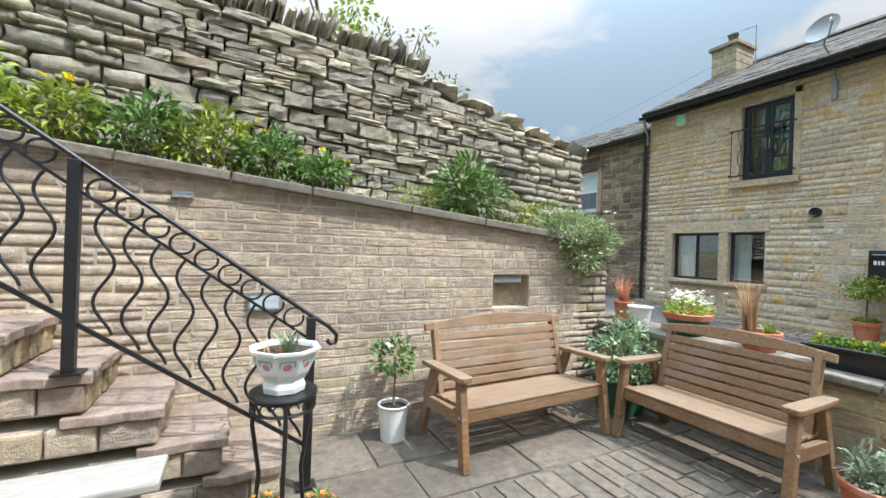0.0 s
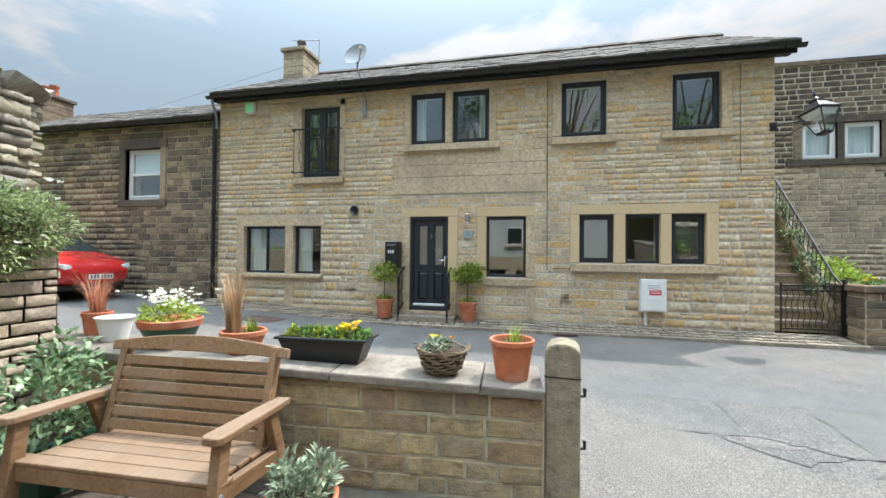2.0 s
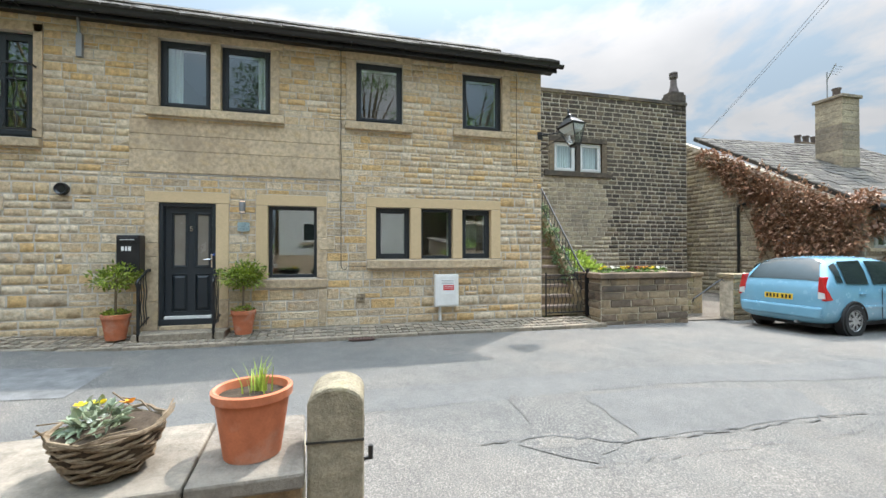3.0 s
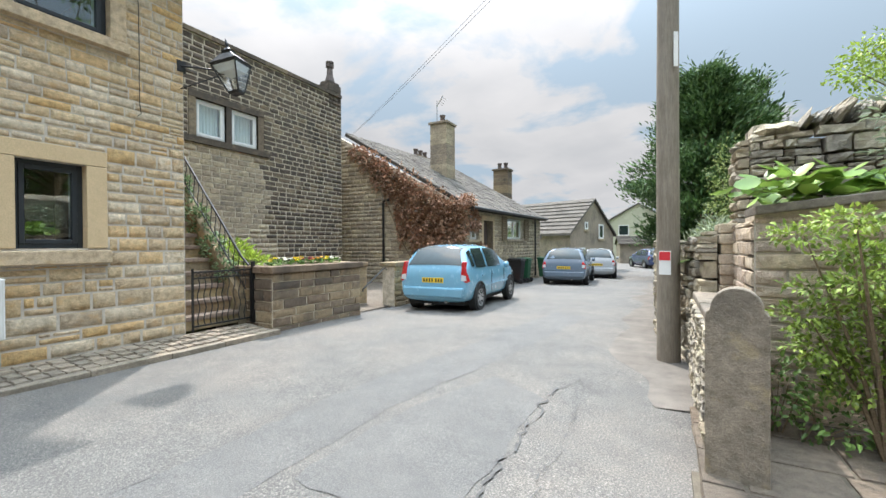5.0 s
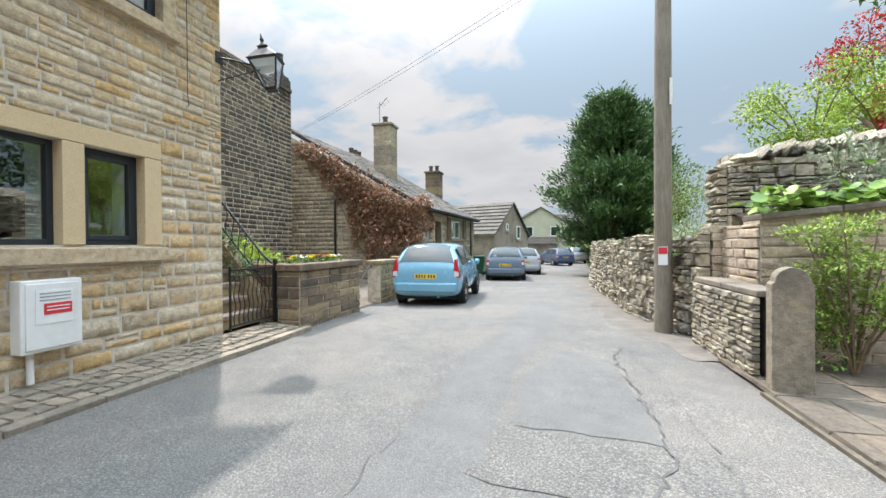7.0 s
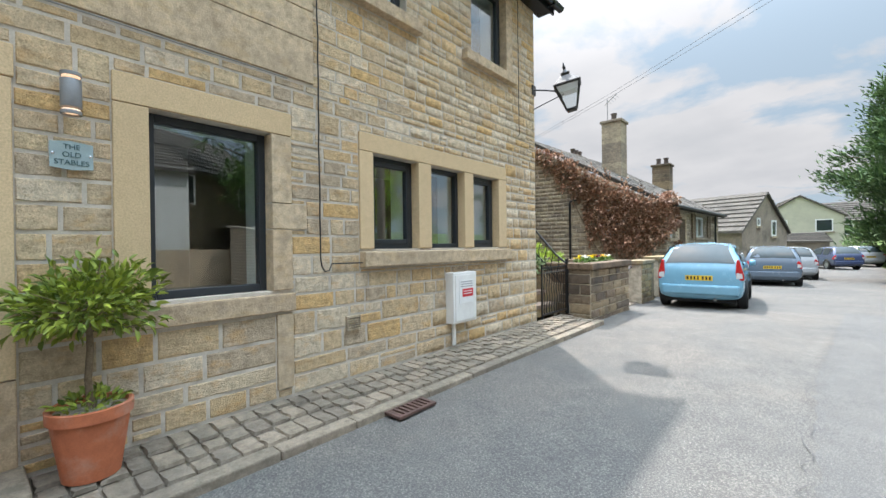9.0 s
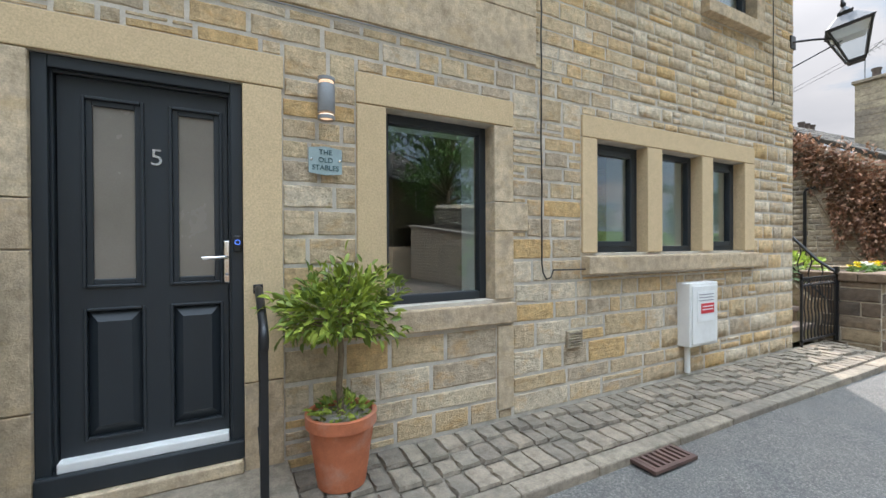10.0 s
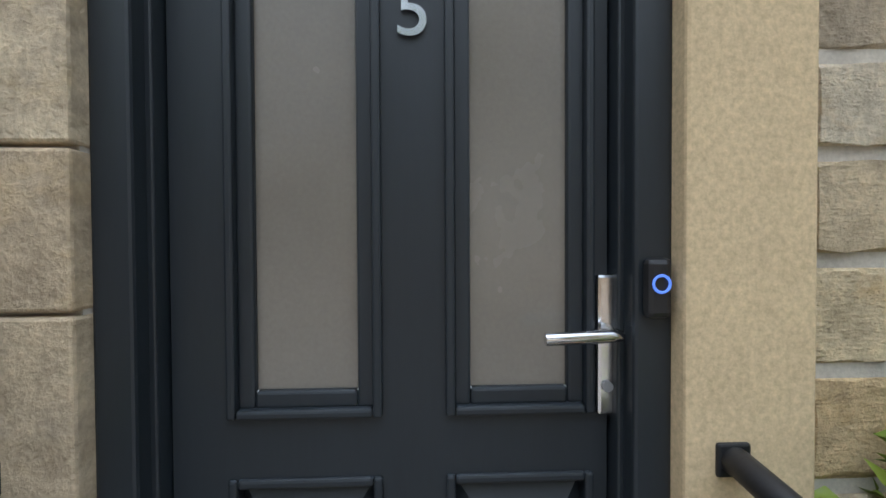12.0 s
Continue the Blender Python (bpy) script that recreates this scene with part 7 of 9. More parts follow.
blades(ob, "grass", (-0.02, 0.07, 0.12), 130, 0.58, 0.16, 0.004, straw, 62, 0.05, "dry straw-coloured grass")
blades(ob, "new_growth", (0.0, -0.07, 0.12), 45, 0.16, 0.07, 0.006, leaf_bay, 63, 0.04)
bz = wall_top(3.9, 2.47)
ob = thing("flower_bowl", pose(3.9, 2.47, bz), "green bowl with a terracotta rim full of white flowers", "flower pot")
part("bowl", Geo().lathe([(0, 0), (0.13, 0.0), (0.19, 0.14), (0.19, 0.15), (0, 0.15)], 28), green_plastic, ob, smooth=40)
part("rim", Geo().lathe([(0.19, 0.148), (0.205, 0.15), (0.215, 0.2), (0.2, 0.205), (0.185, 0.19), (0.0, 0.185)], 28), terracotta, ob, smooth=40)
foliage(ob, "plant", [((0, 0, 0.24), (0.18, 0.18, 0.07))], 420, 0.05, 0.02, leaf_lime, 64, up=0.6)
rr = random.Random(65)
blooms(ob, "bloom", [(rr.gauss(0, 0.095), rr.gauss(0, 0.095), 0.36 + rr.uniform(-0.07, 0.06)) for k in range(110)], 0.022, petal_white, 66, 5)
ob = thing("bucket", pose(3.9, 2.99, wall_top(3.9, 2.99)), "plain white plastic bucket standing on the wall", "bucket")
part("shell", Geo().lathe([(0, 0), (0.085, 0), (0.12, 0.17), (0.13, 0.17), (0.13, 0.18), (0.114, 0.18), (0.08, 0.01), (0, 0.01)], 28), white_plastic, ob, smooth=40)
ob = terra(3.98, 3.27, wall_top(3.98, 3.2) + 0.01, 0.08, 0.1, 0.18, "terracotta pot of reddish dry grass")
blades(ob, "grass", (0, 0, 0.15), 130, 0.4, 0.2, 0.004, straw_red, 67, 0.05, "reddish dry grass")
part("ledge", Geo().bx(-0.2, 0.2, -0.06, 0.3, -0.2, -0.001), coping_stone, ob)

# ---- raised beds ----
def shrub(x, y, z, balls, n, length, width, mat, seed, label, cat="shrub", **kw):
    ob = thing("shrub", pose(x, y, z), label, cat)
    foliage(ob, "leaves", balls, n, length, width, mat, seed, **kw)
    g, r = Geo(), random.Random(seed)
    for c, rad in balls:
        for k in range(5):
            e = Vector(c) + Vector((r.uniform(-1, 1) * rad[0], r.uniform(-1, 1) * rad[1], r.uniform(-0.2, 0.7) * rad[2])) * 0.8
            g.tube([(r.uniform(-0.03, 0.03) + c[0] * 0.5, c[1] * 0.5, -0.03), Vector((c[0] * 0.7, c[1] * 0.7, 0)).lerp(e, 0.55), e], [0.007, 0.005, 0.002], 4)
    part("stemwork", g, stem_bark, ob, kind="stuff")
    return ob


rr = random.Random(70)
for k, (x, h, w, mat) in enumerate(((-2.3, 0.5, 0.4, leaf_mid), (-1.65, 0.45, 0.4, leaf_lime), (-1.1, 0.3, 0.3, leaf_bay), (-0.62, 0.34, 0.3, leaf_mid), (-0.2, 0.36, 0.32, leaf_bay), (0.2, 0.3, 0.28, leaf_mid), (0.62, 0.18, 0.24, leaf_mid))):
    z = 2.2 - 0.092 * (x + 0.6) - 0.05
    ob = shrub(x, 3.62, z, [((0, -0.02, h * 0.35), (w, 0.24, h * 0.5)), ((0.05, -0.05, h * 0.75), (w * 0.6, 0.17, h * 0.4)), ((-w * 0.5, -0.08, h * 0.25), (w * 0.5, 0.16, h * 0.35))], 480, 0.09 if k < 2 else 0.075, 0.045 if k < 2 else 0.034, mat, 71 + k, "leafy green border plant on the raised bed")
    if k in (1, 2, 6, 5):
        blooms(ob, "bloom", [(rr.uniform(-0.2, 0.2), -0.12, h * 0.95 + rr.uniform(0, 0.1)) for j in range(3)], 0.038, petal_yellow, 80 + k, 6, "yellow poppies")
shrub(1.55, 3.65, 1.92, [((0, 0, 0.08), (0.28, 0.2, 0.1))], 420, 0.035, 0.012, leaf_bay, 91, "low feathery green plant on the raised bed")
shrub(2.0, 3.66, 1.86, [((0, 0, 0.25), (0.25, 0.24, 0.28)), ((0.25, 0, 0.2), (0.28, 0.22, 0.24)), ((0.1, 0, 0.45), (0.2, 0.18, 0.16))], 950, 0.085, 0.03, leaf_mid, 92, "upright leafy plant on the raised bed")
ob = shrub(2.55, 3.62, 1.78, [((0.1, 0, 0.14), (0.32, 0.22, 0.16)), ((0.5, -0.1, 0.1), (0.35, 0.25, 0.18))], 1100, 0.04, 0.012, leaf_bay, 93, "feathery daisy cushion spreading over the coping")
ob = shrub(3.15, 3.34, 1.66, [((0, -0.02, 0.08), (0.42, 0.3, 0.2)), ((0.16, -0.14, -0.13), (0.3, 0.15, 0.22)), ((0.05, -0.15, -0.26), (0.2, 0.1, 0.14)), ((0.38, -0.05, -0.02), (0.25, 0.24, 0.22))], 5200, 0.05, 0.016, leaf_daisy, 94, "grey-green daisy plant hanging over the wall corner")
blooms(ob, "bloom", [(rr.uniform(-0.35, 0.55), rr.uniform(-0.35, 0.1), rr.uniform(-0.3, 0.32)) for j in range(26)], 0.026, petal_white, 95, 8, "white daisies")

# south bed and entrance
def round_leaves(ob, name, n, spread_, size, mat, seed):
    """Big round cupped leaves on short stalks."""
    r = random.Random(seed)
    V, F = [], []
    for k in range(n):
        c = Vector((r.gauss(0, spread_[0]), r.gauss(0, spread_[1]), abs(r.gauss(0, spread_[2])) + 0.03))
        nrm = Vector((r.gauss(0, 0.45), r.gauss(0.25, 0.45), 1.0)).normalized()
        a, q = nrm.orthogonal().normalized(), size * r.uniform(0.65, 1.2)
        b = nrm.cross(a)
        o = len(V)
        V.append(c - nrm * q * 0.12)
        for j in range(9):
            t = 2 * math.pi * j / 9
            V.append(c + a * math.cos(t) * q + b * math.sin(t) * q * 0.8 + nrm * q * r.uniform(0.0, 0.14))
        F += [(o, o + 1 + j, o + 1 + (j + 1) % 9) for j in range(9)]
    return soup(name, V, F, mat, ob, smooth=True)


for k, (x, y) in enumerate(((3.42, -5.12), (3.2, -5.2), (2.92, -5.22), (2.6, -5.25), (2.25, -5.25))):
    ob = thing("bergenia", pose(x, y, 1.6 + 0.1 * (3.5 - x)), "broad-leaved bergenia over the wall coping", "plant", "bergenias on the wall")
    round_leaves(ob, "leaves", 34, (0.14, 0.12, 0.11), 0.085, leaf_broad, 101 + k)
shrub(2.2, -5.7, 1.9, [((0, 0, 0.25), (0.4, 0.35, 0.35)), ((-0.5, 0.1, 0.3), (0.4, 0.3, 0.35)), ((0.25, 0, 0.5), (0.2, 0.2, 0.22))], 800, 0.09, 0.032, leaf_grey, 107, "tall leafy plants in the southern bed")
ob = thing("elder_bush", pose(2.95, -4.55, 0), "bright spring-green bush in front of the wall", "shrub")
g, r = Geo(), random.Random(111)
balls_ = []
for k in range(15):
    a, h = r.uniform(0, 6.28), r.uniform(0.5, 1.5)
    e = Vector((math.cos(a) * r.uniform(0.15, 0.5), math.sin(a) * r.uniform(0.1, 0.38), h))
    g.tube([(0, 0, -0.02), (e.x * 0.3, e.y * 0.3, h * 0.4), (e.x * 0.7, e.y * 0.7, h * 0.75), e], [0.018, 0.013, 0.009, 0.004], 5)
    balls_.append((tuple(e), (0.22, 0.2, 0.07)))
    balls_.append(((e.x * 0.8, e.y * 0.8, h * 0.75), (0.2, 0.18, 0.06)))
part("branchwork", g, stem_bark, ob, smooth=50, kind="stuff")
foliage(ob, "leaves", balls_, 4600, 0.05, 0.026, leaf_elder, 112, up=0.25)
shrub(3.45, -4.75, 0.0, [((0, 0, 0.3), (0.22, 0.16, 0.3)), ((-0.3, 0.1, 0.2), (0.3, 0.2, 0.22))], 420, 0.055, 0.03, leaf_mid, 113, "dark green undergrowth at the wall foot")


# ---- steps, gate and planter beside the cottage ----
st2 = thing("stone_stairs", pose(0, 0, 0), "steep worn stone stairs climbing beside the cottage", "stairs")
for k in range(15):
    x, z = 10.42 + 0.19 * k, 0.28 + 0.215 * k
    part("tread", Geo().bx(x - 0.03, x + 0.3, -5.5, -4.6, z - 0.07, z), step_stone, st2, bevel=0.012)
    part("riser", Geo().bx(x, x + 0.2, -5.49, -4.61, z - 0.215, z - 0.071), low_stone, st2)
part("landing", Geo().bx(13.1, 15.1, -5.5, -4.6, 2.9, 3.3), low_stone, st2)
g = Geo().prism([(10.42, 0), (10.42, 0.55), (13.2, 3.65), (15.1, 3.65), (15.1, 0)], -5.72, -5.5)
tagged(part("wall_stairs", g, low_stone), "sloping stone wall beside the stairs", "wall", kind="structure")
hr = thing("stair_handrail", pose(0, 0, 0), "black iron handrail along the stone stairs", "railing")
part("top_rail", Geo().tube([(10.22, -5.56, 1.02), (10.4, -5.56, 1.16), (13.1, -5.56, 4.2)], 0.02, 8), black_iron, hr, smooth=50)
part("bottom_rail", Geo().bar((10.3, -5.56, 0.62), (13.1, -5.56, 3.72), 0.015, 0.02), black_iron, hr)
for k in range(22):
    x = 10.36 + 0.125 * k
    z = 0.69 + (x - 10.36) * 1.107
    part("baluster", Geo().tube([(x, -5.56, z - 0.02), (x + 0.02, -5.56, z + 0.14), (x - 0.02, -5.56, z + 0.3), (x, -5.56, z + 0.45)], 0.008, 5), black_iron, hr)
shrub(11.3, -5.6, 1.3, [((0, 0.02, 0.0), (0.35, 0.16, 0.3)), ((0.5, 0.02, 0.5), (0.4, 0.16, 0.35)), ((1.0, 0.02, 1.1), (0.4, 0.16, 0.35)), ((-0.4, 0.02, -0.4), (0.3, 0.14, 0.25)), ((1.5, 0, 1.6), (0.4, 0.15, 0.3))], 2500, 0.075, 0.05, leaf_varieg, 201, "variegated ivy climbing through the stair rail", "climber")
shrub(11.6, -6.1, 0.9, [((0, 0, 0.25), (0.6, 0.35, 0.35)), ((-0.6, 0, 0.1), (0.5, 0.3, 0.22))], 700, 0.12, 0.06, leaf_lime, 202, "light green fern-like shrub behind the planter")

gate = thing("iron_gate", pose(10.22, -4.62, 0.06), "black wrought-iron garden gate with wavy bars", "gate")
part("post", Geo().bx(-0.025, 0.025, -1.04, -0.99, 0.0, 1.02), black_iron, gate)
part("top_rail", Geo().bx(-0.012, 0.012, -0.98, 0.0, 0.88, 0.905), black_iron, gate)
part("scroll_rail", Geo().bx(-0.01, 0.01, -0.98, 0.0, 0.79, 0.81), black_iron, gate)
part("bottom_rail", Geo().bx(-0.012, 0.012, -0.98, 0.0, 0.08, 0.105), black_iron, gate)
part("stile", Geo().bx(-0.012, 0.012, -0.98, -0.955, 0.02, 0.905), black_iron, gate)
part("stile", Geo().bx(-0.012, 0.012, -0.025, 0.0, 0.02, 0.95), black_iron, gate)
for k in range(9):
    y = -0.1 - k * 0.095
    part("baluster", Geo().tube([(0, y + 0.018 * math.sin(i / 14 * 4 * math.pi), 0.1 + 0.69 * i / 14) for i in range(15)], 0.008, 5), black_iron, gate, smooth=50)
    part("scroll", Geo().tube([(0, y + 0.03 * math.cos(i * 0.6), 0.845 + 0.03 * math.sin(i * 0.6)) for i in range(10)], 0.006, 5), black_iron, gate, smooth=50)

PM = pose(9.78, -5.66, 0, 0, 0, -90)
pl = tagged(new("wall_planter", mesh_of("planter", Geo().bx(0, 2.2, 0, 1.5, -0.3, 0.86), dark_mortar)), "raised planter of weathered stone blocks with a thick coping", "planter", kind="structure")
pl.matrix_basis = PM
lay(pl, courses(2.2, -0.15, 0.88, (0.13, 0.2), (0.3, 0.6), seed=203), brown_stone, (0.015, 0.03), near=(1, 0.5), count=60)
pe = new("wall_planter_end")
pe.matrix_basis = pose(11.23, -5.66, 0, 0, 0, 180)
tagged(pe, "stone end of the raised planter", "wall", kind="structure")
lay(pe, courses(1.45, -0.1, 0.88, (0.13, 0.2), (0.3, 0.6), seed=204), brown_stone, (0.015, 0.03), near=(1, 0.5), count=40)
for a, b, c, d in ((-0.05, 2.25, -0.06, 0.22), (-0.05, 0.22, 0.225, 1.5), (1.98, 2.25, 0.225, 1.5)):
    part("coping", Geo().bx(a, b, c, d, 0.88, 1.0), brown_stone, pl, bevel=0.02)
part("soil", Geo().bx(0.2, 2.0, 0.2, 1.5, 0.9, 0.95), soil, pl)
rr = random.Random(205)
for k in range(7):
    y = -5.95 - k * 0.25
    ob = thing("pansies", pose(10.1, y, 0.95), "clump of pansies in the raised planter", "flowers", "pansies in the planter")
    foliage(ob, "leaves", [((0, 0, 0.06), (0.12, 0.12, 0.06))], 70, 0.06, 0.035, leaf_mid, 206 + k, up=0.6)
    blooms(ob, "bloom", [(rr.uniform(-0.1, 0.08), rr.uniform(-0.12, 0.12), 0.12 + rr.uniform(0, 0.05)) for j in range(6)], 0.045, (petal_yellow, petal_white, petal_yellow, petal_dark, petal_orange, petal_yellow, petal_white)[k], 220 + k, 6)
yard = [(9.95, -8.0, -0.1), (9.95, -14.4, -0.16), (15.2, -14.4, -0.1), (15.2, -8.0, 0.0)]
g = Geo().add(yard, [(3, 2, 1, 0)]).bx(10.4, 15.2, -8.0, -5.7, -0.2, 0.9)
tagged(part("floor_yard", g, flag_stone), "stone-flagged yard behind the planter", "floor", kind="structure")
for x, y0, ln, h in ((10.75, -8.05, 1.2, 0.93), (9.88, -9.25, 1.1, 0.93), (9.9, -11.0, 1.6, 0.98)):
    w2 = tagged(new("wall_yard", mesh_of("wall_yard", Geo().bx(0, ln, 0, 0.35, -0.3, h - 0.1), dark_mortar)), "low dark stone yard wall with a coping", "wall", kind="structure")
    w2.matrix_basis = pose(x, y0, 0, 0, 0, -90)
    lay(w2, courses(ln, -0.2, h - 0.1, (0.12, 0.18), (0.25, 0.5), seed=231), low_stone, (0.015, 0.03), count=40)
    part("coping", Geo().bx(-0.04, ln + 0.04, -0.05, 0.4, h - 0.1, h), low_stone, w2, bevel=0.02)
    part("quoin", Geo().bx(ln - 0.25, ln + 0.02, -0.02, 0.36, -0.3, h - 0.1), low_stone, w2, bevel=0.015)
yr = thing("yard_handrail", pose(10.0, -9.2, 0), "black iron handrail on the yard wall", "handrail")
part("rail", Geo().tube([(0.1, 0, 0.8), (0.1, 0.12, 0.76), (0.1, 0.85, 0.36), (0.1, 0.87, 0.3)], 0.018, 6), black_iron, yr)
part("bracket", Geo().tube([(0.1, 0.04, 0.78), (0.1, -0.1, 0.74)], 0.01, 6), black_iron, yr)

# ---- lantern on its bracket ----
lan = thing("street_lantern", pose(9.9, -5.08, 3.66), "black four-sided street lantern on an iron wall bracket", "street lamp")
lantern_glass = glass_mat("lantern_glass", (0.86, 0.9, 0.92))


def frustum(z0, a, z1, b):
    return Geo().add([(sx * w, sy * w, z) for z, w in ((z0, a), (z1, b)) for sx, sy in ((-1, -1), (1, -1), (1, 1), (-1, 1))], [(3, 2, 1, 0), (4, 5, 6, 7), (0, 1, 5, 4), (1, 2, 6, 5), (2, 3, 7, 6), (3, 0, 4, 7)])


LR = pose(0, 0, 0.3, -7, 8, 0) @ pose(0, 0, -0.3, 0, 0, 20)      # it leans out over the road
part("base", frustum(-0.02, 0.075, 0.02, 0.09), black_iron, lan, m=LR)
part("roof", frustum(0.43, 0.215, 0.58, 0.09), black_iron, lan, m=LR, bevel=0.008)
part("eave", frustum(0.405, 0.2, 0.43, 0.225), black_iron, lan, m=LR)
part("vent", frustum(0.58, 0.06, 0.63, 0.075), black_iron, lan, m=LR)
part("finial", Geo().lathe([(0.07, 0.63), (0.05, 0.66), (0.02, 0.7), (0.03, 0.73), (0.02, 0.76), (0.006, 0.82), (0, 0.83)], 12), black_iron, lan, m=LR, smooth=50)
part("reflector", frustum(0.3, 0.135, 0.4, 0.18), white_paint, lan, "white enamel reflector", m=LR)
for sx, sy in ((-1, -1), (1, -1), (1, 1), (-1, 1)):
    part("glazing_bar", Geo().bar((sx * 0.085, sy * 0.085, 0.02), (sx * 0.195, sy * 0.195, 0.41), 0.018, 0.018), black_iron, lan, m=LR)
for k in range(4):
    q = Geo().add([(-0.083, -0.085, 0.02), (0.083, -0.085, 0.02), (0.19, -0.195, 0.41), (-0.19, -0.195, 0.41)], [(0, 1, 2, 3)])
    p_ = part("pane", q, lantern_glass, lan, m=LR @ pose(0, 0, 0, 0, 0, 90 * k))
    p_.visible_shadow = False
part("bracket", Geo().tube([(0.4, 0.58, 0.28), (0.25, 0.36, 0.3), (0.12, 0.18, 0.3), (0.07, 0.1, 0.2)], 0.014, 8), black_iron, lan, smooth=50)
part("stay", Geo().tube([(0.4, 0.56, -0.05), (0.05, 0.1, 0.26)], 0.009, 6), black_iron, lan)
part("wall_plate", Geo().bx(0.37, 0.42, 0.48, 0.6, 0.2, 0.36), black_iron, lan)

# ---- creeper, chimneys and fittings of the low cottage ----
cr = thing("creeper", pose(0, 0, 0), "dry copper-brown creeper covering the cottage gable", "climber")
balls_ = []
for x, z0, z1 in ((15.2, 4.95, 5.3), (14.7, 4.4, 5.1), (14.1, 3.7, 4.85), (13.5, 2.7, 4.5), (12.9, 1.5, 4.15), (12.3, 0.9, 3.8), (11.7, 0.8, 3.5), (11.1, 0.95, 3.15), (10.6, 1.4, 2.95)):
    if not (x == 13.5):
        balls_.append(((x, -14.45, (z0 + z1) / 2), (0.42, 0.22, (z1 - z0) / 2 + 0.12)))
    else:
        balls_.append(((x, -14.45, 3.75), (0.42, 0.2, 0.75)))
balls_ += [((10.35, -14.9, 2.3), (0.22, 0.5, 0.5)), ((10.2, -15.35, 1.2), (0.25, 0.35, 0.2)), ((10.3, -14.4, 2.9), (0.3, 0.4, 0.25))]
balls_ = [((x, y + 0.25 if y == -14.45 else y, z), r) for (x, y, z), r in balls_]
foliage(cr, "leaves", balls_, 9000, 0.13, 0.085, leaf_brown, 241, up=-0.1, hollow=0.15, jitter=0.6)
g, r = Geo(), random.Random(242)
for k in range(14):
    x = r.uniform(10.6, 13)
    g.tube([(12, -14.2, 0), (x, -14.18, 1.4), (x + r.uniform(0, 1.5), -14.16, 2.2 + 0.5 * (x - 10.5))], 0.02, 5)
part("stemwork", g, stem_bark, cr, kind="stuff")
chimney("chimney", 13.45, -18.4, 4.2, 0.85, 0.85, 2.85, washed_stone, "tall sandstone chimney on the low cottage", [(0, 0, dark_pot)])
aer = thing("aerial", pose(13.45, -18.4, 7.2), "spindly television aerial on the chimney", "aerial")
part("mast", Geo().tube([(0.3, 0, -0.4), (0.3, 0, 1.1)], 0.02, 6), steel_grey, aer)
part("boom", Geo().tube([(-0.3, 0.5, 1.1), (0.6, -0.5, 1.0)], 0.015, 6), steel_grey, aer)
for k in range(4):
    part("element", Geo().tube([(-0.1, -0.25, 1.08), (-0.1, 0.25, 1.08)], 0.008, 5), steel_grey, aer, m=pose(-0.1 + 0.18 * k, 0.2 - 0.2 * k, 0))
chimney("chimney", 12.9, -25.2, 3.6, 0.9, 0.8, 2.3, brown_stone, "weathered stone chimney with two stubby pots", [(-0.2, 0, dark_pot), (0.2, 0, dark_pot)])
ch = chimney("chimney", 15.36, -12.88, 6.6, 0.5, 0.62, 0.85, dark_stone, "slim dark chimney with a tall pot on the blackened house", cap=-0.03)
part("chimney_pot", Geo().lathe([(0.2, 0), (0.17, 0.12), (0.12, 0.3), (0.1, 0.58), (0.15, 0.6), (0.15, 0.7), (0.12, 0.72), (0.15, 0.74), (0.15, 0.8), (0.08, 0.8), (0.08, 0.5)], 16, pose(0, 0, 0.95)), dark_pot, ch, smooth=40)
chimney("chimney", 12.0, 16.3, 5.6, 0.9, 1.1, 1.0, brown_stone, "stone chimney with a row of terracotta pots", [(0, -0.35, terracotta), (0, 0, terracotta), (0, 0.35, terracotta)])
chimney("chimney", 16.6, -21.5, 5.6, 0.6, 1.6, 0.75, brown_stone, "low ridge chimney with clustered pots", [(0, -0.5, dark_pot), (0, 0, dark_pot), (0, 0.5, dark_pot)])
dp = thing("drainpipe", GM @ pose(2.55, -0.1, 0.0), "black drainpipe on the gable wall", "drainpipe")
part("pipe", Geo().tube([(0, 0, 0.2), (0, 0, 3.0)], 0.045, 10), gutter_black, dp, smooth=40)
part("elbow", Geo().tube([(0, 0, 3.0), (0.03, -0.02, 3.08), (0.25, 0.05, 3.15)], 0.045, 10), gutter_black, dp, smooth=40)
gut = thing("gutter", CM @ pose(0, -0.32, 2.68), "dark gutter along the low cottage eaves", "gutter")
part("channel", Geo().tube([(-0.1, 0, 0), (8.2, 0, 0)], 0.055, 8), gutter_black, gut, smooth=40)
dp = thing("drainpipe", CM @ pose(7.0, -0.1, 0), "black drainpipe at the cottage corner", "drainpipe")
part("pipe", Geo().tube([(0, 0, -0.2), (0, 0, 2.6)], 0.04, 8), gutter_black, dp, smooth=40)


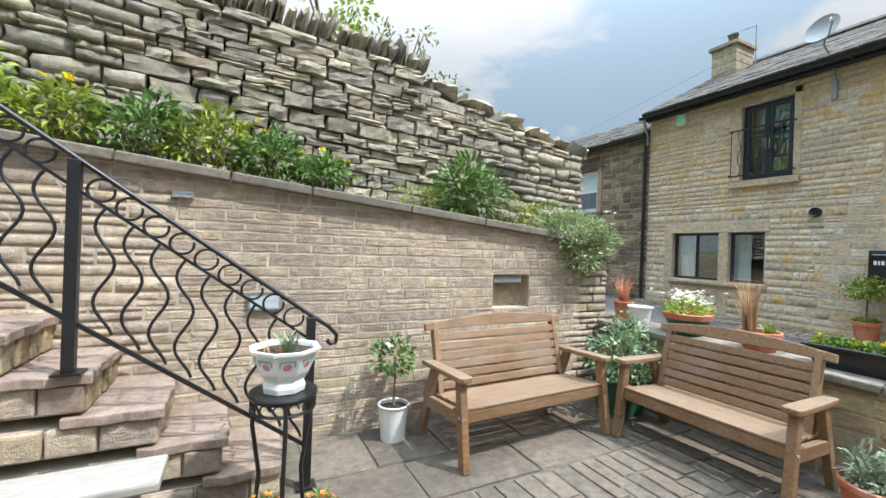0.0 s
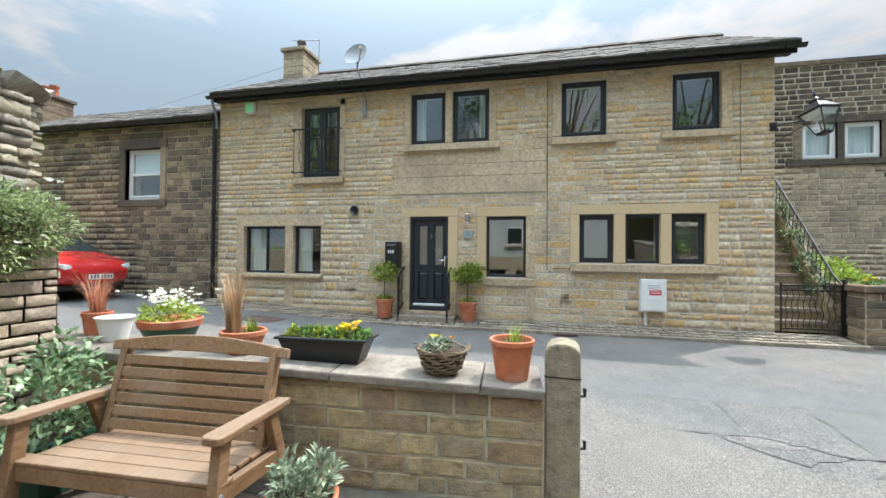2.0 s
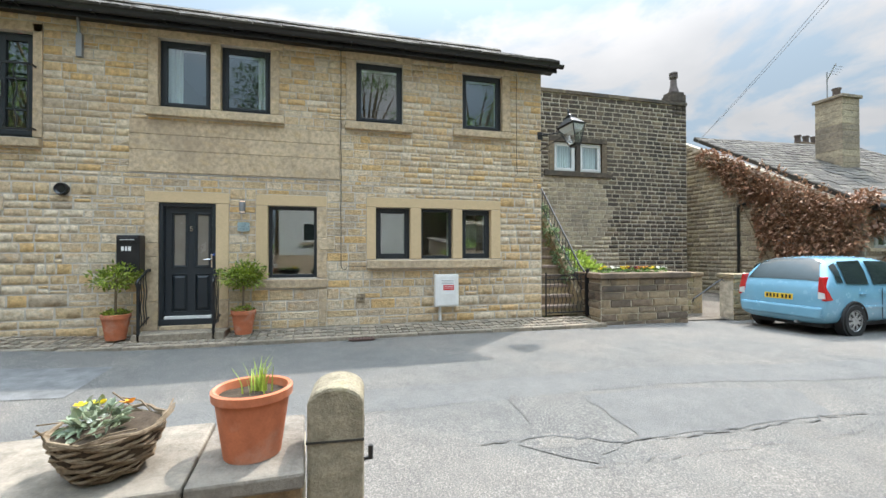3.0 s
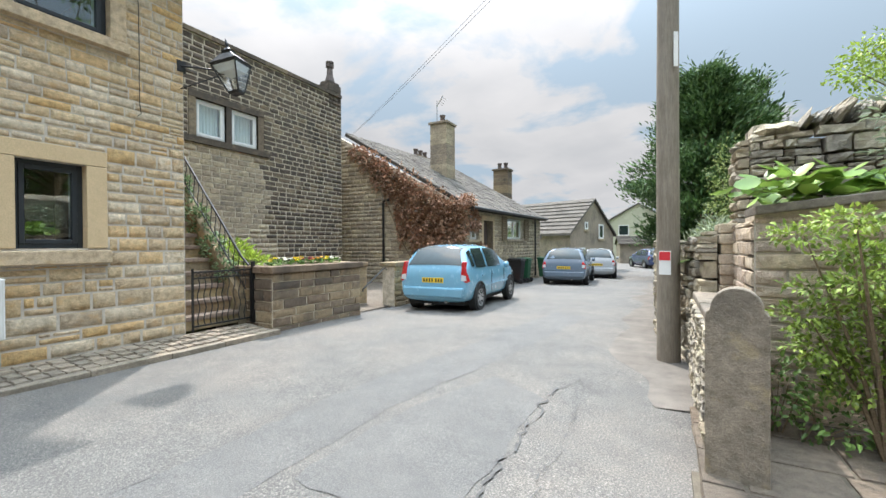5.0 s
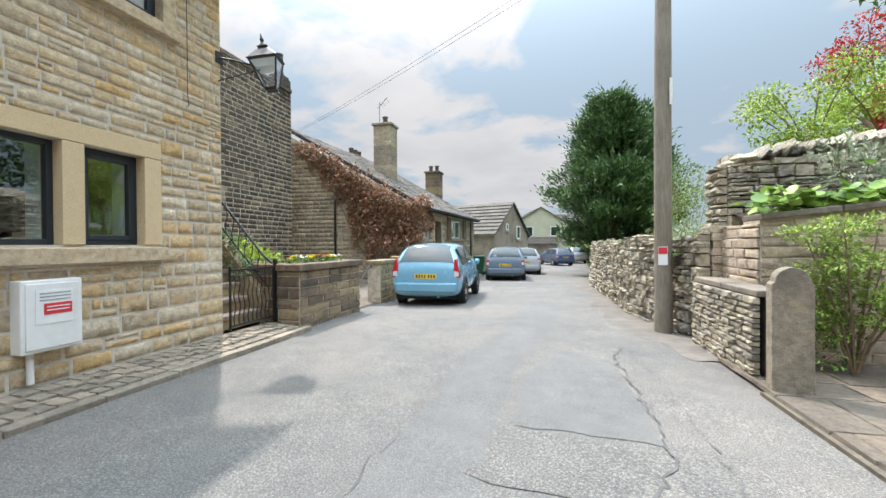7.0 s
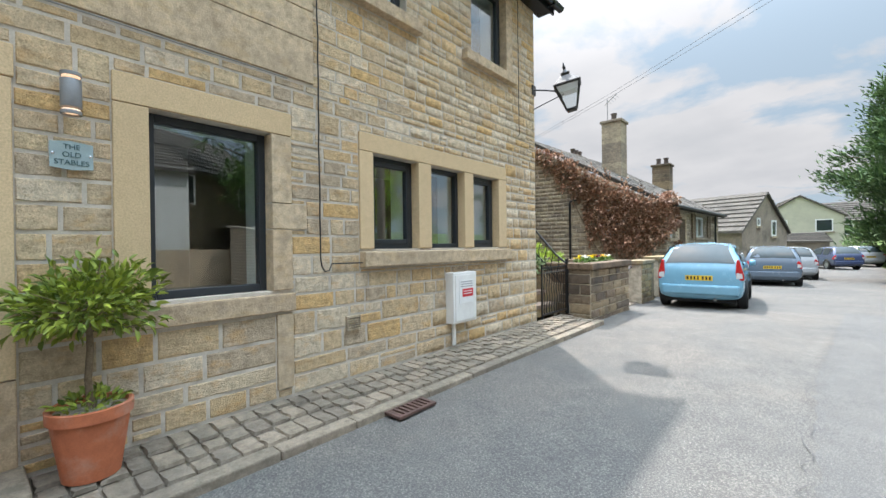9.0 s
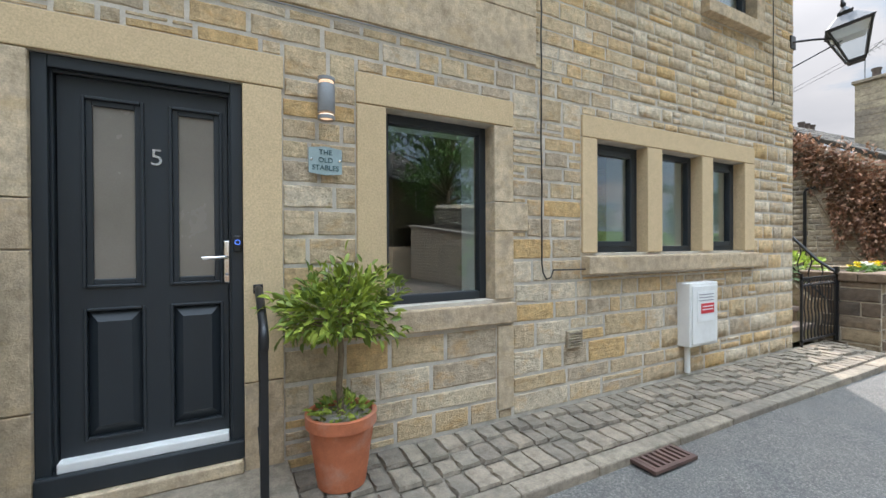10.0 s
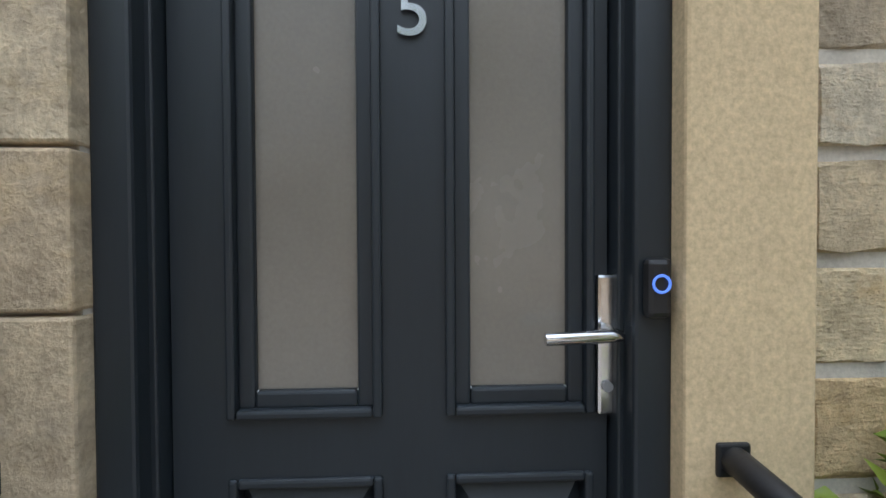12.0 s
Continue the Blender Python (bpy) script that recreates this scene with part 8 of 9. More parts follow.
def wheelie(x, y, rz, mat, label):
    ob = thing("wheelie_bin", pose(x, y, road_z(x, y) + 0.0, 0, 0, rz), label, "bin", "wheelie bins")
    part("body", Geo().add([(sx * a, sy * b, z) for z, a, b in ((0.06, 0.2, 0.22), (0.95, 0.27, 0.3)) for sx, sy in ((-1, -1), (1, -1), (1, 1), (-1, 1))], [(3, 2, 1, 0), (4, 5, 6, 7), (0, 1, 5, 4), (1, 2, 6, 5), (2, 3, 7, 6), (3, 0, 4, 7)]), mat, ob, bevel=0.02)
    part("lid", Geo().prism([(-0.3, 0.95), (-0.3, 1.0), (0.0, 1.06), (0.32, 1.02), (0.32, 0.95)], -0.3, 0.3), mat, ob, bevel=0.02)
    for s in (-1, 1):
        part("wheel", Geo().tube([(s * 0.24 - 0.03, 0.25, 0.1), (s * 0.24 + 0.03, 0.25, 0.1)], 0.1, 14), rubber, ob, smooth=40)
    part("handle", Geo().tube([(-0.22, 0.34, 0.95), (0.22, 0.34, 0.95)], 0.018, 6), mat, ob)
    return ob


bin_green = plain_mat("bin_green", (0.02, 0.1, 0.045), 0.45, vary=0.15, bump=0.05)
wheelie(9.55, -17.6, 90, black_plastic, "black wheelie bin by the cottage wall")
wheelie(9.5, -18.4, 90, bin_green, "dark green wheelie bin by the cottage wall")
wheelie(9.4, -21.6, 90, bin_green, "dark green wheelie bin near the cottage corner")
ob = thing("traffic_cone", pose(9.6, -16.9, road_z(0, -16.9)), "small orange traffic cone by the wall", "cone")
part("base", Geo().bx(-0.17, 0.17, -0.17, 0.17, 0, 0.03), black_plastic, ob)
part("cone", Geo().lathe([(0.13, 0.03), (0.03, 0.5), (0, 0.5)], 16), plain_mat("cone_orange", (0.7, 0.12, 0.03), 0.5, vary=0.1, bump=0), ob, smooth=40)

# ---- telegraph pole and wires ----
tp_ = thing("telegraph_pole", pose(4.09, -6.72, -0.2), "weathered wooden telegraph pole with a small notice", "utility pole")
part("pole", Geo().tube([(0, 0, 0), (0.01, 0, 3), (0, 0.01, 6), (0, 0, 8.6)], [0.13, 0.122, 0.112, 0.1], 18), pole_wood, tp_, smooth=50)
no = part("notice", Geo().bx(-0.065, 0.065, 0.13, 0.136, 1.17, 1.45), white_paint, tp_, "white and red paper notice", m=pose(0, 0, 0, 0, 0, -18))
part("band", Geo().bx(-0.06, 0.06, 0.136, 0.139, 1.34, 1.44), red_print, no)
part("marking_strip", Geo().bx(-0.025, 0.025, 0.145, 0.152, 3.6, 4.0), white_paint, tp_, m=pose(0, 0, 0, 0, 0, 30))
part("junction_box", Geo().bx(-0.12, 0.12, 0.11, 0.3, 5.95, 6.15), plain_mat("box_green", (0.03, 0.2, 0.12), 0.5, vary=0.1, bump=0), tp_, bevel=0.02)
for (x1, y1, z1), (x0, y0, z0) in (((15.9, -14.6, 6.0), (4.12, -6.72, 6.55)), ((16.1, -14.6, 5.85), (4.12, -6.72, 6.4)), ((12.7, 7.0, 7.4), (30, 60, 9))):
    pts = [(x0 + (x1 - x0) * k / 16, y0 + (y1 - y0) * k / 16, z0 + (z1 - z0) * k / 16 - 0.5 * (k / 16) * (1 - k / 16)) for k in range(17)]
    tagged(part("overhead_wire", Geo().tube(pts, 0.005, 5), steel_grey), "thin dark overhead wire", "cable")


# ---- cars ----
def car_paint(name, c):
    return plain_mat(name, c, 0.22, vary=0.03, bump=0.0, coat=0.6, spec=0.5)


car_glass = plain_mat("car_glass", (0.025, 0.036, 0.036), 0.06, vary=0.1, bump=0, spec=0.5)
lamp_red = plain_mat("lamp_red", (0.5, 0.02, 0.02), 0.12, vary=0.1, bump=0, spec=0.7)
lamp_clear = plain_mat("lamp_clear", (0.6, 0.62, 0.63), 0.1, vary=0.1, bump=0, spec=0.8)
plate_yellow = plain_mat("plate_yellow", (0.75, 0.5, 0.03), 0.4, vary=0.05, bump=0)
alloy = plain_mat("alloy", (0.45, 0.46, 0.47), 0.3, 0.8, vary=0.1, bump=0)


def car(x, y, rz, L, W, H, paint, label, tall_lamps=True, estate=0.0):
    """A hatchback facing +y: lofted body, glass, wheels, lamps, plates, mirrors and trim."""
    ob = thing("car", pose(x, y, road_z(x, y) + 0.005, 0, 0, rz), label, "car")
    h, w, s = L / 2, W / 2, H / 1.52
    # y, bottom, belt, roof, half width
    S = [(-h, 0.34, 0.6, 0.64, 0.9), (-h + 0.02, 0.28, 0.84, 0.88, 0.96), (-h + 0.07, 0.23, 0.97, 1.0, 0.985), (-h + 0.3 - estate * 0.1, 0.2, 0.98, 1.4 + estate * 0.04, 1.0),
         (-h + 0.5, 0.2, 0.96, 1.49, 1.0), (-0.7, 0.2, 0.94, 1.515, 1.0), (0.05, 0.2, 0.93, 1.5, 1.0), (0.42, 0.2, 0.93, 1.4, 1.0), (0.8, 0.2, 0.93, 1.17, 0.99),
         (1.08, 0.2, 0.925, 0.985, 0.985), (h - 0.4, 0.22, 0.84, 0.88, 0.95), (h - 0.12, 0.26, 0.7, 0.74, 0.86), (h, 0.36, 0.52, 0.56, 0.7)]
    V, F, n = [], [], 14

    def row(t):
        yy, zb, zt, zr, k = t
        zb, zt, zr, q = zb, zt * s, zr * s, w * k
        g_ = zr - zt
        half = [(0.0, zb), (q * 0.82, zb), (q * 0.97, zb + 0.1), (q * 1.0, zb + (zt - zb) * 0.55), (q * 0.97, zt), (q * (0.97 - 0.1 * min(1, g_ / 0.4)), zt + g_ * 0.5), (q * (0.95 - 0.2 * min(1, g_ / 0.4)), zt + g_ * 0.9), (q * 0.45, zr + 0.012), ]
        pts = [(a, yy, b) for a, b in half] + [(-a, yy, b) for a, b in half[:0:-1]]
        return pts

    rows = [row(t) for t in S]
    n = len(rows[0])
    for r_ in rows:
        V += r_
    for i in range(len(rows) - 1):
        F += [(i * n + k, i * n + (k + 1) % n, (i + 1) * n + (k + 1) % n, (i + 1) * n + k) for k in range(n)]
    g = Geo().add(V, F + [tuple(range(n)), tuple(range(len(V) - 1, len(V) - n - 1, -1))])
    bodyp = part("body", g, paint, ob, smooth=60)
    mod = bodyp.modifiers.new("round", "SUBSURF")
    mod.levels = mod.render_levels = 2

    def skin(i0, i1, ks, shrink, name, mat=car_glass, off=0.006):
        """A pane lying on the body between two rows and a run of points."""
        q = Geo()
        P = [[Vector(rows[i][k % n]) for k in ks] for i in range(i0, i1 + 1)]
        c = sum((p for r_ in P for p in r_), Vector()) / (len(P) * len(ks))
        nrm = (P[-1][0] - P[0][0]).cross(P[0][-1] - P[0][0]).normalized()
        if nrm.dot(c - Vector((0, 0, 0.7))) < 0:
            nrm = -nrm
        vs = [c + (p - c) * shrink + nrm * off for r_ in P for p in r_]
        m_ = len(ks)
        return part(name, q.add(vs, [(a * m_ + b, a * m_ + b + 1, (a + 1) * m_ + b + 1, (a + 1) * m_ + b) for a in range(len(P) - 1) for b in range(m_ - 1)]), mat, ob, smooth=60)

    skin(2, 4, [6, 7, 8, 9], 0.86, "rear_window", off=0.012)
    skin(7, 9, [6, 7, 8, 9], 0.9, "windscreen", off=0.014)
    for ks in ([4, 5, 6], [n - 4, n - 5, n - 6]):
        skin(3, 4, ks, 0.8, "quarter_window", off=0.012)
        skin(4, 5, ks, 0.88, "side_window", off=0.014)
        skin(5, 7, ks, 0.86, "side_window", off=0.012)
    for sx in (-1, 1):
        for yy in (-h + 0.72, h - 0.78):
            wh_ = part("wheel", Geo().lathe([(0.2, -0.09), (0.285, -0.095), (0.3, -0.07), (0.3, 0.07), (0.285, 0.095), (0.2, 0.09)], 28, pose(0, 0, 0, 0, 90, 0)), rubber, ob, "black tyre", m=pose(sx * (w - 0.1), yy, 0.3), smooth=40)
            part("rim", Geo().lathe([(0.0, 0.075), (0.05, 0.085), (0.19, 0.07), (0.21, 0.085), (0.21, -0.05)], 24, pose(0, 0, 0, 0, 90 * sx, 0)), alloy, wh_, smooth=30)
            for k in range(8):
                a = k * math.pi / 4
                part("hub_slot", Geo().bx(-0.012, 0.012, 0.09, 0.16, 0.0, 0.012), rubber, wh_, m=pose(sx * 0.077, 0, 0, 0, 90 * sx, 0) @ pose(0, 0, 0, 0, 0, math.degrees(a)))
            ar = [(sx * (w + 0.002), yy + 0.345 * math.cos(k * math.pi / 16), 0.3 + 0.345 * math.sin(k * math.pi / 16)) for k in range(17)]
            part("wheel_arch", Geo().tube(ar, 0.022, 6), rubber, ob, smooth=50)
            part("wheel_well", Geo().tube([(sx * (w - 0.14), yy, 0.3), (sx * (w + 0.003), yy, 0.3)], 0.335, 22), rubber, ob, smooth=40)
            wh_.matrix_basis = pose(sx * (w - 0.068), yy, 0.3)
        zt_ = 1.13 * s if tall_lamps else 0.95 * s
        lamp_ = [(w - 0.17, 0.67 * s), (w - 0.015, 0.69 * s), (w - 0.03, 0.84 * s), (w - 0.1, zt_), (w - 0.145, zt_), (w - 0.165, 0.88 * s)]
        tl = part("tail_lamp", Geo().prism([(sx * a_, b_) for a_, b_ in lamp_], -h + 0.012, -h + 0.24), lamp_red, ob, "red tail lamp", bevel=0.015)
        part("reverse_lens", Geo().prism([(sx * (w - 0.155), 0.72 * s), (sx * (w - 0.04), 0.73 * s), (sx * (w - 0.05), 0.83 * s), (sx * (w - 0.15), 0.85 * s)], -h + 0.004, -h + 0.02), lamp_clear, tl)
        part("headlamp", Geo().prism([(-0.02, 0.56), (0.16, 0.6), (0.17, 0.72), (0.0, 0.68)], 0, 0.3), lamp_clear, ob, "clear headlamp", m=Matrix.Translation((sx * (w - 0.3), h - 0.38, 0.03)) @ Matrix.Diagonal((sx, 1, 1, 1)), bevel=0.02)
        part("door_mirror", Geo().lathe([(0, -0.07), (0.06, -0.06), (0.085, 0.0), (0.06, 0.06), (0, 0.07)], 12, pose(0, 0, 0, 0, 90, 0)), paint, ob, m=pose(sx * (w + 0.07), 0.55, 0.98 * s), smooth=60)
        for yy in (-0.35, 0.55 - 1.55):
            part("door_handle", Geo().bx(-0.012, 0.012, -0.09, 0.09, -0.015, 0.015), paint, ob, m=pose(sx * w, yy + 0.05, 0.8 * s), bevel=0.006)
        for yy in (-0.28, 0.7):
            part("door_gap", Geo().bx(-0.004, 0.004, -0.005, 0.005, 0.32, 0.9 * s), rubber, ob, m=pose(sx * (w + 0.001), yy - 0.12, 0))
        part("side_strip", Geo().bx(-0.008, 0.008, -0.9, 1.0, -0.025, 0.025), paint, ob, m=pose(sx * (w + 0.003), -0.1, 0.55 * s), bevel=0.006)
    part("bumper", Geo().prism([(-w * 0.86, 0.34), (w * 0.86, 0.34), (w * 0.9, 0.56), (-w * 0.9, 0.56)], -0.03, 0.12), paint, ob, m=pose(0, -h - 0.02, 0), bevel=0.04)
    for yy, mt_, nm in ((-h - 0.02, plate_yellow, -1), (h + 0.0, white_paint, 1)):
        zz = 0.72 * s if nm < 0 else 0.45
        p_ = part("number_plate", Geo().bx(-0.26, 0.26, -0.008, 0.008, -0.055, 0.055), mt_, ob, "yellow rear number plate" if nm < 0 else "white front number plate", m=pose(0, yy + (0.03 if nm < 0 else 0.0), zz))
        for k, bw2 in enumerate((0.05, 0.05, 0.045, 0.045, 0.05, 0.05, 0.05)):
            part("plate_mark", Geo().bx(-bw2 / 2 + 0.006, bw2 / 2 - 0.006, -0.011, 0.011, -0.036, 0.036), rubber, p_, m=pose(-0.21 + k * 0.066 + (0.025 if k > 3 else 0), 0, 0))
    part("rear_wiper", Geo().bar((0.0, -h + 0.17, 1.06 * s), (-0.3, -h + 0.17, 1.1 * s), 0.015, 0.02), rubber, ob)
    part("exhaust", Geo().tube([(0.3, -h + 0.02, 0.24), (0.3, -h + 0.25, 0.24)], 0.03, 10), steel_grey, ob)
    part("underside", Geo().bx(-w * 0.8, w * 0.8, -h + 0.2, h - 0.2, 0.16, 0.26), rubber, ob)
    part("badge", Geo().prism([(-0.035, -0.02), (0, 0.02), (0.035, -0.02), (0, 0.005)], 0, 0.01), chrome, ob, m=pose(0, -h + 0.03, 0.84 * s))
    return ob


car(8.68, -10.8, 182.4, 3.85, 1.67, 1.5, car_paint("paint_sky", (0.17, 0.37, 0.5)), "light blue hatchback parked at the roadside")
car(7.75, -19.55, 184, 4.1, 1.7, 1.5, car_paint("paint_slate", (0.11, 0.15, 0.2)), "slate blue hatchback parked behind another car", False, 0.6)
car(7.2, -24.4, 185, 4.1, 1.7, 1.5, car_paint("paint_silver", (0.4, 0.42, 0.44)), "silver car parked further along the road", False, 0.6)
car(5.2, -36.5, 205, 3.9, 1.66, 1.48, car_paint("paint_navy", (0.07, 0.09, 0.17)), "navy hatchback parked far along the road", False)
car(3.6, -41.5, 200, 3.9, 1.66, 1.48, car_paint("paint_white", (0.5, 0.51, 0.52)), "pale car parked far along the road", False)
car(8.85, 11.5, 178, 3.95, 1.7, 1.48, car_paint("paint_red", (0.45, 0.015, 0.015)), "red car parked up the lane", False)


# ---- houses further off ----
def far_house(name, x, y, rz, w, d, eave, rise, wall, roof_mat, label, wins, ridge="x"):
    """A plain house: local x along its front, the front at y = 0, and d deep; its gables stand at the ends of the ridge."""
    ob = thing(name, pose(x, y, -0.55, 0, 0, rz), label, "house")
    g = Geo()
    if ridge == "x":
        for a, b in ((0, 0.3), (w - 0.3, w)):
            g.add([(a if i < 5 else b, p, q) for i in (0, 5) for p, q in ((0, 0), (d, 0), (d, eave), (d / 2, eave + rise), (0, eave))], [(0, 1, 2, 3, 4), (9, 8, 7, 6, 5)] + [(k, (k + 1) % 5, (k + 1) % 5 + 5, k + 5) for k in range(5)])
        g.bx(0.3, w - 0.3, 0, 0.3, 0, eave).bx(0.3, w - 0.3, d - 0.3, d, 0, eave)
        slopes = [[(-0.15, -0.25, eave - 0.12), (w + 0.15, -0.25, eave - 0.12), (w + 0.15, d / 2, eave + rise), (-0.15, d / 2, eave + rise)], [(-0.15, d + 0.25, eave - 0.12), (w + 0.15, d + 0.25, eave - 0.12), (w + 0.15, d / 2, eave + rise), (-0.15, d / 2, eave + rise)]]
    else:
        g.prism([(0, 0), (w, 0), (w, eave), (w / 2, eave + rise), (0, eave)], 0, 0.3).prism([(0, 0), (w, 0), (w, eave), (w / 2, eave + rise), (0, eave)], d - 0.3, d)
        g.bx(0, 0.3, 0.3, d - 0.3, 0, eave).bx(w - 0.3, w, 0.3, d - 0.3, 0, eave)
        slopes = [[(-0.25, -0.15, eave - 0.12), (-0.25, d, eave - 0.12), (w / 2, d, eave + rise), (w / 2, -0.15, eave + rise)], [(w + 0.25, -0.15, eave - 0.12), (w + 0.25, d, eave - 0.12), (w / 2, d, eave + rise), (w / 2, -0.15, eave + rise)]]
    part("wall", g, wall, ob)
    for s in slopes:
        top = [(a, b, c + 0.14) for a, b, c in s]
        part("roof", Geo().add(s + top, [(3, 2, 1, 0), (4, 5, 6, 7)] + [(k, (k + 1) % 4, (k + 1) % 4 + 4, k + 4) for k in range(4)]), roof_mat, ob)
        a, b, c, e = [Vector(q) for q in top]
        for k in range(1, 9):                            # laps of the slates
            p, q = a.lerp(e, k / 9), b.lerp(c, k / 9)
            part("slate_course", Geo().bar(p, q, 0.12, 0.06), roof_mat, ob)
    for u, z, ww, hh, side in wins:
        m = pose(u, -0.02, z) if side == "front" else pose(w + 0.02, u, z, 0, 0, 90) if side == "right" else pose(-0.02, u + ww, z, 0, 0, -90)
        wn = part("window", ring(0, ww, 0, hh, 0.09, -0.03, 0.06), white_paint, ob, m=m)
        part("pane", Geo().bx(0.09, ww - 0.09, 0.0, 0.02, 0.09, hh - 0.09), car_glass, wn)
        part("sill", Geo().bx(-0.1, ww + 0.1, -0.08, 0.04, -0.12, 0.0), washed_stone, wn)
    return ob


render_cream = plain_mat("render_cream", (0.5, 0.48, 0.36), 0.9, vary=0.08, scale=2, bump=0.2, dirt=(0.3, 0.28, 0.22), dirt_amount=0.3)
render_white = plain_mat("render_white", (0.62, 0.62, 0.6), 0.85, vary=0.06, scale=2, bump=0.1)
coursed_grey = stone_mat("coursed_grey", [(0.27, 0.23, 0.18), (0.22, 0.19, 0.15), (0.31, 0.26, 0.2)], (0.1, 0.09, 0.075), 0.7)
far_house("white_cottage", 10.9, -22.7, -93, 2.4, 4.5, 2.4, 0.5, render_white, slate_stone, "small white rendered cottage", [(0.9, 1.9, 0.8, 1.1, "front")])
far_house("stone_house", 9.3, -27.5, -107.6, 6.3, 9.0, 2.6, 2.3, coursed_grey, slate_stone, "grey stone house with its gable to the road", [(3.9, 2.3, 0.7, 1.0, "front"), (1.9, 2.9, 0.4, 0.5, "front"), (1.0, 0.0, 0.9, 1.7, "front")], "y")
far_house("cream_house", 9.8, -51.0, 192, 6.5, 7.0, 4.4, 2.0, render_cream, slate_stone, "cream rendered house at the bend of the road", [(4.4, 2.9, 1.3, 1.2, "front"), (1.2, 2.9, 1.1, 1.2, "front"), (2.6, 0.6, 1.0, 2.1, "front")], "y")
ob = far_house("stone_outhouse", 7.8, -43.5, 190, 3.0, 4.0, 2.0, 0.6, coursed_grey, slate_stone, "low stone outhouse by the road bend", [])
far_house("stone_terrace", 5.0, -56.0, 186, 9.0, 6.0, 4.0, 2.0, render_cream, slate_stone, "pale terrace closing the view down the road", [(1.5, 2.6, 1.0, 1.1, "front"), (4.0, 2.6, 1.0, 1.1, "front"), (6.5, 2.6, 1.0, 1.1, "front")])
far_house("stone_house", -11.0, 6.0, 90, 9.0, 7.0, 5.2, 2.4, coursed_grey, slate_stone, "tall stone house beyond the garden wall", [(2.0, 3.8, 1.1, 1.2, "front"), (5.5, 3.8, 1.1, 1.2, "front")])


far_house("white_house", -5.4, -4.4, 90, 7.2, 6.0, 5.2, 1.6, render_white, slate_stone, "white rendered house beyond the patio wall", [(2.2, 2.6, 1.0, 1.1, "front"), (5.0, 2.6, 1.0, 1.1, "front")])
far_house("stone_house", -10.5, -10.5, 60, 9.0, 7.0, 5.6, 2.6, dark_stone, slate_stone, "dark stone house above the southern garden", [(2.0, 4.0, 1.0, 1.4, "front"), (6.0, 4.0, 1.0, 1.4, "front"), (3.0, 4.2, 1.0, 1.4, "right")])


# ---- trees ----
def conifer(x, y, z, r, h, n, mat, seed, label):
    """A broad evergreen: trunk, whorls of limbs, drooping sprays."""
    ob = thing("conifer", pose(x, y, z), label, "tree")
    rng = np.random.default_rng(seed)
    part("trunk", Geo().tube([(0, 0, -0.3), (0.1, 0, h * 0.4), (0, 0.1, h * 0.92)], [0.3, 0.2, 0.03], 10), stem_bark, ob, smooth=50)
    g, P, D = Geo(), [], []
    for k in range(150):
        t = rng.random() ** 0.8
        a = rng.uniform(0, 2 * math.pi)
        prof = (min(1, 0.55 + t * 2.2) if t < 0.3 else 1.0 - 0.82 * ((t - 0.3) / 0.7) ** 1.3) * rng.uniform(0.7, 1.15)
        z0 = h * (0.06 + 0.86 * t)
        e = Vector((math.cos(a) * r * prof, math.sin(a) * r * prof, z0 + h * 0.07 * rng.uniform(-0.4, 1.2)))
        b = Vector((0, 0, z0 - 0.25))
        if k % 2 == 0:
            g.tube([b, b.lerp(e, 0.5) + Vector((0, 0, 0.1)), e], [0.05, 0.03, 0.01], 5)
        m = n // 150
        q = rng.uniform(0.18, 1.0, m) ** 0.6
        base = np.array(b)[None] * (1 - q[:, None]) + np.array(e)[None] * q[:, None]
        base += rng.normal(0, 1, (m, 3)) * np.array([0.3, 0.3, 0.2]) * (0.5 + 0.5 * r / 3)
        P.append(base)
        out = np.array([math.cos(a), math.sin(a), 0.9])
        D.append(np.repeat(out[None], m, 0))
    part("branchwork", g, stem_bark, ob, smooth=50, kind="stuff")
    V, F = leaf_soup(np.concatenate(P), np.concatenate(D), 0.3, 0.085, rng, fold=0.15, curl=0.15, jitter=0.5)
    soup("crown", V, F, mat, ob)
    return ob


def broadleaf(x, y, z, h, r, n, mat, seed, label, leaf=0.12, clear=0.35, clumps=26):
    """A tree of trunk, forked limbs and many clumps of leaves with gaps between."""
    ob = thing("tree", pose(x, y, z), label, "tree")
    R = random.Random(seed)
    rng = np.random.default_rng(seed)
    part("trunk", Geo().tube([(0, 0, -0.3), (0.05, 0.02, h * clear * 0.6), (0, 0.05, h * clear), (0.02, 0, h * 0.7)], [0.16 * h / 6, 0.13 * h / 6, 0.1 * h / 6, 0.04 * h / 6], 10), stem_bark, ob, smooth=50)
    g, balls_ = Geo(), []
    for k in range(clumps):
        a, t = R.uniform(0, 6.28), R.uniform(clear, 1.0)
        q = r * math.sqrt(max(0.1, 1 - ((t - 0.62) / 0.45) ** 2)) * R.uniform(0.45, 1.05)
        e = Vector((math.cos(a) * q, math.sin(a) * q, h * t))
        s = Vector((0, 0, h * (clear + (t - clear) * 0.4)))
        g.tube([s, s.lerp(e, 0.5) + Vector((0, 0, 0.1 * r)), e], [0.05 * h / 6, 0.03 * h / 6, 0.01], 5)
        c = r * R.uniform(0.2, 0.36)
        balls_.append((tuple(e), (c, c, c * 0.7)))
    part("branchwork", g, stem_bark, ob, smooth=50, kind="stuff")
    foliage(ob, "crown", balls_, n, leaf, leaf * 0.5, mat, seed, up=0.1, hollow=0.1, jitter=0.6)
    return ob


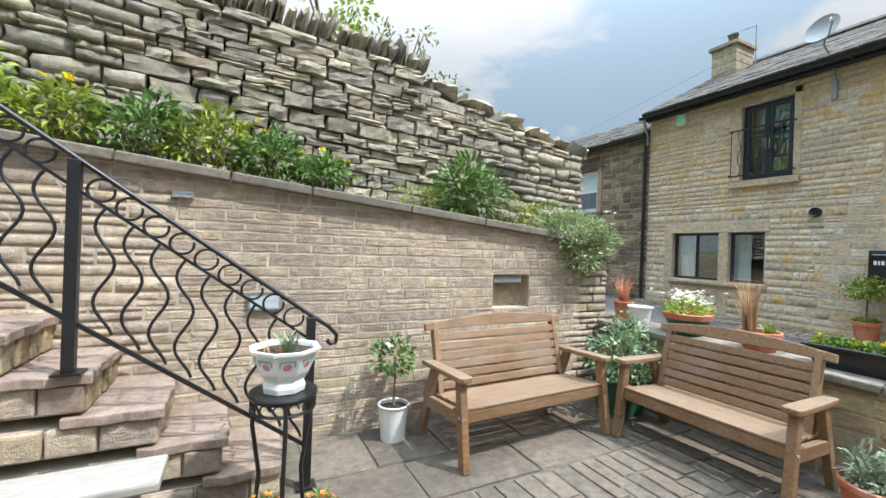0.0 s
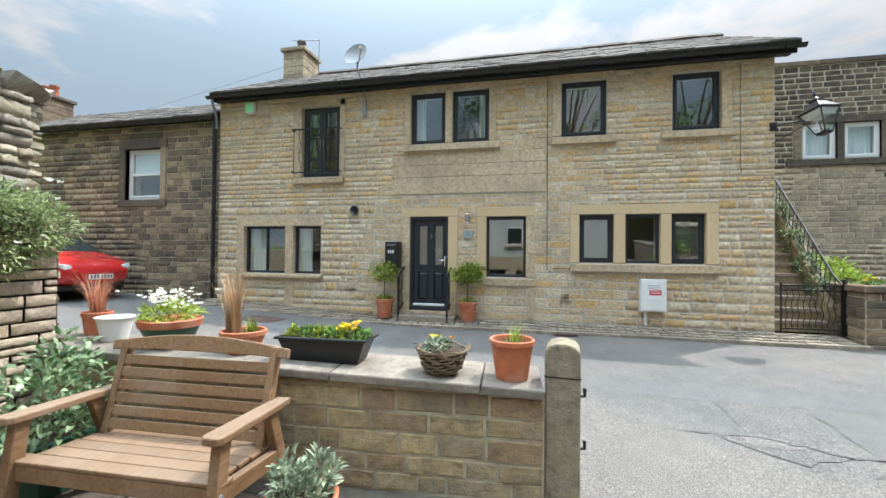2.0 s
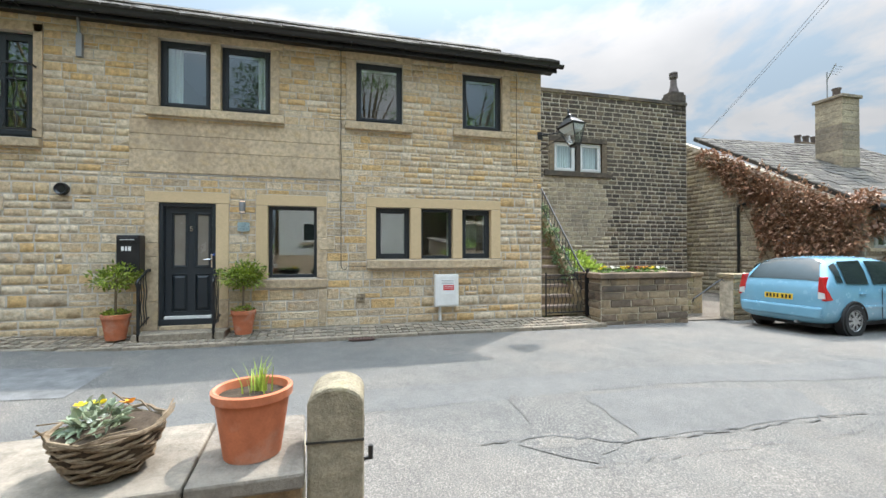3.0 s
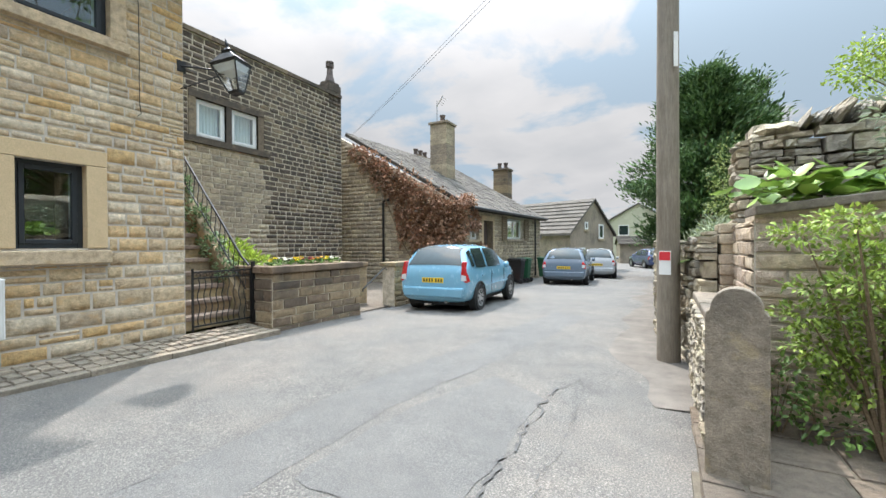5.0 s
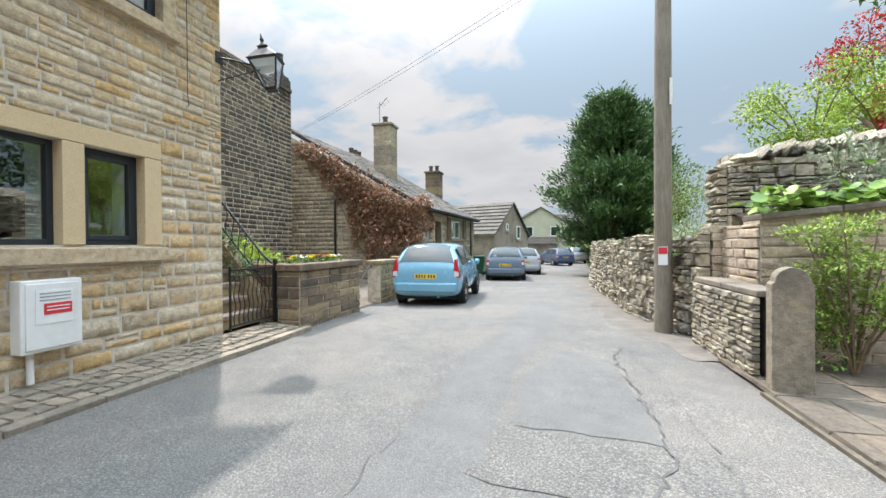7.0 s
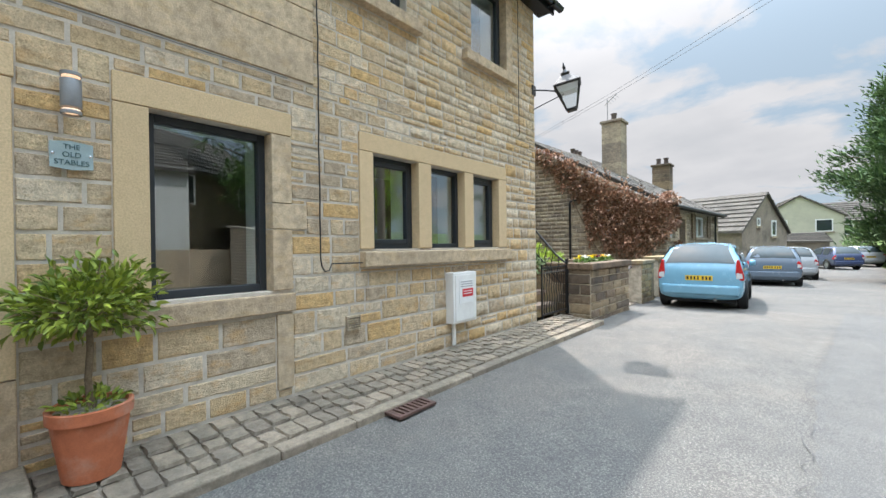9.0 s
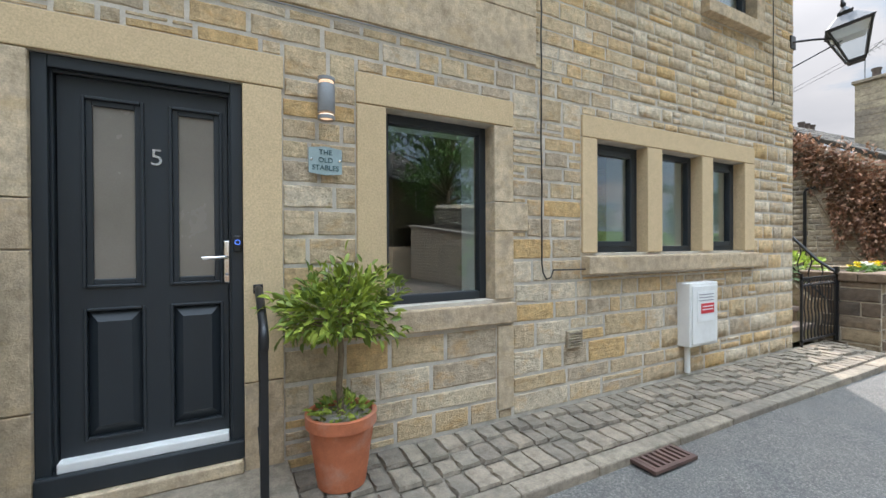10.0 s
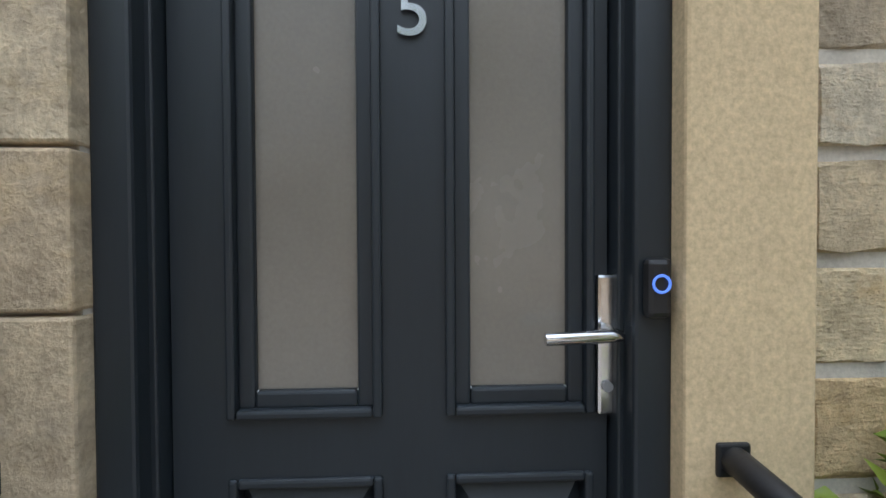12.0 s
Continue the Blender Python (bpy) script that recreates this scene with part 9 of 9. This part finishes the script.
leaf_conifer = leaf_mat("leaf_conifer", (0.045, 0.095, 0.04), (0.125, 0.2, 0.08), 0.6, 0.1)
leaf_hedge = leaf_mat("leaf_hedge", (0.12, 0.17, 0.05), (0.27, 0.33, 0.12))
conifer(2.35, -24.0, 0.3, 3.2, 9.4, 60000, leaf_conifer, 301, "tall broad dark green conifer by the road")
conifer(0.6, -25.5, 0.6, 2.4, 9.0, 14000, leaf_conifer, 302, "dark green conifer behind another conifer")
shrub(2.75, -9.6, 1.3, [((0, 0, 0.7), (0.75, 0.8, 0.75)), ((0.3, 0.3, 1.2), (0.5, 0.5, 0.55)), ((-0.6, 0, 0.9), (0.6, 0.6, 0.7))], 3800, 0.06, 0.025, leaf_hedge, 303, "rounded olive-green bush behind the wall")
shrub(3.55, -7.3, 1.25, [((0, 0, 0.2), (0.25, 0.35, 0.2)), ((0.25, 0.1, -0.05), (0.2, 0.25, 0.25)), ((-0.1, -0.7, 0.2), (0.3, 0.4, 0.25))], 800, 0.09, 0.016, leaf_grey, 304, "trailing grey-green plant over the wall top")
shrub(3.45, -8.6, 1.3, [((0, 0, 0.15), (0.3, 0.6, 0.2)), ((0, -1.5, 0.1), (0.3, 0.6, 0.18))], 700, 0.07, 0.02, leaf_hedge, 305, "rough herbs along the wall top")
broadleaf(0.2, -10.5, 1.6, 3.5, 1.3, 5200, leaf_lime, 311, "light green young tree in the garden", 0.1, 0.2)
broadleaf(-1.5, -11.0, 1.8, 3.6, 1.4, 6500, leaf_lime, 312, "yellow-green rounded tree in the garden", 0.1, 0.2)
broadleaf(-2.6, -13.0, 1.8, 5.1, 1.5, 5200, leaf_red, 313, "dark red maple in the garden", 0.11, 0.25)
broadleaf(1.2, -17.0, 1.5, 3.0, 1.1, 2200, leaf_dark, 314, "dark shrubby tree behind the wall", 0.09, 0.15)
broadleaf(1.4, 8.3, 2.6, 4.2, 1.3, 1500, leaf_lime, 315, "spring-green tree above the garden wall", 0.12, 0.4, 16)
broadleaf(3.2, 8.6, 2.6, 3.9, 1.2, 420, leaf_hedge, 316, "thin young tree with sparse leaves above the wall", 0.12, 0.35, 14)
for k, (x, y, h, r) in enumerate(((-15.0, -2.5, 15.5, 3.8), (-15.0, 4.0, 15.5, 3.8), (-7.0, -9.0, 11.5, 3.2), (-7.5, -14.0, 12.0, 3.4), (-5.0, 13.0, 12.5, 3.6), (-8.0, 20.0, 13.0, 3.8))):
    broadleaf(x, y, 1.2, h, r, 6500, leaf_dark if k % 2 else leaf_mid, 321 + k, "tall leafy garden tree", 0.24, 0.2, 46)
g, rng = None, np.random.default_rng(331)
for k, (x, y, w, h) in enumerate(((0.5, -34, 2.2, 2.6), (-0.5, -40, 2.5, 3.4), (1.2, -47, 2.4, 3.0), (12.5, -44, 2.5, 3.0), (-2.5, -52, 3, 4))):
    shrub(x, y, 0.0, [((0, 0, h * 0.5), (w, w, h * 0.55)), ((w * 0.5, 0.6, h * 0.4), (w * 0.6, w * 0.7, h * 0.45))], 2200, 0.22, 0.11, leaf_hedge if k % 2 else leaf_mid, 332 + k, "leafy roadside hedge in the distance", "hedge")
lb2 = thing("litter_bin", pose(3.6, -21.5, road_z(0, -21) - 0.1), "small grey roadside bollard", "bollard")
part("post", Geo().tube([(0, 0, 0), (0, 0, 0.8)], 0.06, 10), steel_grey, lb2, smooth=40)
part("cap", Geo().lathe([(0.07, 0.8), (0.07, 0.84), (0, 0.88)], 10), white_paint, lb2, smooth=40)

# ---- road repairs and cracks ----
seal_mat = tar_mat("seal_tar", [(0.36, (0.134, 0.133, 0.13)), (0.6, (0.15, 0.146, 0.14))], 110, 0.65)
worn_mat = tar_mat("worn_tar", [(0.36, (0.165, 0.155, 0.142)), (0.6, (0.19, 0.175, 0.158))], 70, 0.9)
grit_mat = tar_mat("grit_tar", [(0.36, (0.127, 0.123, 0.117)), (0.6, (0.15, 0.142, 0.132))], 60, 0.95)


def ragged(pts, seed, by=0.05, step=0.14):
    """An outline with broken edges."""
    r, out = random.Random(seed), []
    for (x0, y0), (x1, y1) in zip(pts, pts[1:] + pts[:1]):
        n = max(1, int(math.hypot(x1 - x0, y1 - y0) / step))
        for k in range(n):
            out.append((x0 + (x1 - x0) * k / n + r.uniform(-by, by), y0 + (y1 - y0) * k / n + r.uniform(-by, by)))
    return out


road_patch("road_patch", ragged([(6.85, 2.0), (6.88, -1.1), (6.84, -3.5), (6.47, -7.4), (6.2, -10.0), (5.5, -9.8), (5.75, -7.0), (6.2, -4.0), (6.25, 2.0)], 351, 0.03), seal_mat, "smooth grey repair strip along the road", 0.003)
road_patch("road_patch", ragged([(6.3, -2.07), (6.18, -2.75), (5.06, -2.58), (4.86, -2.1), (5.2, -1.75), (5.6, -2.0)], 352, 0.05), grit_mat, "gritty worn trench in the asphalt", 0.006)
road_patch("road_patch", blob(5.2, -2.05, 0.13, 0.2, 3, n=40, rough=0.7), worn_mat, "pale shallow pothole in the asphalt", 0.0085)
road_patch("road_patch", ragged([(6.1, -2.8), (6.05, -4.0), (5.72, -5.2), (5.1, -4.8), (5.08, -2.7)], 353, 0.03), seal_mat, "smooth square repair in the asphalt", 0.0045)
road_patch("road_patch", [(8.6, 2.5), (7.4, 2.4), (7.3, 5.0), (8.5, 5.2)], patch_mat, "dark trench repair in the asphalt", 0.004)
crack([(5.36, -1.3), (5.3, -2.0), (5.06, -2.58), (5.06, -3.23), (5.05, -4.15), (5.09, -4.78), (4.92, -5.6)], 0.02, 343)
crack([(4.83, -2.06), (4.79, -3.08), (4.78, -4.31), (4.9, -5.6)], 0.007, 342)
crack([(6.94, -0.4), (6.94, -1.12), (6.86, -3.5), (6.47, -7.4)], 0.006, 341)
crack([(4.9, -5.6), (5.9, -5.5), (6.2, -5.6)], 0.009, 344)
